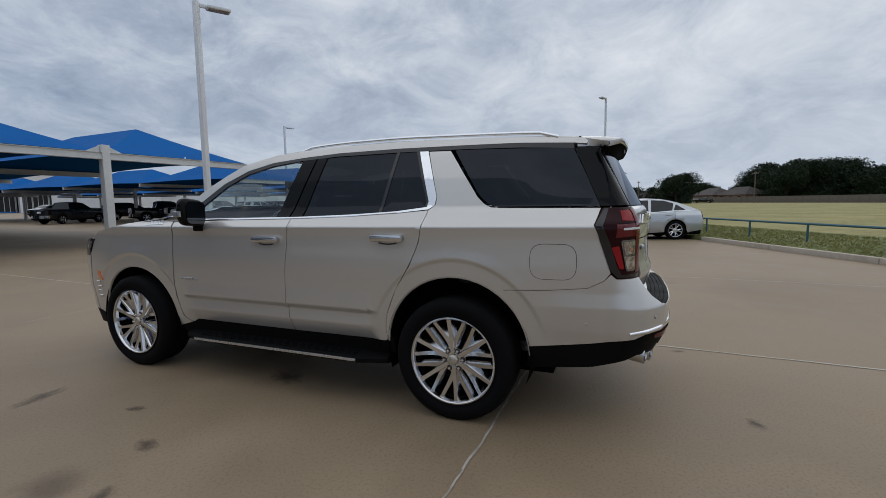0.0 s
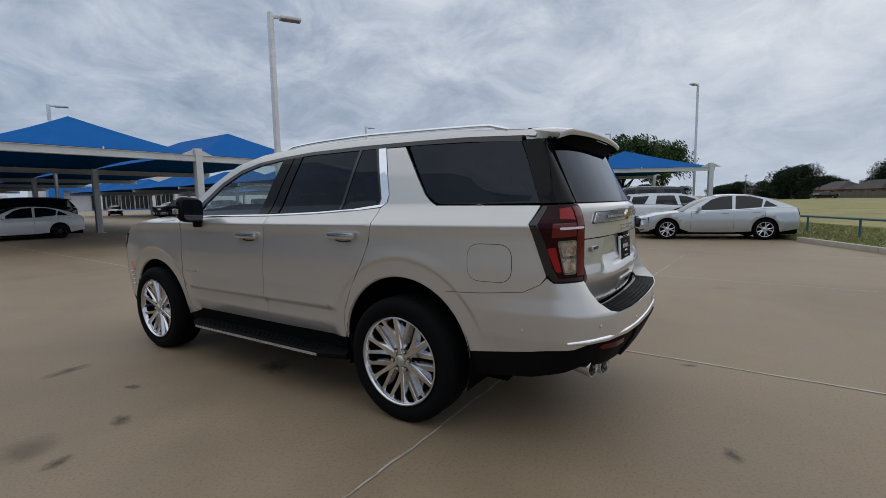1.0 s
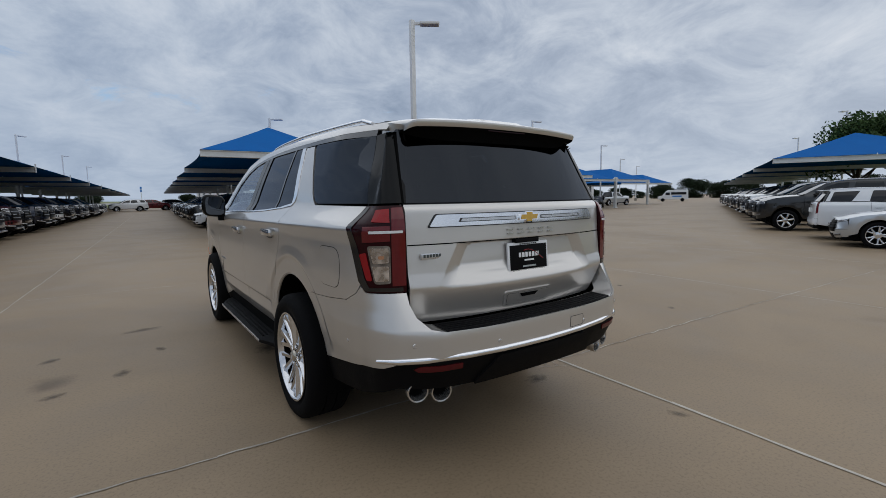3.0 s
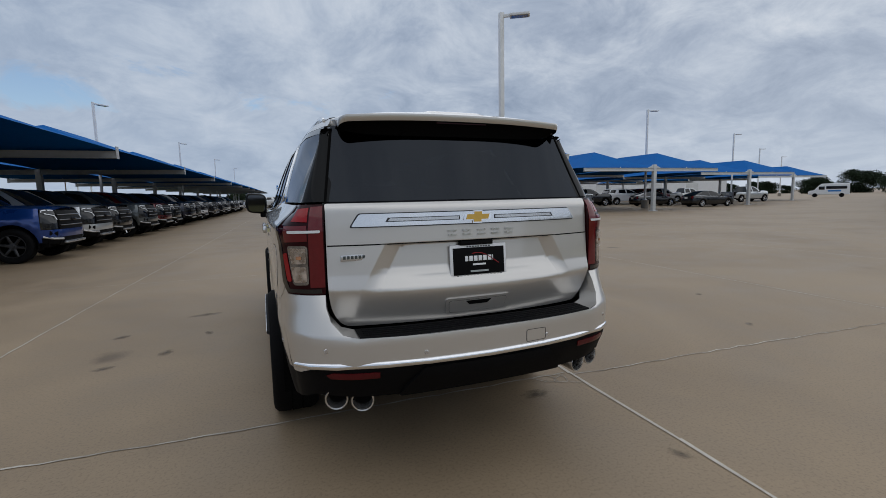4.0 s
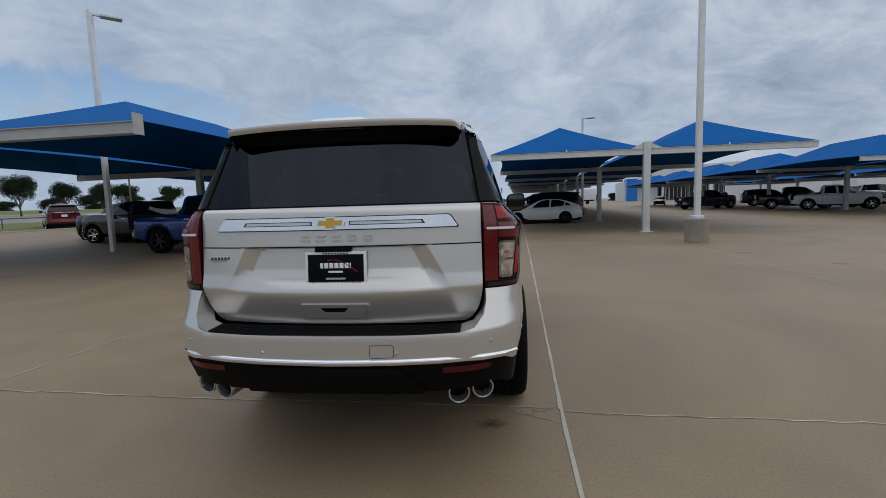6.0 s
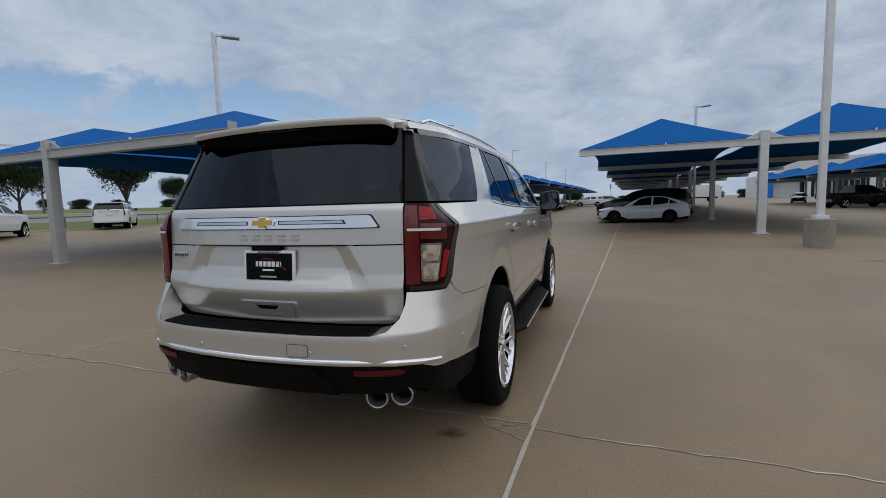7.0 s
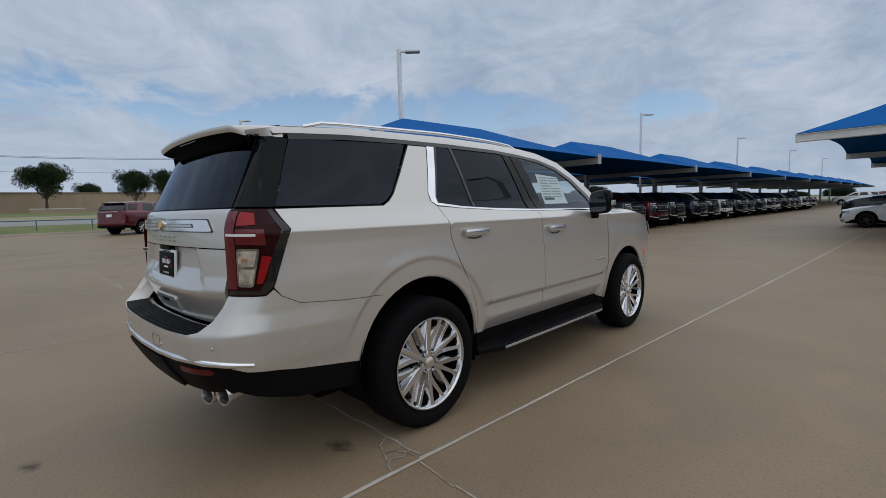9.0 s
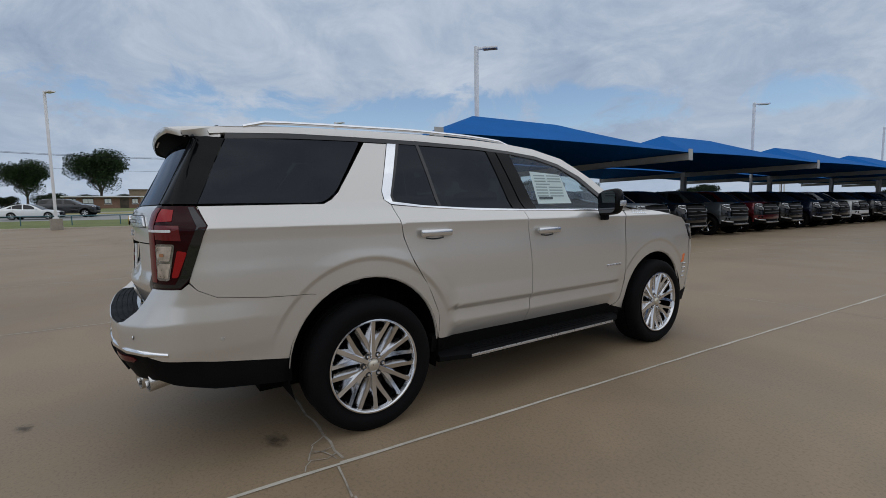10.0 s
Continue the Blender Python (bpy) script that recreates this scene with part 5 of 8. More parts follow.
    both("grille", off_skin(skin, -0.02), [(front_u(0.0), 0.63), (front_u(0.52), 0.63), (front_u(0.52), 1.10), (front_u(0.0), 1.10)], M_BLACK, car, 0.03, 0.06)
    for j in range(4):
        for s in (1, -1):
            part("grille_bar", strip(off_skin(skin, -0.012), [(front_u(x), 0.70 + 0.1 * j) for x in (0.5, 0.4, 0.3, 0.2, 0.1, 0.0)], 0.03, 0.012, M_CHROME, s), M_CHROME, car)
    both("side_marker", off_skin(skin, 0.003), on(fillet([(3.555, 0.755), (3.61, 0.765), (3.63, 0.842), (3.585, 0.847)], 0.01)), M_AMBER, car, 0.006, 0.03, label="amber side marker lamp")
    for s in (1, -1):
        link("front_corner_trim", sheet(off_skin(skin, 0.002), on([(3.58, 0.325), (3.56, 0.41), (3.70, 0.45), (3.80, 0.46), (3.80, 0.325)]), M_BLACK, 0.01, 0.05, s), car)
        for j in range(4):
            part("corner_vent", strip(off_skin(skin, 0.002), [(SKIN.uy(3.60), 0.60 + 0.045 * j), (SKIN.uy(3.66), 0.60 + 0.045 * j)], 0.02, 0.006, M_CHROME, s), M_CHROME, car)
    # -- badges on the flanks
    for s in (1, -1):
        for i in range(5):
            y = 2.285 + i * 0.044
            part("name_bar", strip(off_skin(skin, 0.001), [(SKIN.uy(y), 0.832), (SKIN.uy(y + 0.030), 0.832)], 0.020, 0.004, M_CHROME, s), M_SATIN, car)
        for j, (z, n, w) in enumerate(((1.318, 4, 0.030), (1.294, 7, 0.022))):
            for i in range(n):
                y = 2.68 + i * (0.040 if j == 0 else 0.031) - 0.02 * j
                part("trim_bar", strip(off_skin(skin, 0.001), [(SKIN.uy(y), z - 0.005 * i * 0.3), (SKIN.uy(y + w), z - 0.005 * i * 0.3)], 0.015, 0.004, M_CHROME, s), M_CHROME, car)
    # -- roof rails, antenna
    for s in (1, -1):
        bm = bmesh.new()
        pts = []
        for y in spaced(-0.62, 1.42, 18):
            k = min(1, (y + 0.62) / 0.14, (1.42 - y) / 0.14)
            pts.append((s * 0.650, y, roof_z(y) - 0.012 + 0.026 * sm(k)))
        tube(bm, pts, 0.012, 8)
        part("roof_rail", bm, M_CHROME, car, "bright roof rail", 1.0)
    bm = bmesh.new()
    fin = [(1.72, -0.03), (1.52, -0.02), (1.54, 0.040), (1.58, 0.044)]
    va = [bm.verts.new((0.022, y, 1.915 + z)) for y, z in fin]
    vb = [bm.verts.new((-0.022, y, 1.915 + z)) for y, z in fin]
    va[2].co.x = va[3].co.x = 0.006
    vb[2].co.x = vb[3].co.x = -0.006
    bm.faces.new(va), bm.faces.new(vb)
    for k in range(4):
        bm.faces.new((va[k], va[(k + 1) % 4], vb[(k + 1) % 4], vb[k]))
    part("antenna_fin", bm, M_BEIGE, car)
    # -- cabin
    part("cabin_floor", boxes((-0.56, 0.56, -1.0, 2.55, 0.78, 0.82)), M_SEAT, car)
    part("headliner", boxes((-0.55, 0.55, -0.65, 1.70, 1.805, 1.82)), M_SEAT, car)
    part("dashboard", boxes((-0.78, 0.78, 2.05, 2.50, 0.95, 1.27), (-0.14, 0.14, 1.15, 2.1, 0.8, 1.02), bev=0.06), M_SEAT, car)
    for y in (1.35, 0.45, -0.40):
        for x in ((-0.38, 0.38) if y > -0.2 else (-0.38, 0.38)):
            seat = part("seat", boxes((x - 0.25, x + 0.25, y - 0.02, y + 0.50, 0.85, 1.05), bev=0.06), M_SEAT, car)
            part("seat_back", boxes((x - 0.24, x + 0.24, y - 0.16, y - 0.02, 1.0, 1.50), bev=0.05), M_SEAT, seat)
            part("head_rest", boxes((x - 0.13, x + 0.13, y - 0.17, y - 0.07, 1.52, 1.68), bev=0.04), M_SEAT, seat)
    ring = [(-0.38 + 0.185 * math.cos(k * math.pi / 12), 1.93 - 0.06 * math.sin(k * math.pi / 12), 1.20 + 0.175 * math.sin(k * math.pi / 12)) for k in range(25)]
    sw = part("steering_wheel", tube(bmesh.new(), ring, 0.016, 8, False), M_SEAT, car, "dark leather steering wheel")
    part("steering_hub", boxes((-0.45, -0.31, 1.92, 1.97, 1.13, 1.25), (-0.56, -0.20, 1.935, 1.955, 1.185, 1.215), bev=0.015), M_SEAT, sw)
    part("rear_view_mirror", boxes((-0.12, 0.12, 2.02, 2.06, 1.60, 1.67), bev=0.015), M_SEAT, car)
    # -- price sheet inside the right front window
    inner = off_skin(skin, -0.016)
    st = link("window_sticker", sheet(inner, on([(1.535, 1.395), (1.93, 1.395), (1.865, 1.635), (1.52, 1.655)]), M_WHITE, 0.001, 0.05, 1), car, None, "white printed price sheet inside the window glass")
    face = off_skin(skin, -0.0145)
    for j in range(9):
        z = 1.425 + j * 0.024
        for y0, y1 in ((1.55, 1.68), (1.70, 1.86)) if j not in (0, 5) else ((1.56, 1.72),):
            link("print_bar", sheet(face, on([(y0, z), (y1, z), (y1, z + (0.010 if j else 0.022)), (y0, z + (0.010 if j else 0.022))]), M_GREY if j else M_INK, 0.0005, 0.05, 1), st)
    return car


HERO = hero()
for ob in HERO.children:
    if ob.name.split(".")[0] in ("front_side_window", "windscreen"):
        ob.visible_shadow = False


# ---- the lot: ground, joints, kerbs ----
LOT = 3.1  # the lot's own axes lie this many degrees clockwise of the world's


def lot(x, y, z=0.0, turn=0.0):
    """A pose in the lot's axes."""
    return pose(0, 0, 0, 0, 0, -LOT) @ pose(x, y, z, 0, 0, turn)


def slab(name, pts, z0, z1, mat, label, category="ground", kind="structure"):
    """A sheet with some thickness over an outline; z1 is its height, or one height for each corner."""
    bm = bmesh.new()
    tops = z1 if isinstance(z1, tuple) else (z1,) * len(pts)
    top = [bm.verts.new((x, y, z)) for (x, y), z in zip(pts, tops)]
    bot = [bm.verts.new((x, y, z0)) for x, y in pts]
    bm.faces.new(top), bm.faces.new(bot[::-1])
    for i in range(len(pts)):
        j = (i + 1) % len(pts)
        bm.faces.new((top[i], top[j], bot[j], bot[i]))
    ob = part(name, bm, mat, None)
    return tagged(ob, label, category, "", kind)


def ribbon(name, pts, width, mat, label, z=0.004, wobble=0.0, seed=1, step=0.25, kind="structure", category="joint"):
    """A thin line laid on the ground, a little uneven in width and course."""
    rnd = random.Random(seed)
    bm = bmesh.new()
    prev = None
    for (x0, y0), (x1, y1) in zip(pts, pts[1:]):
        n = max(1, int(math.hypot(x1 - x0, y1 - y0) / step))
        tx, ty = (x1 - x0) / math.hypot(x1 - x0, y1 - y0), (y1 - y0) / math.hypot(x1 - x0, y1 - y0)
        for i in range(n + 1):
            k = i / n
            o = rnd.uniform(-1, 1) * wobble
            w = width * rnd.uniform(0.7, 1.25) / 2 if wobble else width / 2
            cx, cy = x0 + (x1 - x0) * k - ty * o, y0 + (y1 - y0) * k + tx * o
            cur = (bm.verts.new((cx - ty * w, cy + tx * w, z)), bm.verts.new((cx + ty * w, cy - tx * w, z)))
            if prev:
                bm.faces.new((prev[0], prev[1], cur[1], cur[0]))
            prev = cur
    return tagged(part(name, bm, mat, None), label, category, "", kind)


slab("ground", [(-3000, -3000), (3000, -3000), (3000, 3000), (-3000, 3000)], -0.5, 0.0, M_CONC, "wide tan concrete parking lot, worn and stained")
# sealed joints between the concrete bays
ribbon("slab_joint", [(0.42, -16), (1.18, -1.4), (1.22, -0.33), (1.69, 8.07), (2.0, 14.0), (4.4, 60)], 0.026, M_JOINT, "pale sealed joint running along the concrete", 0.004, 0.004, 3)
ribbon("slab_joint", [(-4.2, -16), (-3.45, 0.0), (-3.28, 4.6), (-2.9, 12.0), (-0.6, 60)], 0.013, M_JOINT, "thin pale joint running along the concrete", 0.004, 0.008, 4)
ribbon("slab_joint", [(-12.0, 0.05), (-2.53, -0.20), (-1.5, -0.25), (0.0, -0.28), (1.18, -0.31)], 0.016, M_CRACK, "narrow cracked joint across the concrete", 0.004, 0.012, 5, 0.10)
ribbon("slab_joint", [(1.24, -0.36), (1.53, -0.38), (3.0, -0.43), (9.0, -0.75), (16, -1.1)], 0.011, M_CRACK, "narrow cracked joint across the concrete", 0.004, 0.014, 6, 0.12)
for s, pts in enumerate(([(0.86, -0.29), (0.95, -0.40), (1.02, -0.43), (1.10, -0.46), (1.19, -0.52)], [(1.0, -0.42), (1.06, -0.36), (1.17, -0.33)], [(1.02, -0.30), (1.05, -0.36), (1.03, -0.43)], [(1.10, -0.31), (1.13, -0.38), (1.10, -0.46)])):
    ribbon("crack", pts, 0.007, M_CRACK, "fine crack beside the joint", 0.005, 0.008, 20 + s, 0.05)
for s, (x, y) in enumerate(((5.85, 0), (10.5, 0), (-8.1, 0), (15.1, 0))):
    ribbon("slab_joint", [(x - 0.8, -16), (x, 0), (x + 0.78, 14), (x + 3.2, 60)], 0.014, M_JOINT, "thin pale joint running along the concrete", 0.004, 0.006, 30 + s)
for s, y in enumerate((6.0, 12.2, 18.4, -6.6)):
    ribbon("slab_joint", [(-14, y + 0.4), (0, y), (14, y - 0.5)], 0.010, M_CRACK, "narrow joint across the concrete", 0.004, 0.010, 40 + s)


def stain(x, y, rx, ry, turn):
    bm = bmesh.new()
    ring = [bm.verts.new((math.cos(k * math.pi / 12), math.sin(k * math.pi / 12), 0)) for k in range(24)]
    bm.faces.new(ring)
    ob = part("oil_stain", bm, M_STAIN, None, m=pose(x, y, 0.0025, 0, 0, turn) @ Matrix.Diagonal((rx, ry, 1, 1)))
    tagged(ob, "dark oil stain soaked into the concrete", "stain", "", "structure")


for x, y, rx, ry, a in ((-0.74, 1.58, 0.22, 0.16, 60), (-1.75, 3.09, 0.22, 0.09, 10), (-1.93, 1.63, 0.12, 0.07, 70), (-2.36, 1.37, 0.10, 0.07, 20), (-2.47, 2.40, 0.11, 0.07, 40),
                        (0.755, -0.555, 0.13, 0.09, 10), (-0.36, -1.84, 0.09, 0.06, 30), (3.80, 0.02, 0.09, 0.05, 40), (1.06, -1.52, 0.08, 0.05, 120), (-1.62, 2.2, 0.09, 0.05, 100), (4.6, 1.3, 0.08, 0.05, 40)):
    stain(x, y, rx, ry, a)


# ---- blue shade canopies ----
BAY = 10.9


def hip_fabric(w, length, rise):
    """Tensioned cloth over one bay: two ends and two long sides rising to a short ridge."""
    bm = bmesh.new()
    n, inset = 7, w

    def zz(k):
        return rise * (k - 0.03 * math.sin(math.pi * k))

    def facet(fn, na):
        rows = [[bm.verts.new(fn(a, k)) for a in spaced(0, 1, na)] for k in spaced(0, 1, n)]
        for r0, r1 in zip(rows, rows[1:]):
            for j in range(na - 1):
                bm.faces.new((r0[j], r0[j + 1], r1[j + 1], r1[j]))
    for end in (0, 1):
        facet(lambda a, k: ((2 * a - 1) * w * (1 - k), (inset * k if end == 0 else length - inset * k), zz(k)), 9)
    for s in (1, -1):
        def side(a, k, s=s):
            y = inset * k + (length - 2 * inset * k) * a
            pull = 0.28 * math.sin(math.pi * a) * (1 - k) ** 2
            return (s * (w * (1 - k) - pull), y, zz(k) + 0.10 * math.sin(math.pi * a) * (1 - k) ** 2)
        facet(side, 13)
    bmesh.ops.remove_doubles(bm, verts=bm.verts, dist=1e-4)
    bmesh.ops.recalc_face_normals(bm, faces=bm.faces)
    return mesh_of(bm, M_FABRIC, 0.12)


def support_mesh(left, right, z0, mat):
    """Column, beam halves and gussets of one canopy frame, as mesh data."""
    col = bmesh.new()
    box(col, -0.13, 0.13, -0.13, 0.13, 0.0, z0 + 0.50, 0.012)
    beam = bmesh.new()
    sec = [(-0.125, 0), (0.125, 0), (0.125, 0.016), (0.085, 0.022), (0.085, 0.220), (0.125, 0.226), (0.125, 0.242), (-0.125, 0.242), (-0.125, 0.226), (-0.085, 0.220), (-0.085, 0.022), (-0.125, 0.016)]
    ends = [[beam.verts.new((x, y, z0 + z)) for y, z in sec] for x in (-left, right)]
    for k in range(12):
        beam.faces.new((ends[0][k], ends[0][(k + 1) % 12], ends[1][(k + 1) % 12], ends[1][k]))
    beam.faces.new(ends[0]), beam.faces.new(ends[1])
    plates = bmesh.new()
    for s in (1, -1):
        vs = []
        for y in (-0.02, 0.02):
            vs.append([plates.verts.new(p) for p in ((s * 0.15, y, z0 + 0.24), (s * 0.62, y, z0 + 0.24), (s * 0.15, y, z0 + 0.46))])
        plates.faces.new(vs[0]), plates.faces.new(vs[1])
        for k in range(3):
            plates.faces.new((vs[0][k], vs[0][(k + 1) % 3], vs[1][(k + 1) % 3], vs[1][k]))
    foot = bmesh.new()
    box(foot, -0.24, 0.24, -0.24, 0.24, 0.0, 0.025, 0.004)
    caps = []
    for x, sg in ((-left, -1), (right, 1)):
        if abs(x) > 0.3 and mat is M_STEELSHADE:
            caps.append(("end_plate", mesh_of(boxes((min(x, x + sg * 0.02), max(x, x + sg * 0.02), -0.13, 0.13, z0 - 0.02, z0 + 0.40)), mat)))
    return caps + [("column", mesh_of(col, mat)), ("beam", mesh_of(beam, mat)), ("gusset", mesh_of(plates, mat)), ("base_plate", mesh_of(foot, mat))]


def canopy_row(m0, left, right, bays, z0, rise, group, bay=BAY, mat=M_STEEL):
    """A row of frames along +y of m0, with cloth on each side of the columns."""
    frames = support_mesh(left, right, z0, mat)
    cloths = [(hip_fabric(w / 2, bay, rise), s * w / 2) for w, s in ((left, -1), (right, 1)) if w > 0.3]
    hook = mesh_of(boxes((-0.02, 0.02, -0.02, 0.02, -0.10, 0.06)), M_STEELW)
    for i in range(bays + 1):
        ob = thing("canopy_frame", "light grey steel canopy frame with a square column", "canopy frame", group, m0 @ pose(0, i * bay, 0))
        for nm, me in frames:
            link(nm, me, ob)
        if i < bays:
            for me, x in cloths:
                cl = thing("shade_cloth", "taut royal blue shade cloth stretched over the frames", "shade cloth", group + " cloth", m0 @ pose(x, i * bay, z0 + 0.27))
                link("cloth", me, cl)
                link("cloth_hook", hook, cl, pose(0, 0.0, 0))


canopy_row(lot(6.08, 16.4), 6.22, 6.1, 8, 3.10, 1.42, "canopies of the middle row")
canopy_row(pose(0, 0, 0, 0, 0, -LOT) @ Matrix.Translation((-13.45, 5.0, 0)), 6.4, 6.9, 11, 2.98, 1.30, "canopies of the truck row", BAY, M_STEELSHADE)
canopy_row(lot(25.4, 25.0), 6.2, 6.2, 5, 3.0, 1.40, "canopies of the far rows")
canopy_row(lot(43.0, 31.2), 6.2, 6.2, 5, 3.0, 1.40, "canopies of the far rows")
canopy_row(lot(62.0, 40.0), 6.2, 6.2, 3, 3.0, 1.40, "canopies of the far rows")
KERB_AZ = 64.5
ROW_E = Matrix.Translation((30.67, -0.34, 0)) @ pose(0, 0, 0, 0, 0, -KERB_AZ)
canopy_row(ROW_E, 8.4, 0.2, 6, 3.0, 1.5, "canopies along the kerb")


# ---- lamp posts ----
def lamp_post(m, height, arm_az, block=True, group="lamp posts"):
    ob = thing("lamp_post", "white steel lamp post on a round concrete footing" if block else "white steel lamp post with one flat lamp head", "lamp post", group, m)
    base = 0.72 if block else 0.0
    if block:
        part("footing", revolve([(0.335, -0.1), (0.33, 0.02), (0.325, base - 0.02), (0.305, base), (0.0, base)], 28, "z"), M_BLOCK, ob, "weathered round concrete footing")
        part("foot_plate", boxes((-0.15, 0.15, -0.15, 0.15, base, base + 0.10), bev=0.02), M_STEELW, ob)
    bm = bmesh.new()
    box(bm, -0.075, 0.075, -0.075, 0.075, base, height, 0.01)
    part("pole", bm, M_STEELW, ob)
    arm = part("arm", boxes((-0.04, 0.04, 0.0, 0.30, height - 0.16, height - 0.06), bev=0.01), M_STEELW, ob, m=pose(0, 0, 0, 0, 0, -arm_az))
    bm = bmesh.new()
    box(bm, -0.17, 0.17, 0.28, 0.95, height - 0.17, height - 0.08, 0.03)
    head = part("lamp_head", bm, M_STEELW, arm, "flat grey lamp head")
    part("lens", boxes((-0.13, 0.13, 0.34, 0.90, height - 0.176, height - 0.168)), M_CLEAR, head)
    return ob


lamp_post(pose(6.86, 11.11, 0), 7.53, 122)
lamp_post(pose(7.45, 31.9, 0), 7.35, 122)
lamp_post(pose(8.9, 55.0, 0), 7.4, 122)
for i in range(5):
    lamp_post(pose(-13.05 + 1.68 * i, 11.95 + 23.3 * i, 0), 8.45 if i == 0 else 8.25, 45, False)
lamp_post(pose(31.44, 29.14, 0), 8.75, 110)
lamp_post(pose(55.37, 38.68, 0), 8.65, 110)
lamp_post(pose(79.5, 51.78, 0), 8.6, 110)
lamp_post(pose(105.6, 64.7, 0), 8.7, 110)
lamp_post(pose(33.5, 0.76, 0), 9.05, 290)
lamp_post(pose(54.5, 11.2, 0), 9.0, 290)
lamp_post(pose(75.5, 21.5, 0), 9.0, 290)
lamp_post(pose(-34.29, -5.19, 0.34), 8.6, 60)
lamp_post(pose(-36.5, 14.4, 0.42), 8.7, 60)


# ---- parked vehicles ----
M_HEAD = plain("headlamp lens", (0.12, 0.12, 0.125), 0.12, 0.7, coat=1.0, grain=0.3, scale=30)
M_WINDARK = plain("dark window glass", (0.006, 0.007, 0.008), 0.05, spec=0.5, grain=0.02)
M_LED = plain("bright lamp strip", (0.80, 0.82, 0.84), 0.2, 0.2)
PAINTS = {
    "white": paint("white car paint", (0.72, 0.73, 0.74), 0.0, 0.30),
    "silver": paint("silver car paint", (0.50, 0.525, 0.545), 0.6, 0.30),
    "grey": paint("grey car paint", (0.085, 0.098, 0.105), 0.6, 0.30),
    "black": paint("black car paint", (0.004, 0.004, 0.0045), 0.1, 0.25),
    "dark": paint("charcoal car paint", (0.012, 0.0135, 0.015), 0.5, 0.28),
    "blue": paint("deep blue car paint", (0.001, 0.036, 0.20), 0.5, 0.28),
    "red": paint("dark red car paint", (0.105, 0.003, 0.007), 0.6, 0.28),
    "beige": M_BEIGE,
    "navy": paint("navy car paint", (0.004, 0.008, 0.026), 0.5, 0.28),
}
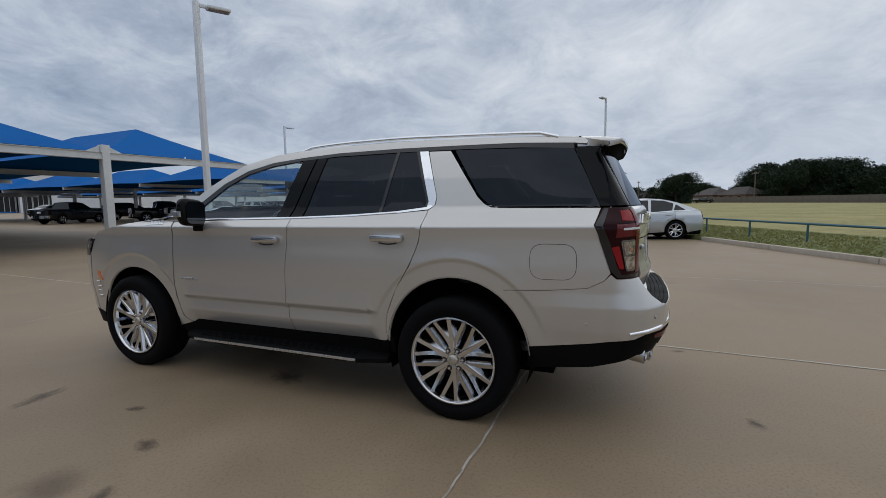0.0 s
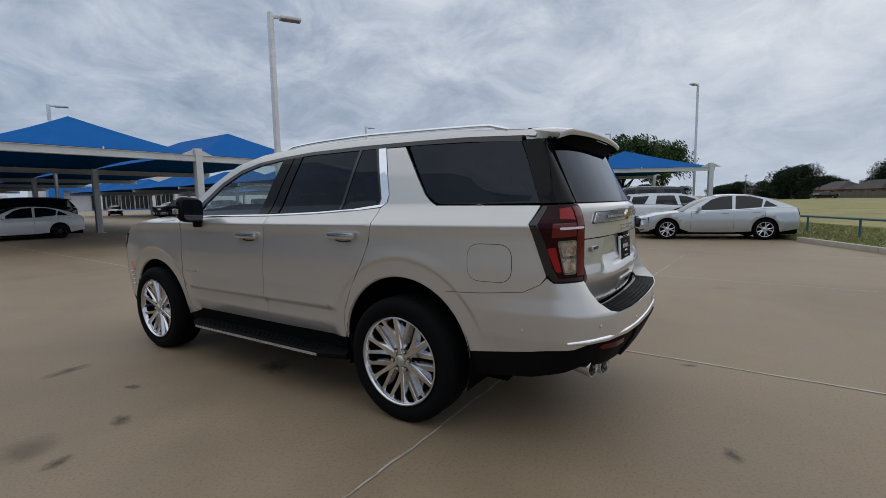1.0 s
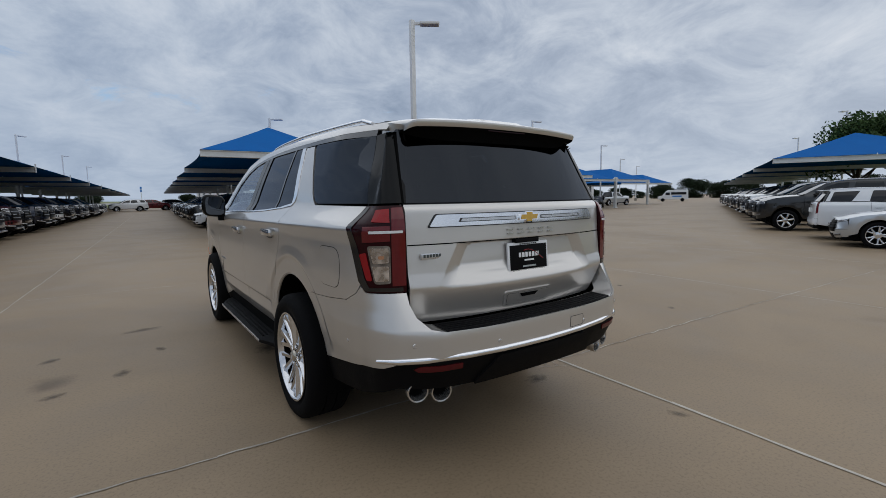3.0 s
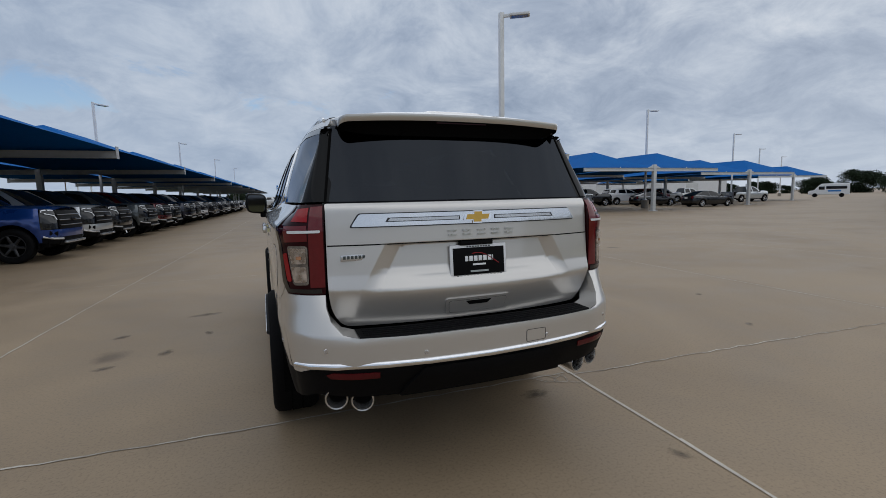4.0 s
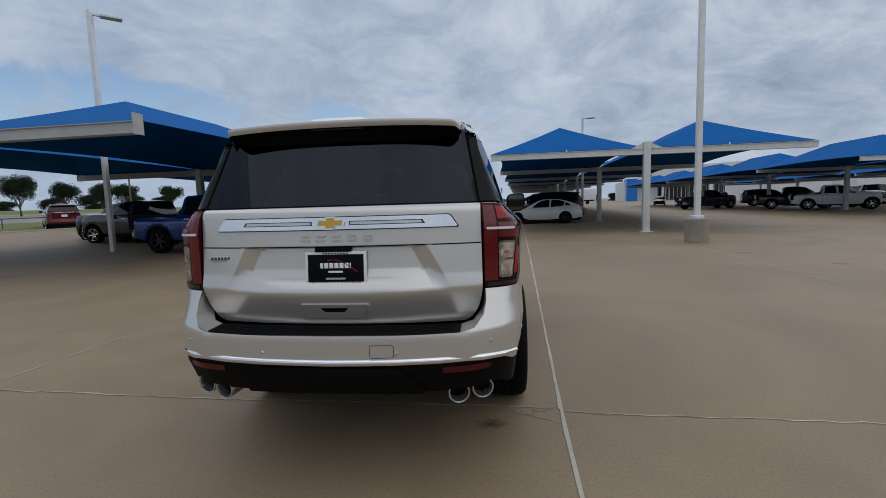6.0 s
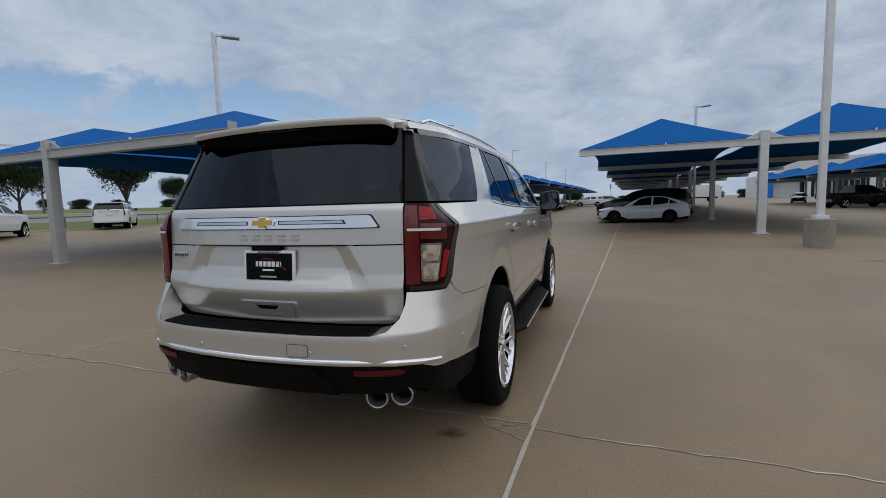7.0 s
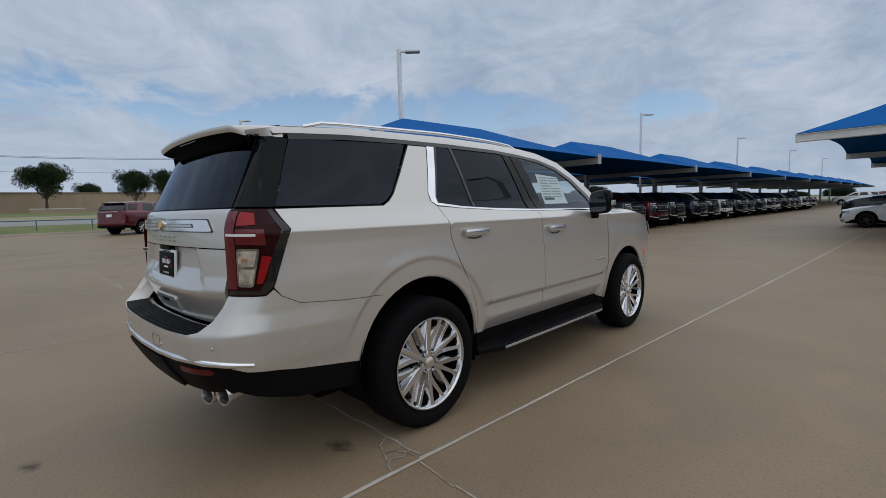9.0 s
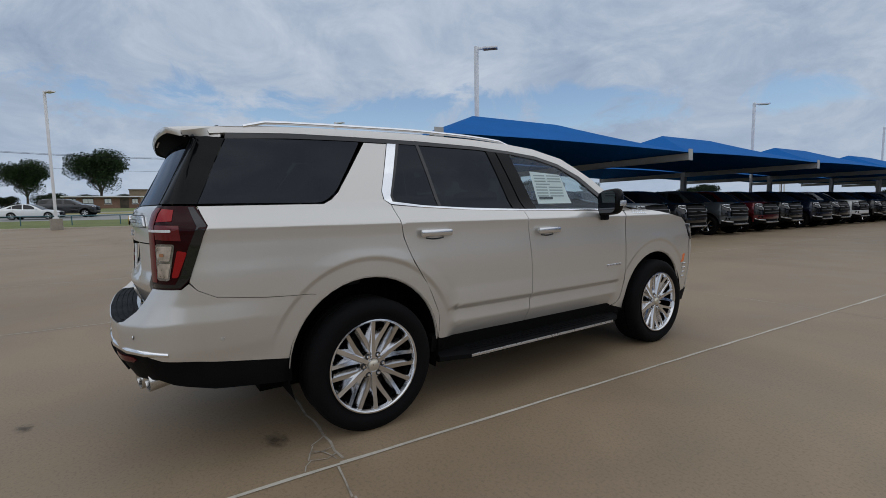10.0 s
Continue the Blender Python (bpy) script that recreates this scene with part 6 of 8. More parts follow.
CHASSIS = {
    "pickup": dict(
        wb=3.745, width=1.01, nose=4.66, tail=-1.18, tyre=(0.42, 0.272, 0.285, "six"), arch=(0.49, 0.45),
        side=[(0.2, 0.10), (0.40, 0.06), (0.55, 0.02), (0.8, 0.0), (1.05, 0.0), (1.15, 0.02), (1.22, 0.05), (1.32, 0.10), (1.55, 0.18), (1.80, 0.27), (1.95, 0.33)],
        rear=[(0.2, 0.1), (0.5, 0.0), (1.3, 0.03), (2.0, 0.2)], front=[(0.2, 0.16), (0.45, 0.03), (0.7, 0.0), (1.0, 0.02), (1.2, 0.10), (2.0, 0.6)],
        low=0.42, belt=[(-1.18, 1.30), (0.78, 1.30), (0.80, 1.27), (2.85, 1.265), (3.3, 1.35), (4.3, 1.32), (4.55, 1.24)],
        cab=[(0.82, 1.28), (0.90, 1.82), (1.00, 1.895), (1.5, 1.92), (2.0, 1.905), (2.35, 1.84), (2.62, 1.66), (3.15, 1.27)],
        windows=[[(0.96, 1.30), (1.02, 1.80), (1.62, 1.83), (1.72, 1.29)], [(1.86, 1.29), (1.78, 1.83), (2.06, 1.81), (2.34, 1.72), (2.60, 1.50), (2.72, 1.28)]],
        roof=(0.98, 2.30), screen=(2.30, 3.12), back=(0.78, 1.28, 0.98, 1.88), hood=(3.02, 4.46, 1.36, 1.24), doors=(0.86, 1.80, 2.95), bed=(-1.14, 0.74), handles=((1.12, 1.13), (2.05, 1.12)), mirror=(2.70, 1.25)),
    "wagon": dict(
        wb=3.07, width=0.99, nose=4.06, tail=-1.22, tyre=(0.40, 0.27, 0.275, "six"), arch=(0.475, 0.43),
        side=[(0.2, 0.10), (0.40, 0.05), (0.55, 0.01), (0.8, 0.0), (1.1, 0.0), (1.24, 0.015), (1.32, 0.05), (1.40, 0.10), (1.6, 0.165), (1.80, 0.24), (1.95, 0.32)],
        rear=[(0.2, 0.12), (0.45, 0.03), (0.65, -0.03), (0.85, 0.0), (1.30, 0.02), (1.42, 0.06), (1.80, 0.30), (2.0, 0.4)], front=[(0.2, 0.16), (0.45, 0.03), (0.7, 0.0), (1.0, 0.02), (1.2, 0.12), (2.0, 0.8)],
        low=0.45, belt=[(-1.2, 1.40), (0.3, 1.40), (1.3, 1.345), (2.4, 1.33), (3.1, 1.29), (3.6, 1.21), (3.8, 1.10)],
        cab=[(-1.02, 1.41), (-0.86, 1.78), (-0.78, 1.84), (0.0, 1.88), (1.0, 1.88), (1.5, 1.845), (1.92, 1.76), (2.55, 1.36)],
        windows=[[(-0.80, 1.43), (-0.68, 1.76), (0.02, 1.79), (-0.20, 1.43)], [(0.26, 1.43), (0.36, 1.80), (1.08, 1.80), (1.20, 1.37)], [(1.34, 1.37), (1.26, 1.79), (1.6, 1.75), (1.9, 1.64), (2.30, 1.36)]],
        roof=(-0.80, 1.78), screen=(1.78, 2.60), back=(-1.08, 1.42, -0.82, 1.82), hood=(2.52, 3.80, 1.36, 1.10), doors=(0.30, 1.32, 2.53), bed=None, handles=((0.50, 1.20), (1.52, 1.18)), mirror=(2.20, 1.35)),
    "sedan": dict(
        wb=2.83, width=0.905, nose=3.76, tail=-1.06, tyre=(0.335, 0.235, 0.225, "five"), arch=(0.375, 0.35),
        side=[(0.15, 0.10), (0.30, 0.04), (0.45, 0.01), (0.6, 0.0), (0.78, 0.012), (0.90, 0.03), (0.98, 0.08), (1.15, 0.17), (1.38, 0.30), (1.5, 0.36)],
        rear=[(0.15, 0.12), (0.35, 0.02), (0.6, 0.0), (0.85, 0.03), (1.05, 0.10), (1.5, 0.4)], front=[(0.15, 0.14), (0.3, 0.02), (0.5, 0.0), (0.75, 0.12), (1.0, 0.5)],
        low=0.24, belt=[(-1.06, 0.985), (-0.85, 1.03), (-0.2, 1.01), (0.6, 0.965), (2.0, 0.925), (2.6, 0.90), (3.2, 0.82), (3.6, 0.70)],
        cab=[(-0.86, 1.04), (-0.45, 1.20), (-0.10, 1.33), (0.3, 1.425), (0.8, 1.455), (1.2, 1.44), (1.55, 1.36), (1.9, 1.19), (2.36, 0.93)],
        windows=[[(-0.36, 1.06), (-0.05, 1.26), (0.05, 1.05)], [(0.10, 1.045), (0.02, 1.29), (0.35, 1.39), (0.78, 1.41), (0.84, 0.985)], [(0.93, 0.985), (0.88, 1.41), (1.2, 1.395), (1.5, 1.30), (1.98, 0.96)]],
        roof=(0.20, 1.35), screen=(1.35, 2.40), back=(-0.84, 1.05, 0.20, 1.40), hood=(2.28, 3.60, 0.95, 0.68), doors=(0.02, 0.89, 2.12), bed=None, handles=((0.26, 0.88), (1.13, 0.86)), mirror=(1.92, 0.97)),
}


def vehicle(kind, body, label, category, rims=None):
    """Build one parked vehicle at the origin, nose towards +y, rear axle at y 0."""
    c = CHASSIS[kind]
    W, nose, tail, wb = c["width"], c["nose"], c["tail"], c["wb"]
    ra, za = c["arch"]
    r = c["tyre"][0]
    car = thing({"pickup": "pickup_truck", "wagon": "sport_utility_vehicle", "sedan": "sedan_car"}[kind], label, category)
    mat = PAINTS[body]
    plan = [(0, nose), (W * 0.5, nose - 0.03), (W * 0.78, nose - 0.13), (W * 0.92, nose - 0.32), (W * 0.985, nose - 0.62), (W, nose - 1.0), (W, wb * 0.7), (W, wb * 0.4), (W, 0.4), (W * 0.995, -0.3), (W * 0.98, tail + 0.42), (W * 0.93, tail + 0.20), (W * 0.80, tail + 0.06), (W * 0.5, tail + 0.015), (0, tail)]
    sk = Skin(plan, c["side"], c["rear"], c["front"], ((0, za, ra), (wb, za, ra)), flare=0.02)
    fn = sk.at

    def side(pts):
        return [(sk.uy(y), z) for y, z in pts]

    def belt(y):
        return lerp(y, c["belt"])
    d1, d2, d3 = c["doors"]
    low = c["low"]
    lowf = lambda y: low
    arch_r, arch_f = arc(0, za, ra, 178, 2, 14), arc(wb, za, ra, 178, 2, 14)
    st = 0.10
    bedy = (tail + 0.12)

    def top(y0, y1, n=6):
        return [(y, belt(y)) for y in spaced(y0, y1, n)]

    def flank(name, pts, gap=0.004, m=mat, depth=0.03, off=0.0, lab=""):
        f = off_skin(fn, off) if off else fn
        for s in (1, -1):
            link(name, sheet(f, side(shrink(pts, gap)) if gap else side(pts), m, depth, st, s), car, None, lab)
    # rear quarter or bed side, doors, fender
    if d1 < ra:
        cut = math.degrees(math.acos(d1 / ra))
        q_foot, d_foot = arc(0, za, ra, cut, 178, 12), [p for p in arc(0, za, ra, -30, cut, 14) if p[1] > low]
    else:
        q_foot, d_foot = [(d1, low)] + arc(0, za, ra, 2, 178, 14), [(d1, low)]
    flank("rear_quarter", [(bedy, low + 0.12), (bedy, belt(bedy))] + top(bedy + 0.1, d1, 6) + [p for p in q_foot if p[1] >= low] + [(-ra - 0.04, low + 0.02)])
    flank("rear_door", top(d1, d2, 4) + [(d2, low)] + d_foot)
    flank("front_door", [(d2, low)] + top(d2, d3, 4) + [(d3 + 0.02, low)])
    ny = nose - 0.36
    flank("front_fender", [(d3 + 0.02, low)] + top(d3, ny, 6) + [(ny + 0.02, low + 0.05)] + [p for p in arc(wb, za, ra, 2, 178, 14) if p[1] > low])
    # inner dark shell and wells, their shade put into the colour
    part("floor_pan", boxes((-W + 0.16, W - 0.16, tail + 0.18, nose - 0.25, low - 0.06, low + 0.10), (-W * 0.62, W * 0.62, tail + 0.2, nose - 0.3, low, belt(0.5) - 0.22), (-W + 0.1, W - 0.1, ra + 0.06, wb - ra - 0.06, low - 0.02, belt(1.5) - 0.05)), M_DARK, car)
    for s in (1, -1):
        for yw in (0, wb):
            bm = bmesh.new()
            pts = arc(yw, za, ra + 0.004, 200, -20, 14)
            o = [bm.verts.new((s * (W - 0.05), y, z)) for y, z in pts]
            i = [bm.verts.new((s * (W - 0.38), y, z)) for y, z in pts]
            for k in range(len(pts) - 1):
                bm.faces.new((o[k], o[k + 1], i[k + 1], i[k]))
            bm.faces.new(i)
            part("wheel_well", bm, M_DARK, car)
            add_wheel(car, s * (W - 0.135), yw, r, s, c["tyre"], 20 * s, rims)
    # cab sides and glass
    cab = c["cab"]
    cab_low = [(y, belt(y) - 0.005) for y in spaced(cab[-1][0], cab[0][0], 8)]
    cab_side = [p for p in cab] + cab_low
    flank("cab_side", cab_side, 0.0, mat, 0.03, -0.004)
    for k, wpts in enumerate(c["windows"]):
        flank("side_window", fillet(wpts, 0.03, 2), 0.0, M_WINDARK, 0.01, 0.003)

    def cab_z(y):
        return lerp(y, cab)

    def cab_x(y, z):
        return sk.at(sk.uy(max(y, tail + 0.5)), z).x
    y0, y1 = c["roof"]
    part("roof_panel", grid_mesh(lambda a, y: Vector((cab_x(y, cab_z(y) - 0.01) * a, y, cab_z(y) - 0.01 + 0.035 * (1 - abs(a) ** 2.5))), spaced(-1, 1, 11), spaced(y0, y1, 8), mat), mat, car, smooth=1.0)
    y0, y1 = c["screen"]
    part("windscreen", grid_mesh(lambda a, y: Vector(((cab_x(y, cab_z(y) - 0.01) - 0.02) * a, y + 0.12 * (1 - a * a) * (y - y0) / (y1 - y0), cab_z(y) - 0.012 + 0.03 * (1 - a * a))), spaced(-1, 1, 11), spaced(y0, y1 + 0.02, 6), M_WINDARK), M_WINDARK, car, smooth=1.0)
    ya, zb, yb, zt = c["back"]
    part("rear_window", grid_mesh(lambda a, k: Vector((a * (cab_x(ya + (yb - ya) * k, zb + (zt - zb) * k) - 0.015), ya + (yb - ya) * k - 0.05 * (1 - a * a) * (1 - k), zb + (zt - zb) * k + 0.02 * (1 - a * a) * k)), spaced(-1, 1, 11), spaced(0, 1, 4), M_WINDARK), M_WINDARK, car, smooth=1.0)
    # hood
    h0, h1, zh0, zh1 = c["hood"]

    def hood(a, y):
        k = (y - h0) / (h1 - h0)
        zb = min(belt(min(y, ny)), zh0)
        e = sk.at(sk.uy(min(y, ny)), zb - 0.01).x - max(0, y - ny) * 0.75
        q = abs(a)
        return Vector((e * a, y + 0.10 * (1 - q * q) * k, zb + 0.05 * (1 - q ** 3) + 0.015 * sm((0.65 - q) / 0.15) - 0.05 * sm((k - 0.8) / 0.2) - 0.008))
    part("hood", grid_mesh(hood, spaced(-1, 1, 15), spaced(h0, h1, 9), mat), mat, car, smooth=0.9)
    # nose
    F = full_end(fn, sk, False)
    um = float(sk.u.max())

    def nz(x):
        return um - sk.ux(x, False)
    top_n = belt(ny) - 0.02
    wn = um - sk.uy(ny)

    def nose_sheet(name, pts, m, off=0.0, depth=0.02, lab="", parent=car):
        f = full_end(off_skin(fn, off), sk, False) if off else F
        return link(name, sheet(f, pts, m, depth, 0.09), parent, None, lab)
    zl, zm = low - 0.02, low + (top_n - low) * 0.42
    if kind == "pickup":
        nose_sheet("front_bumper", [(-wn, zl + 0.20), (wn, zl + 0.20), (wn, zm), (-wn, zm)], mat, 0.012)
        nose_sheet("bumper_foot", [(-wn, zl + 0.05), (-nz(W * 0.6), zl), (nz(W * 0.6), zl), (wn, zl + 0.05), (wn, zl + 0.195), (-wn, zl + 0.195)], M_BLACK, -0.01)
    else:
        nose_sheet("front_bumper", [(-wn, zl + 0.05), (-nz(W * 0.6), zl), (nz(W * 0.6), zl), (wn, zl + 0.05), (wn, zm), (-wn, zm)], mat)
    gx = W * (0.66 if kind == "pickup" else 0.60 if kind == "wagon" else 0.72)
    nose_sheet("grille_surround", [(-wn, zm + 0.006), (wn, zm + 0.006), (wn * 0.97, top_n), (-wn * 0.97, top_n)], M_GLOSS if kind == "pickup" else mat, -0.012)
    grille = nose_sheet("grille", [(-nz(gx), zm - 0.05), (nz(gx), zm - 0.05), (nz(gx) * 0.97, top_n - 0.05), (-nz(gx) * 0.97, top_n - 0.05)], M_BLACK, 0.006, 0.01, "black grille")
    for k in (0.25, 0.5, 0.75):
        z = zm + (top_n - zm) * k - 0.03
        part("grille_bar", strip(full_end(off_skin(fn, 0.008), sk, False), [(nz(gx) * 0.95 * q, z) for q in (1.0, 0.75, 0.5, 0.25, 0.0, -0.25, -0.5, -0.75, -1.0)], 0.035, 0.014, M_CHROME), M_GLOSS if kind == "pickup" else M_BLACK, grille)
    part("front_badge", boxes((-0.10, 0.10, nose - 0.03, nose + 0.02, (zm + top_n) / 2 - 0.045, (zm + top_n) / 2 + 0.02), bev=0.01), M_GLOSS if kind == "pickup" else M_SATIN, grille)
    for s in (1, -1):
        lz0, lz1 = top_n - (0.15 if kind != "sedan" else 0.10), top_n - 0.03
        head = link("headlamp", sheet(off_skin(fn, 0.010), [(um - nz(gx) * 1.02, lz0), (um - nz(gx) * 1.02, lz1), (um - wn * 0.98, lz1 + 0.01), (um - wn * 0.96, lz0 + 0.045)], M_GLOSS if kind == "pickup" else M_HEAD, 0.02, 0.08, s), car, None, "dark headlamp with a bright strip" if kind == "pickup" else "clear headlamp")
        part("lamp_strip", strip(off_skin(fn, 0.014), [(um - nz(gx) * 1.04, lz1 - 0.012), (um - nz(gx) * 1.16, lz1 - 0.008), (um - wn * 0.90, lz1 - 0.004), (um - wn * 0.955, lz1 - 0.02), (um - wn * 0.95, lz0 + 0.06)], 0.026, 0.006, M_LED, s), M_LED, head)
        if kind == "pickup":
            part("daylight_strip", strip(off_skin(fn, 0.016), [(um - nz(gx) * 1.05, lz0 - 0.12), (um - nz(gx) * 1.10, lz0 - 0.02), (um - wn * 0.90, lz0 + 0.035)], 0.024, 0.006, M_LED, s), M_LED, car)
        part("fog_lamp", strip(off_skin(fn, 0.004), [(um - nz(W * 0.72), zm - 0.14), (um - nz(W * 0.86), zm - 0.12)], 0.05, 0.01, M_HEAD, s), M_HEAD, car)
        my, mz = c["mirror"]
        bm = bmesh.new()
        box(bm, 0.0, 0.20, -0.05, 0.06, 0.0, 0.17 if kind != "sedan" else 0.13, 0.035)
        mir = part("door_mirror", bm, mat if kind == "sedan" else M_GLOSS, car, m=Matrix.Translation((s * (cab_x(my, mz) + 0.05), my, mz - 0.02)) @ Matrix.Diagonal((s, 1, 1, 1)))
        part("mirror_arm", boxes((-0.09, 0.05, -0.02, 0.03, 0.0, 0.04), bev=0.01), M_GLOSS, mir)
        for hy, hz in c["handles"]:
            p = sk.at(sk.uy(hy), hz)
            part("door_handle", boxes((p.x * s - 0.02, p.x * s + 0.02, hy - 0.10, hy + 0.10, hz - 0.016, hz + 0.016), bev=0.008), M_CHROME if kind == "pickup" else mat, car)
        ys = c["roof"]
        part("belt_trim", strip(off_skin(fn, 0.002), side([(y, belt(y) + 0.012) for y in spaced(cab[0][0] + 0.1, cab[-1][0] - 0.25, 8)]), 0.02, 0.006, M_CHROME, s), M_CHROME if kind == "sedan" else M_BLACK, car)
    nose_sheet("air_dam", [(-nz(W * 0.66), zl - 0.01), (nz(W * 0.66), zl - 0.01), (nz(W * 0.60), zl + 0.13), (-nz(W * 0.60), zl + 0.13)], M_BLACK, 0.004, 0.01)
    if kind == "pickup":
        for s in (1, -1):
            part("bumper_end", strip(off_skin(fn, 0.012), [(um - nz(W * 0.55), zm - 0.24), (um - nz(W * 0.80), zm - 0.22), (um - wn * 0.96, zm - 0.17)], 0.045, 0.012, M_SATIN, s), M_SATIN, car)
            part("corner_intake", strip(off_skin(fn, 0.014), [(um - nz(W * 0.72), zm - 0.10), (um - nz(W * 0.86), zm - 0.08)], 0.11, 0.006, M_BLACK, s), M_BLACK, car)
            part("running_board", boxes((s * (W - 0.10) - 0.09, s * (W - 0.10) + 0.09, d1 + 0.05, d3 - 0.05, low - 0.10, low - 0.05), bev=0.015), M_BLACK, car)
        part("nose_bar", boxes((-W * 0.52, W * 0.52, nose - 0.06, nose + 0.03, zl + 0.03, zl + 0.09), bev=0.02), M_SATIN, car)
    # tail
    R = full_end(fn, sk, True)
    u0 = float(sk.u.min())

    def rz(x):
        return sk.ux(x) - u0
    wt = sk.uy(bedy) - u0
    tb = belt(bedy) - 0.005 if kind != "sedan" else belt(bedy)
    zb0 = low + 0.10
    zbm = zb0 + (0.24 if kind != "sedan" else 0.30)

    def tail_sheet(name, pts, m, off=0.0, depth=0.02, lab=""):
        return link(name, sheet(full_end(off_skin(fn, off), sk) if off else R, pts, m, depth, 0.09), car, None, lab)
    tail_sheet("rear_bumper", [(-wt, zb0), (wt, zb0), (wt, zbm), (-wt, zbm)], mat if kind != "pickup" else M_CHROME, 0.02 if kind != "sedan" else 0.0)
    lx = W * (0.80 if kind != "sedan" else 0.62)
    gate = tail_sheet("tailgate" if kind != "sedan" else "trunk_lid", [(-rz(lx), zbm + 0.008), (rz(lx), zbm + 0.008), (rz(lx), tb), (-rz(lx), tb)], mat)
    for s in (1, -1):
        z0 = zbm + (0.12 if kind == "pickup" else 0.18 if kind == "wagon" else 0.12)
        link("tail_lamp", sheet(off_skin(fn, 0.004), [(u0 + rz(lx) + 0.006, z0), (u0 + wt * (1.0 if kind != "sedan" else 0.98), z0 + 0.03), (u0 + wt, tb - 0.01), (u0 + rz(lx) + 0.006, tb - 0.01)], M_REDLENS, 0.02, 0.06, s), car, None, "red tail lamp")
        link("tail_corner", sheet(off_skin(fn, -0.001), [(u0 + rz(lx) + 0.006, zbm + 0.006), (u0 + wt, zbm + 0.006), (u0 + wt, z0 + 0.024), (u0 + rz(lx) + 0.006, z0 - 0.004)], mat, 0.02, 0.06, s), car)
    pz = zbm + 0.5 * (tb - zbm)
    part("plate", boxes((-0.16, 0.16, tail - 0.035, tail + 0.03, pz - 0.08, pz + 0.08), bev=0.006), M_WHITE, gate)
    part("tail_bar", boxes((-lx * 0.7, lx * 0.7, tail - 0.022, tail + 0.03, tb - 0.10, tb - 0.065), bev=0.006), M_CHROME, gate)
    part("lower_rear", boxes((-W + 0.16, W - 0.16, tail + (0.14 if kind == "sedan" else 0.02), tail + 0.40, low - 0.03, zb0 + 0.02), bev=0.03), M_BLACK, car)
    if kind == "pickup":
        b0, b1 = c["bed"]
        part("bed_floor", boxes((-W + 0.14, W - 0.14, b0, b1, 0.80, 0.84)), M_BLACK, car)
        for s in (1, -1):
            part("bed_wall", boxes((min(s * (W - 0.15), s * (W - 0.05)), max(s * (W - 0.15), s * (W - 0.05)), b0 + 0.02, b1, 0.80, 1.292), bev=0.01), M_BLACK, car)
        part("bed_front", boxes((-W + 0.10, W - 0.10, b1 - 0.02, b1 + 0.03, 0.80, 1.285)), mat, car)
        part("gate_inner", boxes((-W * 0.8, W * 0.8, tail + 0.04, tail + 0.09, 0.80, 1.285)), mat, car)
    elif kind == "sedan":
        part("trunk_top", grid_mesh(lambda a, k: Vector((a * (cab_x(tail + 0.5, 1.0) - 0.06 - 0.16 * (1 - k) ** 2), tail + 0.06 + (0.52) * k - 0.05 * (1 - a * a) * (1 - k), 0.985 + 0.075 * k + 0.02 * (1 - a * a))), spaced(-1, 1, 11), spaced(0, 1, 6), mat), mat, car, smooth=1.0)
    else:
        part("spoiler", boxes((-W * 0.66, W * 0.66, tail + 0.24, tail + 0.50, 1.795, 1.84), bev=0.02), mat, car)
        for s in (1, -1):
            part("roof_rail", tube(bmesh.new(), [(s * 0.62, y, cab_z(y) + 0.02) for y in spaced(-0.6, 1.45, 7)], 0.018, 6), M_SATIN, car)
            part("cabin_pillar", strip(off_skin(fn, 0.002), side([(-0.99, 1.42), (-0.83, 1.79)]), 0.10, 0.004, M_GLOSS, s), M_GLOSS, car)
    return car


MODELS = {}


def park(kind, body, m, label, category, group="", rims=None):
    """A vehicle of a kind at a pose; the first is built, the rest copy it in their own colour."""
    key = kind
    if key not in MODELS:
        MODELS[key] = (vehicle(kind, body, label, category), body)
        ob = MODELS[key][0]
        ob.matrix_world = m
    else:
        src, first = MODELS[key]
        ob = copy_thing(src, m)
        if body != first:
            for o in ob.children_recursive:
                if o.type == "MESH" and o.data.materials and o.data.materials[0] == PAINTS[first]:
                    o.material_slots[0].link = "OBJECT"
                    o.material_slots[0].material = PAINTS[body]
    if rims or kind == "sedan" or kind == "pickup":
        for o in ob.children_recursive:
            if o.name.split(".")[0] == "rim":
                o.material_slots[0].link = "OBJECT"
                o.material_slots[0].material = rims or M_RIM
    return tagged(ob, label, category, group)


def facing(x, y, az, kind="pickup"):
    """Pose of a vehicle whose middle stands at x, y and whose nose points to compass az (0 is +y, clockwise)."""
    c = CHASSIS[kind]
    mid = (c["nose"] + c["tail"]) / 2
    return pose(x, y, 0, 0, 0, -az) @ pose(0, -mid, 0)


def nose_at(x, y, az, kind):
    return pose(x, y, 0, 0, 0, -az) @ pose(0, -CHASSIS[kind]["nose"], 0)


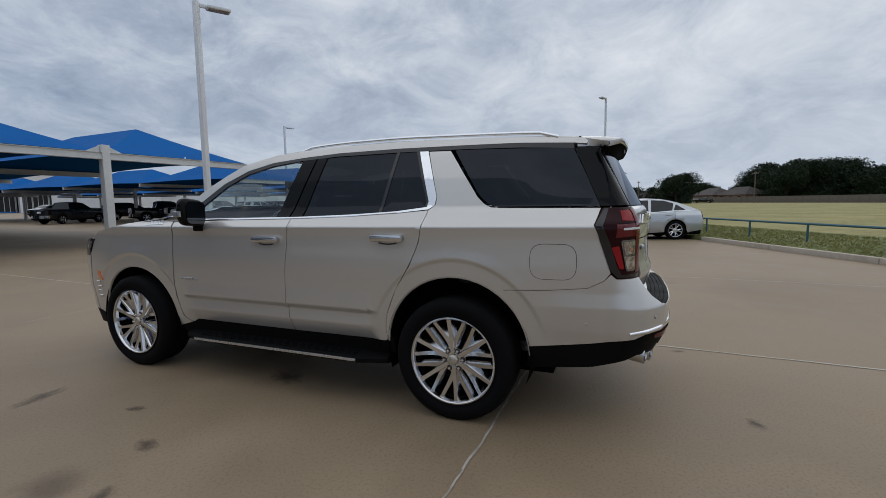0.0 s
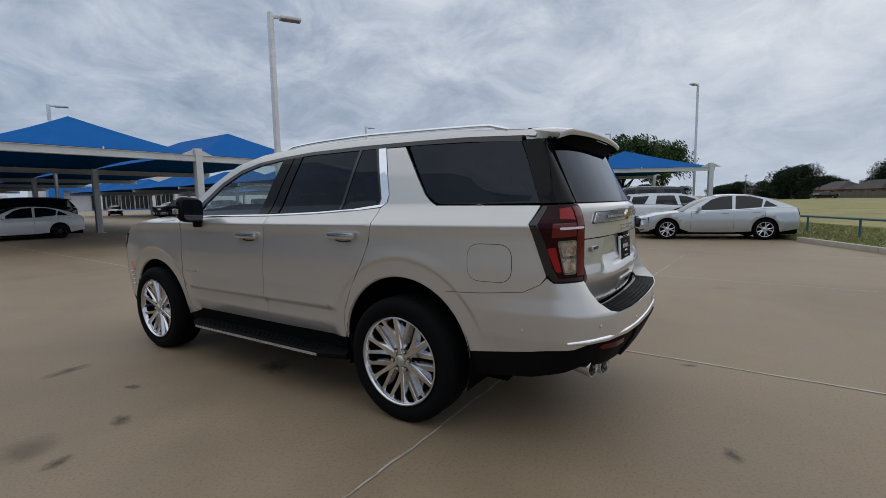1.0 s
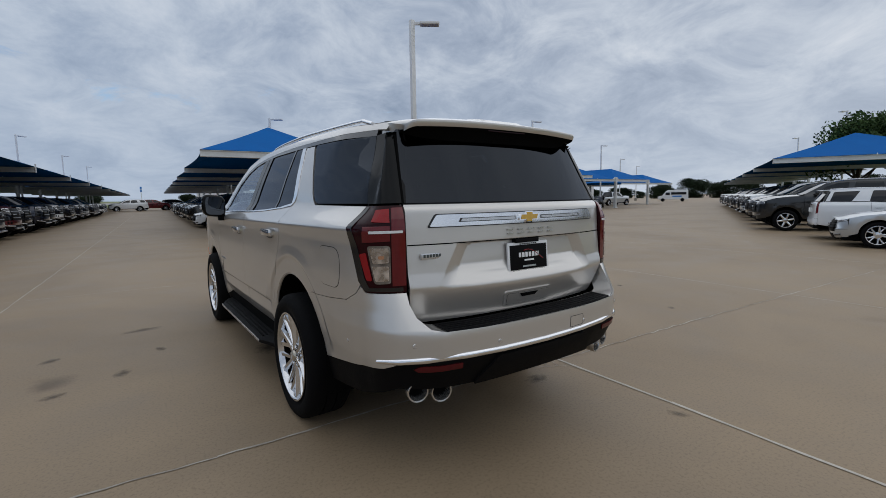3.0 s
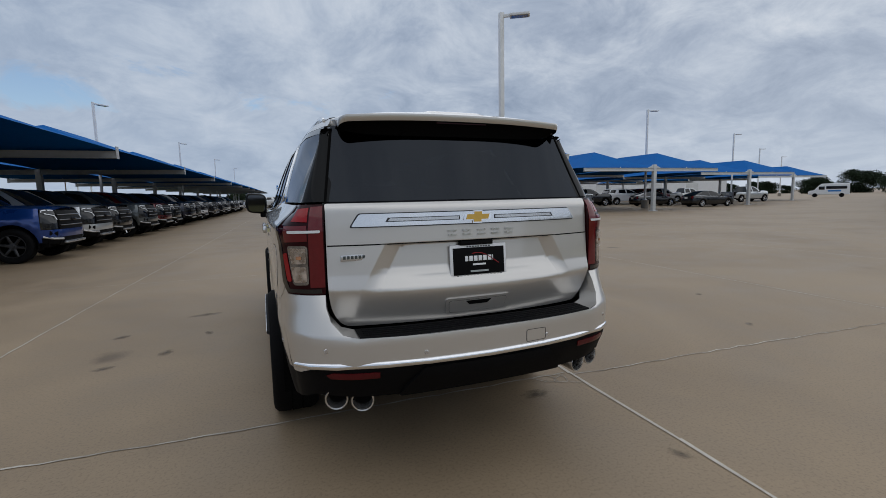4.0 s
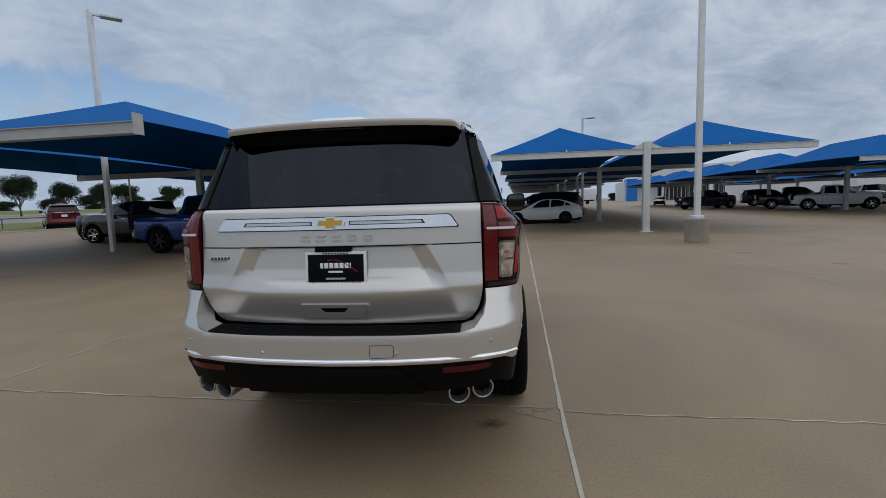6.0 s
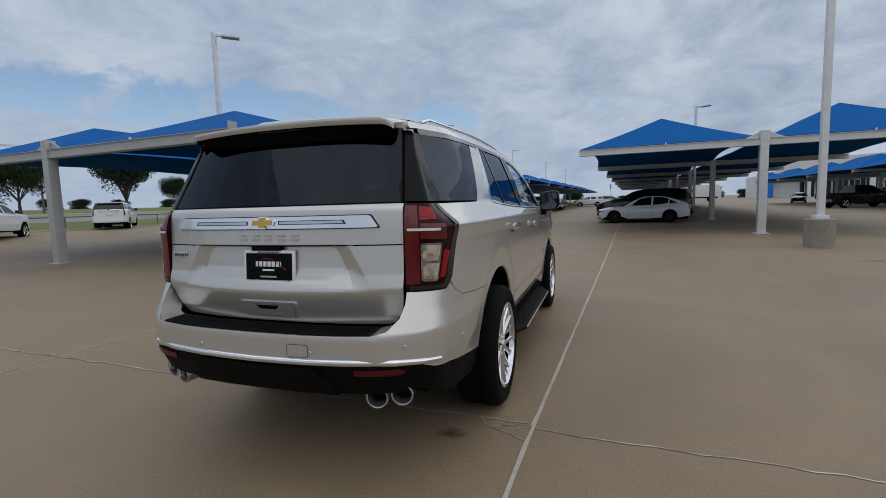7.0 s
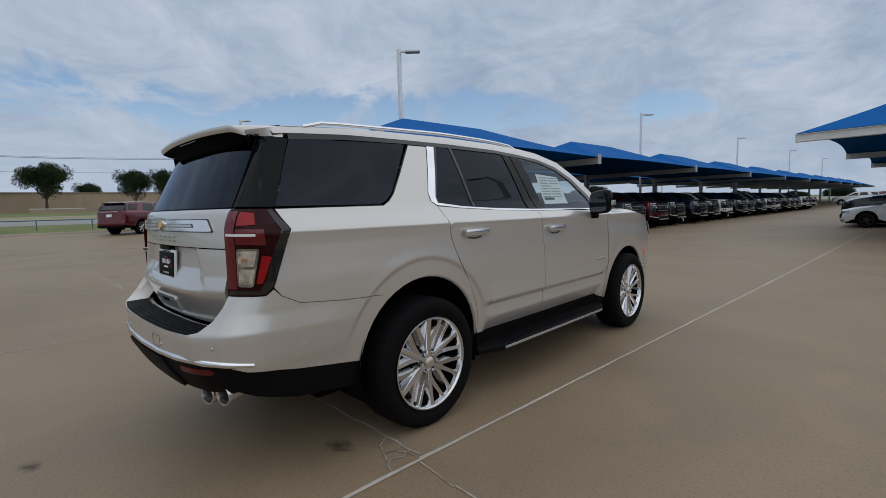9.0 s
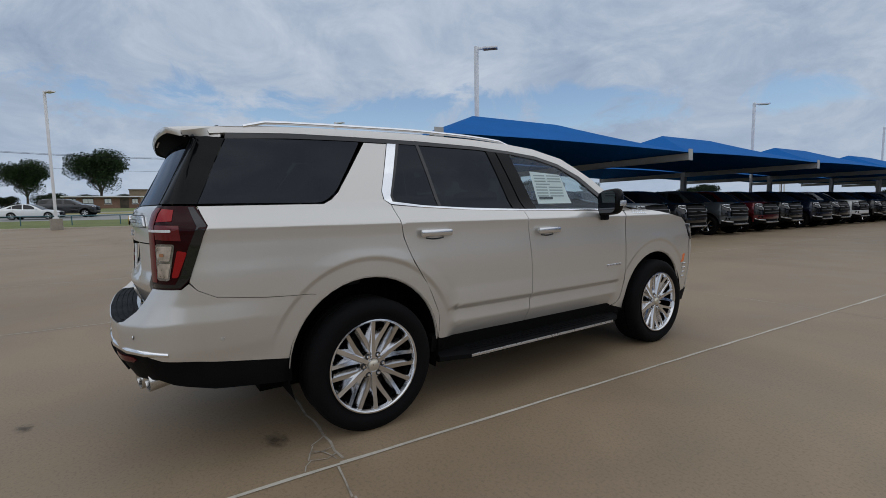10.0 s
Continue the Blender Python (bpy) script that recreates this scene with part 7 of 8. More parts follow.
# pickup trucks nose out in the row to the west
TRUCKS = ["blue", "silver", "black", "grey", "red", "black", "navy", "dark", "white", "black", "dark", "navy", "silver", "white", "black", "grey", "dark", "white", "black", "silver"]
WORDS = {"blue": "bright blue", "silver": "silver", "black": "black", "grey": "grey", "red": "dark red", "navy": "navy blue", "dark": "charcoal", "white": "white"}
for i, col in enumerate(TRUCKS):
    y = 11.6 + 2.78 * i
    park("pickup", col, nose_at(-6.55 + 0.054 * y + (0.25 if i == 0 else 0.12 * math.sin(i * 2.3)), y, 90 + LOT, "pickup"), WORDS[col] + " pickup truck parked nose out under the shade canopy", "pickup truck", "trucks under the canopies", M_RIMDARK if i in (0, 2, 5) else None)
# second line behind them
for i, col in enumerate(["black", "dark", "white", "grey", "black", "red"]):
    y = 17.0 + 2.78 * i * 1.6
    park("pickup", col, nose_at(-19.4 + 0.054 * y, y, 270 + LOT, "pickup"), WORDS[col] + " pickup truck parked under the shade canopy", "pickup truck", "trucks under the canopies")
# under the middle row
park("sedan", "white", facing(3.75, 25.4, 272, "sedan"), "white four-door sedan with dark spoked wheels under the canopy", "car", "cars under the middle canopies", M_RIMDARK)
for i, (k, col) in enumerate((("wagon", "black"), ("wagon", "grey"), ("pickup", "black"), ("wagon", "dark"), ("sedan", "white"), ("wagon", "black"), ("pickup", "dark"), ("wagon", "silver"), ("sedan", "dark"), ("wagon", "white"), ("pickup", "black"), ("wagon", "dark"))):
    y = 27.4 + 2.8 * i
    park(k, col, nose_at(1.4 + 0.054 * y - 1.6, y, 270 + LOT, k), WORDS[col] + (" pickup truck" if k == "pickup" else " sedan" if k == "sedan" else " sport utility vehicle") + " parked in line under the shade canopy", "pickup truck" if k == "pickup" else "car", "cars under the middle canopies")
# beside the kerb to the east
park("sedan", "silver", pose(15.30, -2.35, 0, 0, 0, 16.5), "silver four-door sedan parked beside the grass kerb", "car", "cars along the kerb")
park("wagon", "white", pose(16.5, 1.3, 0, 0, 0, -158) @ Matrix.Diagonal((0.92, 0.84, 0.815, 1)), "white sport utility vehicle with dark glass parked tail out", "car", "cars along the kerb")
KU = Vector((math.sin(radians(KERB_AZ)), math.cos(radians(KERB_AZ))))
for i, (k, col, az) in enumerate((("wagon", "dark", -25), ("wagon", "black", -25), ("pickup", "silver", -25), ("pickup", "black", -25), ("wagon", "black", -25), ("pickup", "dark", -25), ("wagon", "grey", -25), ("pickup", "black", -25), ("wagon", "dark", -25), ("wagon", "white", -25), ("pickup", "dark", -25), ("wagon", "black", -25), ("pickup", "navy", -25))):
    p = Vector((19.15, 5.05)) + KU * (3.55 * i if i else 0)
    park(k, col, nose_at(p.x, p.y, az, k), WORDS[col] + (" pickup truck" if k == "pickup" else " sport utility vehicle") + " parked nose out along the kerb", "pickup truck" if k == "pickup" else "car", "cars along the kerb")
# near the street to the west
park("wagon", "white", pose(-29.2, 18.6, 0.24, -0.8, 0, 46), "white sport utility vehicle parked tail on near the street", "car", "cars near the street")
park("wagon", "red", pose(-29.7, 26.3, 0.22, 0, 0, 50), "dark red sport utility vehicle parked near the street", "car", "cars near the street")
park("wagon", "white", pose(-26.5, 9.87, 0.22, -0.6, 0, 40), "white sport utility vehicle parked near the grass strip", "car", "cars near the street")
park("wagon", "red", pose(-29.9, 4.5, 0.27, -0.8, 0, 38) @ Matrix.Diagonal((1, 1.05, 1.02, 1)), "dark red sport utility vehicle beside the grass strip", "car", "cars near the street")
park("pickup", "navy", pose(-15.6, 18.3, 0, 0, 0, 88), "navy pickup truck parked under the shade canopy", "pickup truck", "trucks under the canopies")
# under the far rows
FAR = (("pickup", "dark", 22.6, 46.6, 75), ("pickup", "black", 27.2, 40.2, 115), ("pickup", "white", 27.6, 36.0, 118), ("wagon", "black", 36.4, 44.2, 100), ("pickup", "dark", 33.6, 40.2, 110), ("wagon", "white", 40.2, 41.2, 105), ("sedan", "black", 37.4, 34.0, 100), ("sedan", "dark", 38.2, 28.2, 98), ("wagon", "red", 45.2, 42.2, 100), ("pickup", "white", 49.0, 44.2, 110), ("pickup", "white", 55.0, 45.2, 100), ("pickup", "silver", 56.0, 37.2, 95), ("wagon", "dark", 31.6, 52.0, 110), ("sedan", "red", 28.6, 77.2, 200), ("wagon", "red", 3.0, 92.0, 85), ("sedan", "dark", -9.0, 96.0, 80), ("pickup", "white", -14.0, 100.0, 80), ("wagon", "dark", 7.0, 97.0, 90), ("pickup", "silver", -20.0, 105.0, 85), ("wagon", "grey", 40.0, 84.0, 255))
for k, col, x, y, az in FAR:
    park(k, col, facing(x, y, az, k), WORDS[col] + (" pickup truck" if k == "pickup" else " sedan" if k == "sedan" else " sport utility vehicle") + " parked far across the lot", "pickup truck" if k == "pickup" else "car", "cars across the lot")
park("wagon", "white", facing(-0.7, 86, 265, "wagon"), "white sport utility vehicle standing across the far aisle", "car", "cars across the lot")


# ---- grass, kerb and rail to the south-east; street to the west ----
M_GRASS = two_tone("dry summer grass", (0.20, 0.185, 0.065), (0.36, 0.31, 0.13), 3.0, 0.95, 0.6)
M_GREEN = two_tone("green verge grass", (0.10, 0.13, 0.036), (0.175, 0.185, 0.062), 5.0, 0.95, 0.6)
M_ROAD = two_tone("grey asphalt road", (0.22, 0.22, 0.215), (0.30, 0.30, 0.29), 6.0, 0.85, 0.2)
M_FENCE = two_tone("grey weathered fence boards", (0.10, 0.085, 0.07), (0.17, 0.145, 0.12), 2.0, 0.9, 0.2)
M_BRICK = two_tone("red-brown brick", (0.17, 0.10, 0.07), (0.25, 0.15, 0.11), 7.0, 0.9, 0.2)
M_TANWALL = two_tone("tan block wall", (0.32, 0.25, 0.18), (0.40, 0.32, 0.24), 3.0, 0.9, 0.1)
M_TANTRIM = two_tone("tan metal roof edge", (0.20, 0.16, 0.12), (0.26, 0.21, 0.16), 3.0, 0.8, 0.1)
M_ROOFT = two_tone("brown shingle roof", (0.055, 0.047, 0.043), (0.09, 0.076, 0.068), 5.0, 0.9, 0.2)
M_WALLW = two_tone("white rendered wall", (0.66, 0.67, 0.67), (0.74, 0.75, 0.75), 1.5, 0.7, 0.05)
M_BLUEPANEL = two_tone("bright blue facade panel", (0.01, 0.16, 0.52), (0.015, 0.19, 0.58), 2.0, 0.4, 0.0)
M_RAIL = plain("blue-green painted pipe", (0.035, 0.11, 0.14), 0.5, grain=0.1)
M_WOOD = two_tone("weathered wooden pole", (0.10, 0.08, 0.065), (0.17, 0.14, 0.11), 4.0, 0.9, 0.2)
M_BARK = two_tone("grey-brown bark", (0.05, 0.04, 0.032), (0.10, 0.08, 0.065), 12.0, 0.95, 0.5)


def leaf_mat(name, a, b):
    m, n, p = material(name)
    geo = n.add("ShaderNodeNewGeometry")
    tc = n.add("ShaderNodeTexCoord")
    f = n.noise(tc.outputs["Object"], 0.8, 2.0)
    k = n.math("ADD", n.math("MULTIPLY", geo.outputs["Random Per Island"], 0.6), n.math("MULTIPLY", f, 0.4))
    n.link(n.ramp(k, [(0.2, a), (0.8, b)]), p.inputs["Base Color"])
    p.inputs["Roughness"].default_value = 0.7
    p.inputs["Specular IOR Level"].default_value = 0.2
    return m


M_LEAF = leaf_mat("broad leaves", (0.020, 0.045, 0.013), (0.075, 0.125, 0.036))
# the broad leaves again, darkened: shade of the street trees put into the colour
M_LEAFW = leaf_mat("street tree leaves with painted shade", (0.009, 0.021, 0.007), (0.030, 0.054, 0.017))
M_LEAFD = leaf_mat("dark needles", (0.008, 0.017, 0.008), (0.024, 0.040, 0.016))


def kerb_xy(s, off):
    """A point s metres along the south-east kerb and off metres beyond it."""
    a = radians(KERB_AZ)
    return (14.9 + s * math.sin(a) + off * math.cos(a), -3.05 + s * math.cos(a) - off * math.sin(a))


def strip_xy(s0, s1, o0, o1):
    return [kerb_xy(s0, o0), kerb_xy(s1, o0), kerb_xy(s1, o1), kerb_xy(s0, o1)]


def kerb(name, p0, p1, label, w=0.16, h=0.14, piece=3.05, z=0.0):
    """Kerb stones end to end."""
    d = Vector(p1) - Vector(p0)
    n = int(d.length / piece)
    az = math.degrees(math.atan2(d.x, d.y))
    ob = thing(name, label, "kerb", "", pose(p0[0], p0[1], z, 0, 0, -az), "structure")
    me = mesh_of(boxes((0, w, 0.006, piece - 0.006, -0.05, h), bev=0.025), M_KERB)
    for i in range(n):
        link("kerb_stone", me, ob, pose(0, i * piece, 0))
    return ob


kerb("kerb", kerb_xy(-16, 0), kerb_xy(0.6, 0), "pale worn concrete kerb along the grass")
slab("verge", strip_xy(-18, 90, 0.15, 5.5), -0.2, 0.11, M_GREEN, "green grass verge behind the kerb")
slab("field", strip_xy(-400, 500, 5.5, 150), -0.2, 0.09, M_GRASS, "wide field of dry mown grass")
slab("far_ground", strip_xy(-600, 700, 150, 900), -0.2, 0.10, M_GREEN, "distant green ground beyond the field")

# low pipe rail
rail = thing("pipe_rail", "low blue-green pipe rail on thin posts along the grass", "railing", "", None, "structure")
p0, p1 = kerb_xy(-30, 1.75), kerb_xy(40, 1.75)
part("top_pipe", tube(bmesh.new(), [(p0[0], p0[1], 0.66), (p1[0], p1[1], 0.66)], 0.036, 10), M_RAIL, rail)
post = mesh_of(tube(bmesh.new(), [(0, 0, 0), (0, 0, 0.66)], 0.032, 10), M_RAIL)
for i in range(24):
    x, y = kerb_xy(-29.05 + i * 2.36, 1.75)
    link("rail_post", post, rail, pose(x, y, 0.0))


def tufts(name, s0, s1, o0, o1, count, hgt, mat, label, seed):
    """Many small blades of grass, joined."""
    rnd = random.Random(seed)
    vs, fs = [], []
    for i in range(count):
        x, y = kerb_xy(rnd.uniform(s0, s1), rnd.uniform(o0, o1))
        for b in range(4):
            a, h = rnd.uniform(0, 6.28), hgt * rnd.uniform(0.5, 1.2)
            dx, dy = math.cos(a) * 0.014, math.sin(a) * 0.014
            lx, ly = rnd.uniform(-0.08, 0.08), rnd.uniform(-0.08, 0.08)
            k = len(vs)
            vs += [(x - dx, y - dy, 0.10), (x + dx, y + dy, 0.10), (x + lx, y + ly, 0.10 + h)]
            fs.append((k, k + 1, k + 2))
    me = bpy.data.meshes.new(name)
    me.from_pydata(vs, [], fs)
    # blades take the light of the ground they stand on
    me.polygons.foreach_set("use_smooth", [True] * len(fs))
    me.normals_split_custom_set_from_vertices([(0, 0, 1)] * len(vs))
    me.materials.append(mat)
    tagged(new(name, me), label, "grass", "", "stuff")


def blade_mat(name, a, b):
    """Thin grass that lets half of its light through."""
    m, n, p = material(name)
    m.node_tree.nodes.remove(p)
    geo = n.add("ShaderNodeNewGeometry")
    c = n.ramp(geo.outputs["Random Per Island"], [(0.1, a), (0.9, b)])
    df, tl, mx = n.add("ShaderNodeBsdfDiffuse"), n.add("ShaderNodeBsdfTranslucent"), n.add("ShaderNodeMixShader", i_Fac=0.5)
    n.link(c, df.inputs[0]), n.link(c, tl.inputs[0])
    n.link(df.outputs[0], mx.inputs[1]), n.link(tl.outputs[0], mx.inputs[2])
    n.link(mx.outputs[0], m.node_tree.nodes["Material Output"].inputs[0])
    return m


M_BLADE = blade_mat("grass blades", (0.19, 0.21, 0.07), (0.40, 0.36, 0.16))
tufts("grass_tufts", -14, 12, 0.2, 5.0, 9000, 0.07, M_BLADE, "uneven tufts of grass along the verge", 11)


def tree(m, height, spread, mat, label, seed, trunk_h=0.3, leaves=2600, leaf=0.22, shape="round"):
    """A tapered trunk with limbs and a crown of many small leaf clumps, with gaps."""
    rnd = random.Random(seed)
    ob = thing("tree", label, "tree", "trees", m)
    bm = bmesh.new()
    th = height * trunk_h
    tube(bm, [(0, 0, -0.2), (0.03, 0.02, th * 0.5), (rnd.uniform(-0.1, 0.1), 0.05, th), (0, 0, height * 0.72)], [height * 0.032, height * 0.026, height * 0.02, height * 0.006], 8)
    tips = []
    for i in range(11):
        a = i * 2.4 + rnd.uniform(-0.4, 0.4)
        z0 = th * rnd.uniform(0.75, 1.0) + (height - th) * rnd.uniform(0, 0.35)
        rr = spread * rnd.uniform(0.45, 0.85)
        z1 = z0 + (height - z0) * rnd.uniform(0.25, 0.75)
        if shape == "cone":
            z1 = z0 + 0.15 * height
            rr = spread * (1 - z0 / height) * 0.9
        p1 = Vector((math.cos(a) * rr, math.sin(a) * rr, z1))
        tube(bm, [(0, 0, z0), p1 * 0.5 + Vector((0, 0, z0 * 0.5 + 0.1 * height * 0.3)), p1], [height * 0.012, height * 0.008, height * 0.003], 6)
        tips.append(p1)
    part("trunk", bm, M_BARK, ob, "grey-brown bark")
    blobs = []
    for p in tips:
        blobs.append((p, spread * rnd.uniform(0.28, 0.46)))
        blobs.append((p * 0.62 + Vector((0, 0, height * 0.30)), spread * rnd.uniform(0.25, 0.42)))
    for i in range(8):
        a = rnd.uniform(0, 6.28)
        q = rnd.uniform(0.1, 0.5) * spread
        blobs.append((Vector((math.cos(a) * q, math.sin(a) * q, height * rnd.uniform(0.62, 0.92))), spread * rnd.uniform(0.22, 0.38)))
    if shape == "mass":
        for i in range(16):
            a = rnd.uniform(0, 6.28)
            q = spread * rnd.uniform(0.3, 0.95)
            blobs.append((Vector((math.cos(a) * q, math.sin(a) * q, height * rnd.uniform(0.06, 0.5))), spread * rnd.uniform(0.25, 0.42)))
    if shape == "cone":
        blobs = [(Vector((math.cos(k * 2.4) * spread * 0.45 * (1 - k / 26), math.sin(k * 2.4) * spread * 0.45 * (1 - k / 26), height * (0.12 + 0.84 * k / 26))), spread * 0.42 * (1.05 - k / 26)) for k in range(26)]
    vs, fs = [], []
    for i in range(leaves):
        c, rad = blobs[rnd.randrange(len(blobs))]
        d = Vector((rnd.gauss(0, 1), rnd.gauss(0, 1), rnd.gauss(0, 0.8))).normalized()
        p = c + d * rad * (rnd.random() ** 0.35)
        n1 = Vector((rnd.gauss(0, 1), rnd.gauss(0, 1), rnd.gauss(0, 1))).normalized()
        t1 = n1.orthogonal().normalized() * leaf * rnd.uniform(0.6, 1.3)
        t2 = n1.cross(t1).normalized() * leaf * rnd.uniform(0.5, 1.0)
        k = len(vs)
        vs += [tuple(p - t1), tuple(p + t2 * 0.6), tuple(p + t1), tuple(p - t2 * 0.6 + n1 * leaf * 0.2)]
        fs.append((k, k + 1, k + 2, k + 3))
    me = bpy.data.meshes.new("crown")
    me.from_pydata(vs, [], fs)
    me.materials.append(mat)
    cr = link("crown", me, ob)
    return ob


EYE_XY, EYE_WEST = (-3.0, -1.2), (3.0, -1.6)


def bearing(az, dist):
    """A point seen from the lot at a compass bearing and distance."""
    o = EYE_XY if az > 0 else EYE_WEST
    return o[0] + dist * math.sin(radians(az)), o[1] + dist * math.cos(radians(az))


def grow(src, az, dist, el, ref, seed, wide=1.0):
    """A copy of a tree on a bearing, as high as an elevation of its top asks for; ref is the source's height."""
    r = random.Random(seed)
    x, y = bearing(az, dist)
    k = (dist * math.tan(radians(el)) + 1.43) / ref
    return copy_thing(src, pose(x, y, 0, 0, 0, r.uniform(0, 360)) @ Matrix.Diagonal((k * wide, k * wide, k, 1)))


x, y = bearing(79.5, 46)
tree_e = tree(pose(x, y, 0), 7.0, 3.5, M_LEAF, "large leafy green tree behind the canopies", 1, 0.25, 15000, 0.15)
grow(tree_e, 83.5, 52, 6.0, 6.9, 3, 0.8)
tree_far = tree(pose(150, -14, 0), 9.0, 5.6, M_LEAFD, "dark spreading tree beyond the field", 2, 0.10, 15000, 0.26, "mass")
rnd = random.Random(9)
for i in range(46):
    az = 90 + i * 1.05 + rnd.uniform(-0.4, 0.4)
    el = lerp(az, [(90, 0.25), (94, 0.4), (97, 0.5), (100.4, 0.6), (101.6, 1.2), (102.6, 3.5), (108.3, 3.5), (111, 3.0), (120, 2.6), (140, 3.0)])
    if az < 101.5 and i % 3 != 0:
        continue
    grow(tree_far, az, (246 if az < 101.6 else 178) + rnd.uniform(-4, 18), el * rnd.uniform(0.78, 1.08), 8.9, i, 1.0)
for i in range(30):
    grow(tree_far, 62 + i * 2.6 + rnd.uniform(-1, 1), 190 + rnd.uniform(0, 30), rnd.uniform(1.0, 1.7), 8.9, 80 + i, 1.3)


# board fence and houses beyond the field
fence = thing("board_fence", "long grey weathered board fence beyond the field", "fence", "", None, "structure")
pan = mesh_of(boxes((0, 2.4, -0.02, 0.02, 0.05, 1.85), (-0.05, 0.05, -0.06, 0.06, 0, 1.95)), M_FENCE)
for i in range(110):
    x, y = kerb_xy(200 - i * 2.45, 88)
    link("fence_panel", pan, fence, pose(x, y, 0, 0, 0, 90 - KERB_AZ + 180))


def house(m, w, d, h, rise, wall, label, roof_mat=None):
    ob = thing("house", label, "house", "houses", m)
    part("wall", boxes((-w / 2, w / 2, -d / 2, d / 2, 0, h)), wall, ob)
    bm = bmesh.new()
    o = 0.5
    e = [bm.verts.new((x, y, h)) for x, y in ((-w / 2 - o, -d / 2 - o), (w / 2 + o, -d / 2 - o), (w / 2 + o, d / 2 + o), (-w / 2 - o, d / 2 + o))]
    a, b = bm.verts.new((-w / 2 + d * 0.4, 0, h + rise)), bm.verts.new((w / 2 - d * 0.4, 0, h + rise))
    for f in ((e[0], e[1], b, a), (e[1], e[2], b), (e[2], e[3], a, b), (e[3], e[0], a), (e[3], e[2], e[1], e[0])):
        bm.faces.new(f)
    part("roof", bm, roof_mat or M_ROOFT, ob)
    for x in (-w * 0.3, 0.0, w * 0.3):
        for y in (-d / 2, d / 2):
            wn = part("window", boxes((x - 0.6, x + 0.6, y - 0.06, y + 0.06, 1.0, 2.1)), M_WINDARK, ob)
            part("window_frame", boxes((x - 0.7, x + 0.7, y - 0.05, y + 0.05, 0.9, 1.0)), M_WALLW, wn)
    return ob


for az, dist, w, t in ((91.2, 236, 15, 0), (94.6, 214, 14, 5), (98.4, 192, 14, -4), (101.0, 182, 13, 3)):
    x, y = bearing(az, dist)
    house(pose(x, y, 0, 0, 0, 90 - KERB_AZ + t), w, 9, 2.6, 2.6, M_BRICK, "low house with a brown hipped roof behind the fence")
x, y = bearing(97.4, 168)
park("pickup", "black", facing(x, y, 20, "pickup"), "black pickup truck standing at the edge of the field", "pickup truck", "cars beyond the field")


def utility_pole(m, h=9.0):
    ob = thing("utility_pole", "weathered wooden utility pole with a crossarm", "utility pole", "utility poles", m)
    part("pole", tube(bmesh.new(), [(0, 0, 0), (0, 0, h)], [0.16, 0.11], 8), M_WOOD, ob)
    part("crossarm", boxes((-1.1, 1.1, -0.06, 0.06, h - 0.7, h - 0.55)), M_WOOD, ob)
    for x in (-0.95, -0.35, 0.35, 0.95):
        part("insulator", tube(bmesh.new(), [(x, 0, h - 0.55), (x, 0, h - 0.38)], 0.05, 6), M_STEEL, ob)
    return ob


for az, dist in ((90.9, 190), (102.0, 148), (113, 118)):
    x, y = bearing(az, dist)
    utility_pole(pose(x, y, 0, 0, 0, 90 - KERB_AZ), 8.5)

# ---- street side to the west ----
WEST_AZ = 14.0


def west(s, off):
    """A point s metres along the western kerb and off metres beyond it."""
    a = radians(WEST_AZ)
    return (-34.4 + s * math.sin(a) - off * math.cos(a), -2.0 + s * math.cos(a) + off * math.sin(a))


def west_xy(s0, s1, o0, o1):
    return [west(s0, o0), west(s0, o1), west(s1, o1), west(s1, o0)]


WEST_RISE = [(-13.0, 0.0), (0.0, 0.37), (4.2, 0.54), (15.0, 0.75), (30.0, 1.25), (39.0, 1.45), (43.5, 1.55), (115.0, 2.75), (700.0, 2.75)]


def west_z(off):
    """The ground climbs gently from the lot to the street and the lawns."""
    return lerp(off, WEST_RISE)


def west_slab(name, s0, s1, o0, o1, mat, label, category="ground"):
    a, b = west_z(o0) + 0.004, west_z(o1) + 0.004
    slab(name, west_xy(s0, s1, o0, o1), -0.2, (a, b, b, a), mat, label, category)


west_slab("lot_edge", -200, 300, -13.0, 0.0, M_CONC, "tan concrete rising to the street side of the lot")
west_slab("west_verge", -160, 260, 0.16, 15.0, M_GREEN, "green grass strip beside the street")
kerb("west_kerb", west(-60, 0.16), west(110, 0.16), "pale concrete kerb along the street side", z=0.34)
west_slab("road", -300, 400, 15.0, 30.0, M_ROAD, "pale grey concrete street with light traffic", "road")
west_slab("far_verge", -300, 400, 30.0, 39.0, M_GRASS, "grass verge across the street")
west_slab("side_road", -300, 400, 39.0, 43.5, M_ROAD, "pale grey frontage road across the street", "road")
west_slab("west_lawn", -600, 900, 43.5, 115.0, M_GREEN, "lawns climbing across the street")
west_slab("west_meadow", -600, 900, 115.0, 700.0, M_GRASS, "dry grass behind the buildings across the street")
wr = thing("pipe_rail", "low dark pipe rail along the grass strip", "railing", "", None, "structure")
p0, p1 = west(-40, 4.2), west(60, 4.2)
part("top_pipe", tube(bmesh.new(), [(p0[0], p0[1], 1.22), (p1[0], p1[1], 1.22)], 0.035, 8), M_RAIL, wr)
for i in range(34):
    x, y = west(-40 + i * 3.0, 4.2)
    link("rail_post", post, wr, pose(x, y, 0.55))


def west_off(x, y):
    """How far a point lies beyond the western kerb."""
    a = radians(WEST_AZ)
    return -(x + 34.4) * math.cos(a) + (y + 2.0) * math.sin(a)


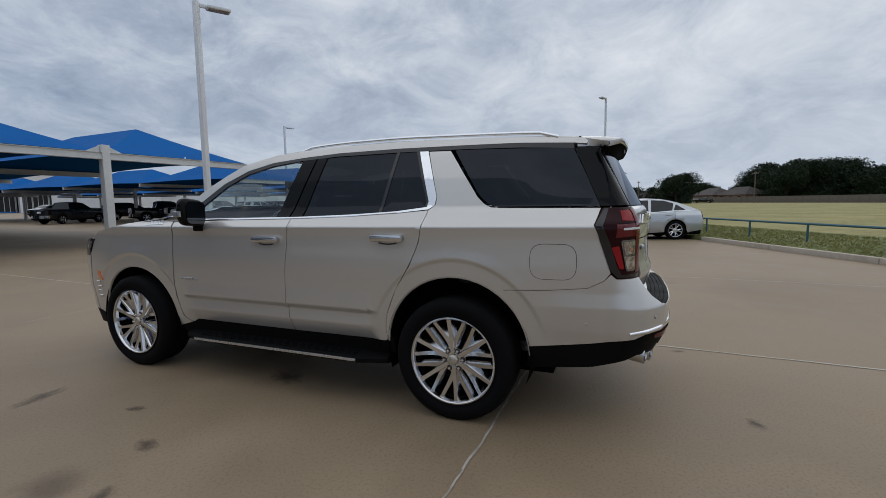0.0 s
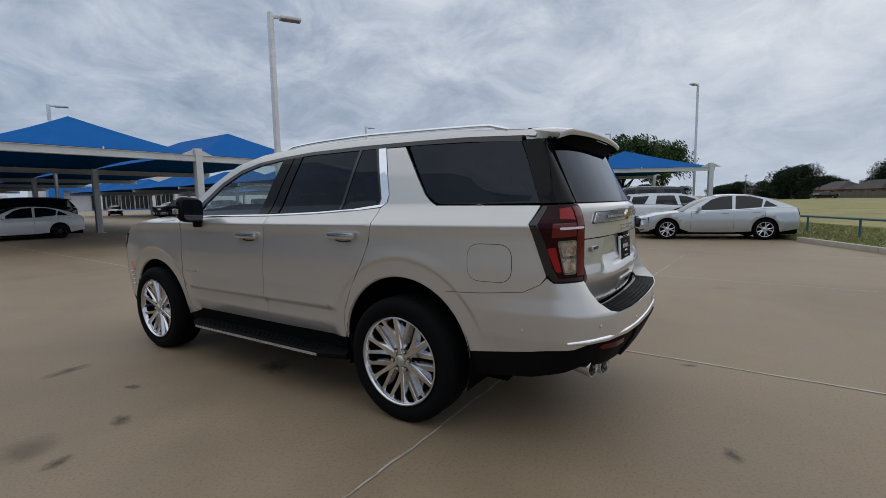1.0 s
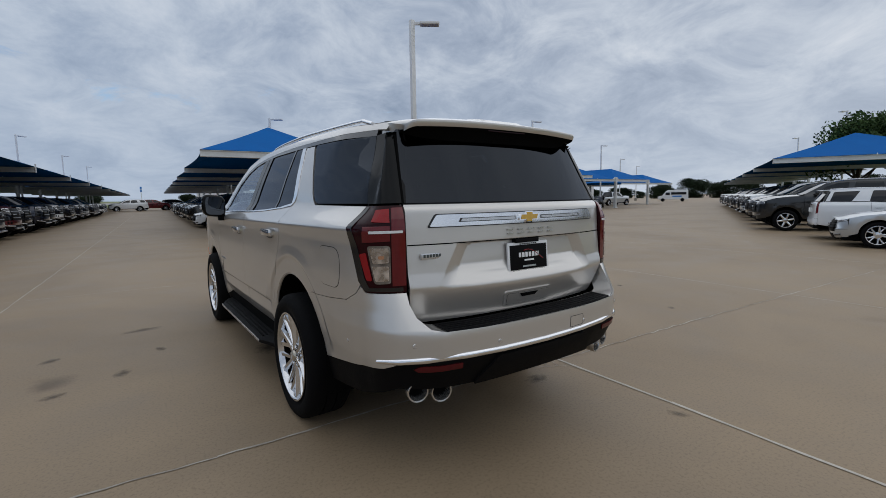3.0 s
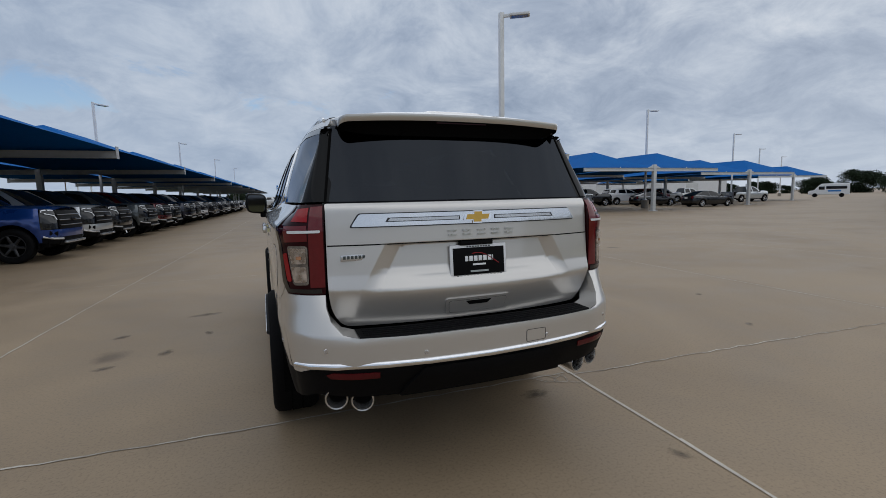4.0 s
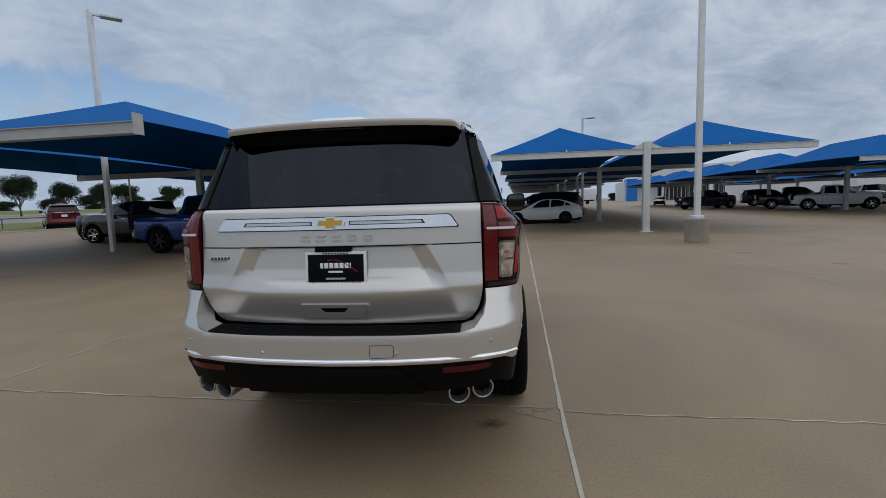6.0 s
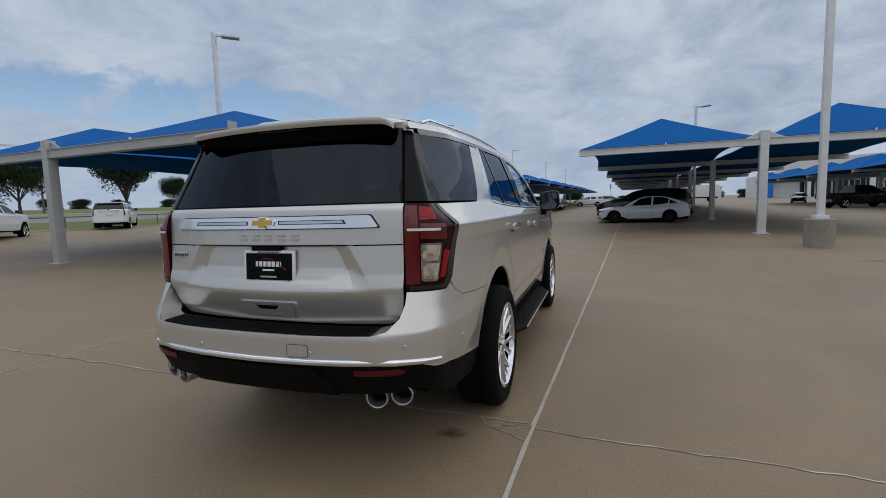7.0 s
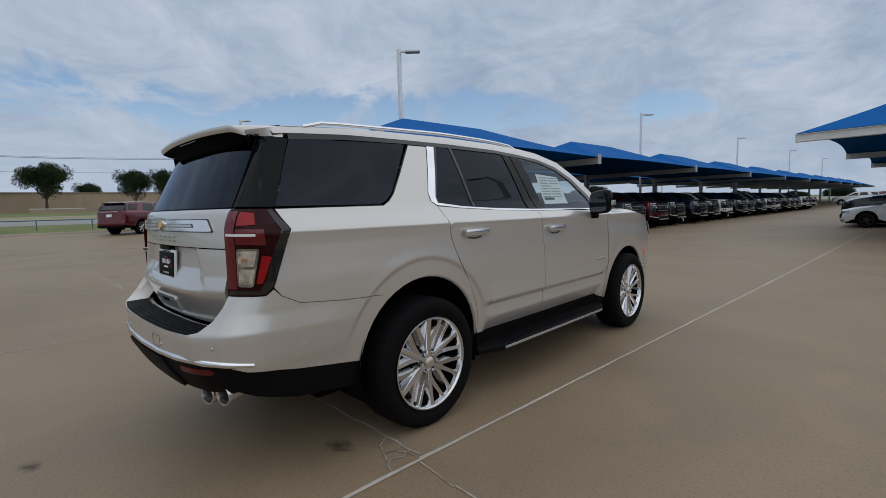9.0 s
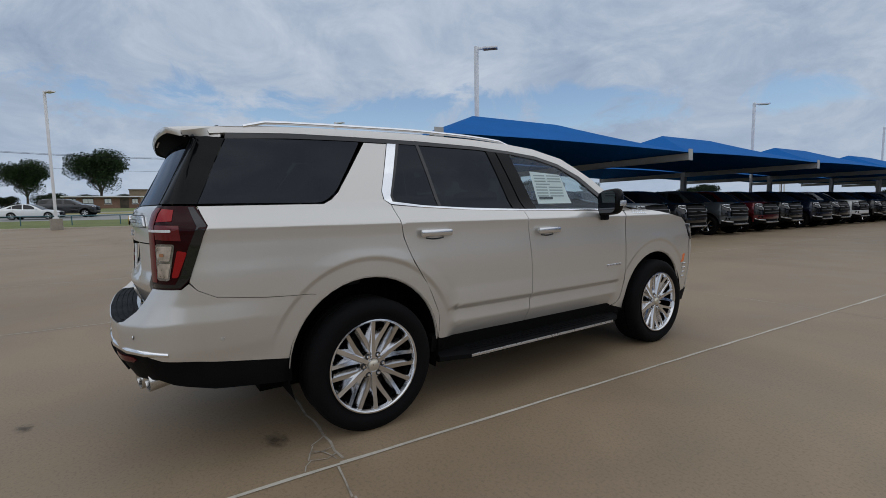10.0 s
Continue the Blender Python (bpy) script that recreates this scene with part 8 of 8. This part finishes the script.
def plant(src, az, dist, el, ref, seed, wide=1.0):
    """A copy of a tree on the rising ground to the west, its top at an elevation; ref is the source's height."""
    x, y = bearing(az, dist)
    z = west_z(west_off(x, y))
    k = (dist * math.tan(radians(el)) + 1.39 - z) / ref
    return copy_thing(src, pose(x, y, z, 0, 0, random.Random(seed).uniform(0, 360)) @ Matrix.Diagonal((k * wide, k * wide, k, 1)))


x, y = bearing(-85.2, 148)
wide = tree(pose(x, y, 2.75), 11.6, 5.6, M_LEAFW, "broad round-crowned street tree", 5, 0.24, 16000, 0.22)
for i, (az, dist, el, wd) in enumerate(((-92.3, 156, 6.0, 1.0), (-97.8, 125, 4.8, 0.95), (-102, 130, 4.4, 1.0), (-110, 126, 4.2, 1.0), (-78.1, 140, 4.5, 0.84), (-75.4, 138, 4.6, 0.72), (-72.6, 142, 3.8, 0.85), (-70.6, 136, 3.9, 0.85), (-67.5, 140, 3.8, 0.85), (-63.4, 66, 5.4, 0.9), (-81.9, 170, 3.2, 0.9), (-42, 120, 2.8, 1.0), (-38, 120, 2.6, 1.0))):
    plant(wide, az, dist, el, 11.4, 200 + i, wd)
x, y = bearing(-55.4, 64)
cedar = tree(pose(x, y, 1.3), 6.7, 3.4, M_LEAFD, "dark ragged evergreen tree near the street", 6, 0.12, 15000, 0.13)
for i, (az, dist, el, wd) in enumerate(((-50.8, 76, 3.6, 0.85), (-47.5, 80, 3.0, 0.9), (-45, 66, 3.0, 0.7))):
    plant(cedar, az, dist, el, 6.6, 300 + i, wd)
for i in range(30):
    plant(tree_far, -118 + i * 3.2 + rnd.uniform(-1, 1), 190 + rnd.uniform(0, 40), rnd.uniform(1.2, 2.0), 8.9, 400 + i, 1.3)


def brick_building(m, w, d, h):
    ob = thing("brick_building", "long low brown brick building with a flat white eave", "building", "", m)
    part("wall", boxes((-w / 2, w / 2, -d / 2, d / 2, -0.6, h)), M_BRICK, ob)
    part("eave", boxes((-w / 2 - 0.8, w / 2 + 0.8, -d / 2 - 0.9, d / 2 + 0.6, h, h + 0.30)), M_WALLW, ob)
    for q, hw in ((-0.40, 0.6), (-0.21, 1.1), (0.05, 0.75), (0.42, 0.65)):
        x = q * w
        wn = part("window", boxes((x - hw, x + hw, -d / 2 - 0.05, -d / 2 + 0.1, 1.1, 2.5)), M_WINDARK, ob)
        part("blind", boxes((x - hw + 0.08, x + hw - 0.08, -d / 2 - 0.07, -d / 2 - 0.05, 1.25, 2.3)), M_WALLW, wn)
        part("window_sill", boxes((x - hw - 0.12, x + hw + 0.12, -d / 2 - 0.12, -d / 2, 0.95, 1.10)), M_WALLW, wn)
        part("mullion", boxes((x - 0.05, x + 0.05, -d / 2 - 0.09, -d / 2, 1.1, 2.5)), M_WINDARK, wn)
    part("door", boxes((0.21 * w, 0.21 * w + 1.9, -d / 2 - 0.05, -d / 2 + 0.1, -0.2, 2.8)), M_BARK, ob)
    return ob


x, y = bearing(-92.1, 148)
brick_building(pose(x, y, 2.6, 0, 0, 92.5), 15.4, 9, 2.75)
x, y = bearing(-83.0, 168)
tb = thing("block_building", "plain tan block building across the street", "building", "", pose(x, y, 2.75, 0, 0, 84.3))
part("wall", boxes((-20.0, 22.0, -5, 5, -0.6, 5.2)), M_TANWALL, tb)
part("parapet", boxes((-20.2, 22.2, -5.2, 5.2, 5.2, 5.5)), M_TANTRIM, tb)
for q in (-17.2, -9.0, -4.5, 2.0, 6.0):
    part("pilaster", boxes((q - 0.25, q + 0.25, -5.14, -4.9, 0, 5.2)), M_TANWALL, tb)
x, y = bearing(-84.0, 140)
lw = thing("low_wall", "low pale stone wall round a planted bed", "wall", "", pose(x, y, west_z(west_off(x, y)), 0, 0, 86))
part("wall", boxes((-6.0, 4.0, -0.2, 0.2, -0.3, 0.85)), M_TANWALL, lw)
part("coping", boxes((-6.1, 4.1, -0.28, 0.28, 0.85, 1.0)), M_WALLW, lw)
# passing cars standing on the street
x, y = west(-11.9, 18.5)
park("sedan", "white", Matrix.Translation((0, 0, west_z(18.5))) @ facing(x, y, WEST_AZ, "sedan"), "white sedan on the street beyond the grass", "car", "cars on the street")
x, y = west(-10.4, 22.5)
park("wagon", "black", Matrix.Translation((0, 0, west_z(22.5))) @ facing(x, y, WEST_AZ, "wagon"), "black estate car on the street beyond the grass", "car", "cars on the street")
for s in (-40, 32, 68, 104, 140):
    x, y = west(s, 50)
    utility_pole(pose(x, y, west_z(50), 0, 0, -WEST_AZ), 10.0)
for dx, z in ((-0.95, 11.3), (-0.35, 11.3), (0.95, 11.3), (0.0, 9.2)):
    bm = bmesh.new()
    pts = []
    for i in range(5):
        for k in range(8):
            s = -40 + 36 * (i + k / 8)
            x, y = west(s, 50 - dx)
            pts.append((x, y, z - (1.3 * math.sin(math.pi * (s + 40) / 72) if s < 32 else 0.8 * math.sin(math.pi * k / 8))))
    tube(bm, pts, 0.016, 4)
    tagged(part("power_line", bm, M_BLACK, None), "thin dark overhead power line along the street", "power line", "power lines")
# dealer sign on a pole
x, y = -40.2, 17.0
sg = thing("pole_sign", "blue and white dealer sign on a tall pole", "sign", "", pose(x, y, 0.5, 0, 0, 60))
part("pole", tube(bmesh.new(), [(0, 0, 0), (0, 0, 5.4)], 0.10, 10), M_STEELW, sg)
fc = part("sign_board", boxes((-0.27, 0.27, -0.14, 0.14, 5.0, 6.9), bev=0.05), M_BLUEPANEL, sg)
part("sign_mark", boxes((-0.18, 0.18, -0.16, 0.16, 5.9, 6.2)), M_WHITE, fc)
part("sign_bar", boxes((-0.2, 0.2, -0.16, 0.16, 5.3, 5.5)), M_WHITE, fc)
for x, y, h in ((-23.0, 74.0, 6.4), (4.6, 190.0, 9.0), (-30.0, 92.0, 6.0)):
    s2 = copy_thing(sg, pose(x, y, 0, 0, 0, 20))


# ---- showroom and sheds to the north ----
def showroom(m):
    ob = thing("showroom", "white and blue dealer showroom with tall glass front", "building", "", m)
    part("wall", boxes((-8, 26, 0.4, 22, 0, 6.0)), M_WALLW, ob)
    crown = bmesh.new()
    ends = [[crown.verts.new((x, y, z)) for x, z in ((-5.0, 5.9), (-4.7, 7.0), (-3.6, 8.1), (-1.6, 8.9), (2.0, 9.4), (9.0, 9.9), (26.0, 10.6), (26.0, 5.9))] for y in (-1.4, 18.0)]
    for k in range(8):
        crown.faces.new((ends[0][k], ends[0][(k + 1) % 8], ends[1][(k + 1) % 8], ends[1][k]))
    crown.faces.new(ends[0]), crown.faces.new(ends[1])
    bmesh.ops.recalc_face_normals(crown, faces=crown.faces[:])
    part("curved_crown", crown, M_WALLW, ob)
    part("canopy_band", boxes((-6.8, 26.4, -1.8, 22.4, 5.0, 6.2)), M_BLUEPANEL, ob)
    part("blue_portal", boxes((-8.0, -5.2, -2.4, 3.0, 0, 6.6)), M_BLUEPANEL, ob)
    for i in range(16):
        x = -25 + i * 3.2
        if x < -2.0:
            continue
        wn = part("glass_bay", boxes((x, x + 3.0, 0.25, 0.45, 0.3, 4.5)), M_WINDARK, ob)
        for q in (0.0, 1.0, 2.0, 3.0):
            part("mullion", boxes((x + q - 0.05, x + q + 0.05, 0.18, 0.30, 0.3, 4.5)), M_STEEL, wn)
        part("sill", boxes((x, x + 3.0, 0.15, 0.5, 0.0, 0.3)), M_BLUEPANEL, wn)
    for x in (2, 14, 25):
        part("column", boxes((x - 0.5, x + 0.5, -1.6, -0.6, 0, 4.6)), M_WALLW, ob)
    return ob


showroom(lot(51.5, 179.0, 0, -4) @ Matrix.Diagonal((1.3, 1.3, 1.25, 1)))
far = thing("shed", "low white building beyond the showroom", "building", "", lot(25.5, 205.0))
part("wall", boxes((-9, 9, 0, 14, 0, 4.6)), M_WALLW, far)
part("roof", boxes((-9.3, 9.3, -0.3, 14.3, 4.6, 4.9)), M_STEEL, far)
sh = thing("shed", "long white metal shed", "building", "", lot(80, 92, 0, 0))
part("wall", boxes((-32, 32, 0, 20, 0, 6.0)), M_WALLW, sh)
part("roof", boxes((-32.5, 32.5, -0.5, 20.5, 6.0, 6.3)), M_STEEL, sh)
for x in (-20, -8, 8, 20):
    part("door", boxes((x - 2, x + 2, -0.06, 0.1, 0, 3.6)), M_STEEL, sh)
sh2 = thing("trailer_box", "long white box trailer", "trailer", "", lot(14.0, 122.0, 0, 0))
part("box", boxes((-7, 7, 0, 2.5, 1.1, 3.9), bev=0.05), M_WALLW, sh2)
part("trailer_mark", boxes((-5, 2, -0.03, 0.02, 2.3, 3.0)), M_REDBRIGHT, sh2)
for x in (-5.5, -4.4, 5.0):
    part("wheel", revolve([(0.0, -0.1), (0.48, -0.1), (0.5, 0.0), (0.48, 0.3), (0, 0.3)], 20, "y"), M_TYRE, sh2, m=pose(x, 0.2, 0.5))
part("chassis", boxes((-6.8, 6.8, 0.3, 2.2, 0.8, 1.1)), M_BLACK, sh2)
van = thing("passenger_van", "white high-roof van parked at the end of the aisle", "van", "", pose(91.0, 47.2, 0, 0, 0, 28))
outline = [(2.75, 0.45), (2.80, 0.95), (2.55, 1.12), (1.95, 1.25), (1.30, 2.10), (0.95, 2.32), (-2.55, 2.38), (-2.72, 2.25), (-2.80, 0.45)]
bm = bmesh.new()
rows_v = [[bm.verts.new((x, y, 0.45 + (z - 0.45))) for y, z in outline] for x in (-0.98, -0.90, 0.90, 0.98)]
for vs in (rows_v[0], rows_v[3]):
    cy, cz = 0.0, 1.3
    for v in vs:
        v.co.y, v.co.z = cy + (v.co.y - cy) * 0.975, cz + (v.co.z - cz) * 0.93
for r0, r1 in zip(rows_v, rows_v[1:]):
    for k in range(len(outline)):
        bm.faces.new((r0[k], r0[(k + 1) % len(outline)], r1[(k + 1) % len(outline)], r1[k]))
bm.faces.new(rows_v[0]), bm.faces.new(rows_v[3])
part("body", bm, PAINTS["white"], van, smooth=0.3)
for s in (1, -1):
    part("side_window", boxes((s * 0.985 - 0.012, s * 0.985 + 0.012, 0.55, 1.35, 1.30, 1.85), bev=0.01), M_WINDARK, van)
    part("rear_side_window", boxes((s * 0.985 - 0.012, s * 0.985 + 0.012, -2.4, 0.35, 1.40, 1.90), bev=0.01), M_WINDARK, van)
    part("side_mark", boxes((s * 0.985 - 0.010, s * 0.985 + 0.010, -1.6, 0.1, 0.95, 1.20), bev=0.004), M_BLUEPANEL, van)
    for y in (-1.75, 1.85):
        part("wheel", revolve([(0.0, -0.12), (0.33, -0.12), (0.36, 0.0), (0.33, 0.12), (0, 0.12)], 20), M_TYRE, van, m=pose(s * 0.88, y, 0.36))
bm = bmesh.new()
q = [bm.verts.new(p) for p in ((-0.84, 1.93, 1.30), (0.84, 1.93, 1.30), (0.80, 1.36, 2.06), (-0.80, 1.36, 2.06))]
bm.faces.new(q)
part("windscreen", bm, M_WINDARK, van)
for i in range(40):
    a = rnd.uniform(-25, 62)
    x, y = math.sin(radians(a)) * 230 + rnd.uniform(-15, 15), math.cos(radians(a)) * 230 + rnd.uniform(-15, 30)
    k = 0.5 + rnd.uniform(-0.12, 0.2)
    copy_thing(tree_far, pose(x, y, 0, 0, 0, rnd.uniform(0, 360)) @ Matrix.Diagonal((k, k, k * 0.8, 1)))
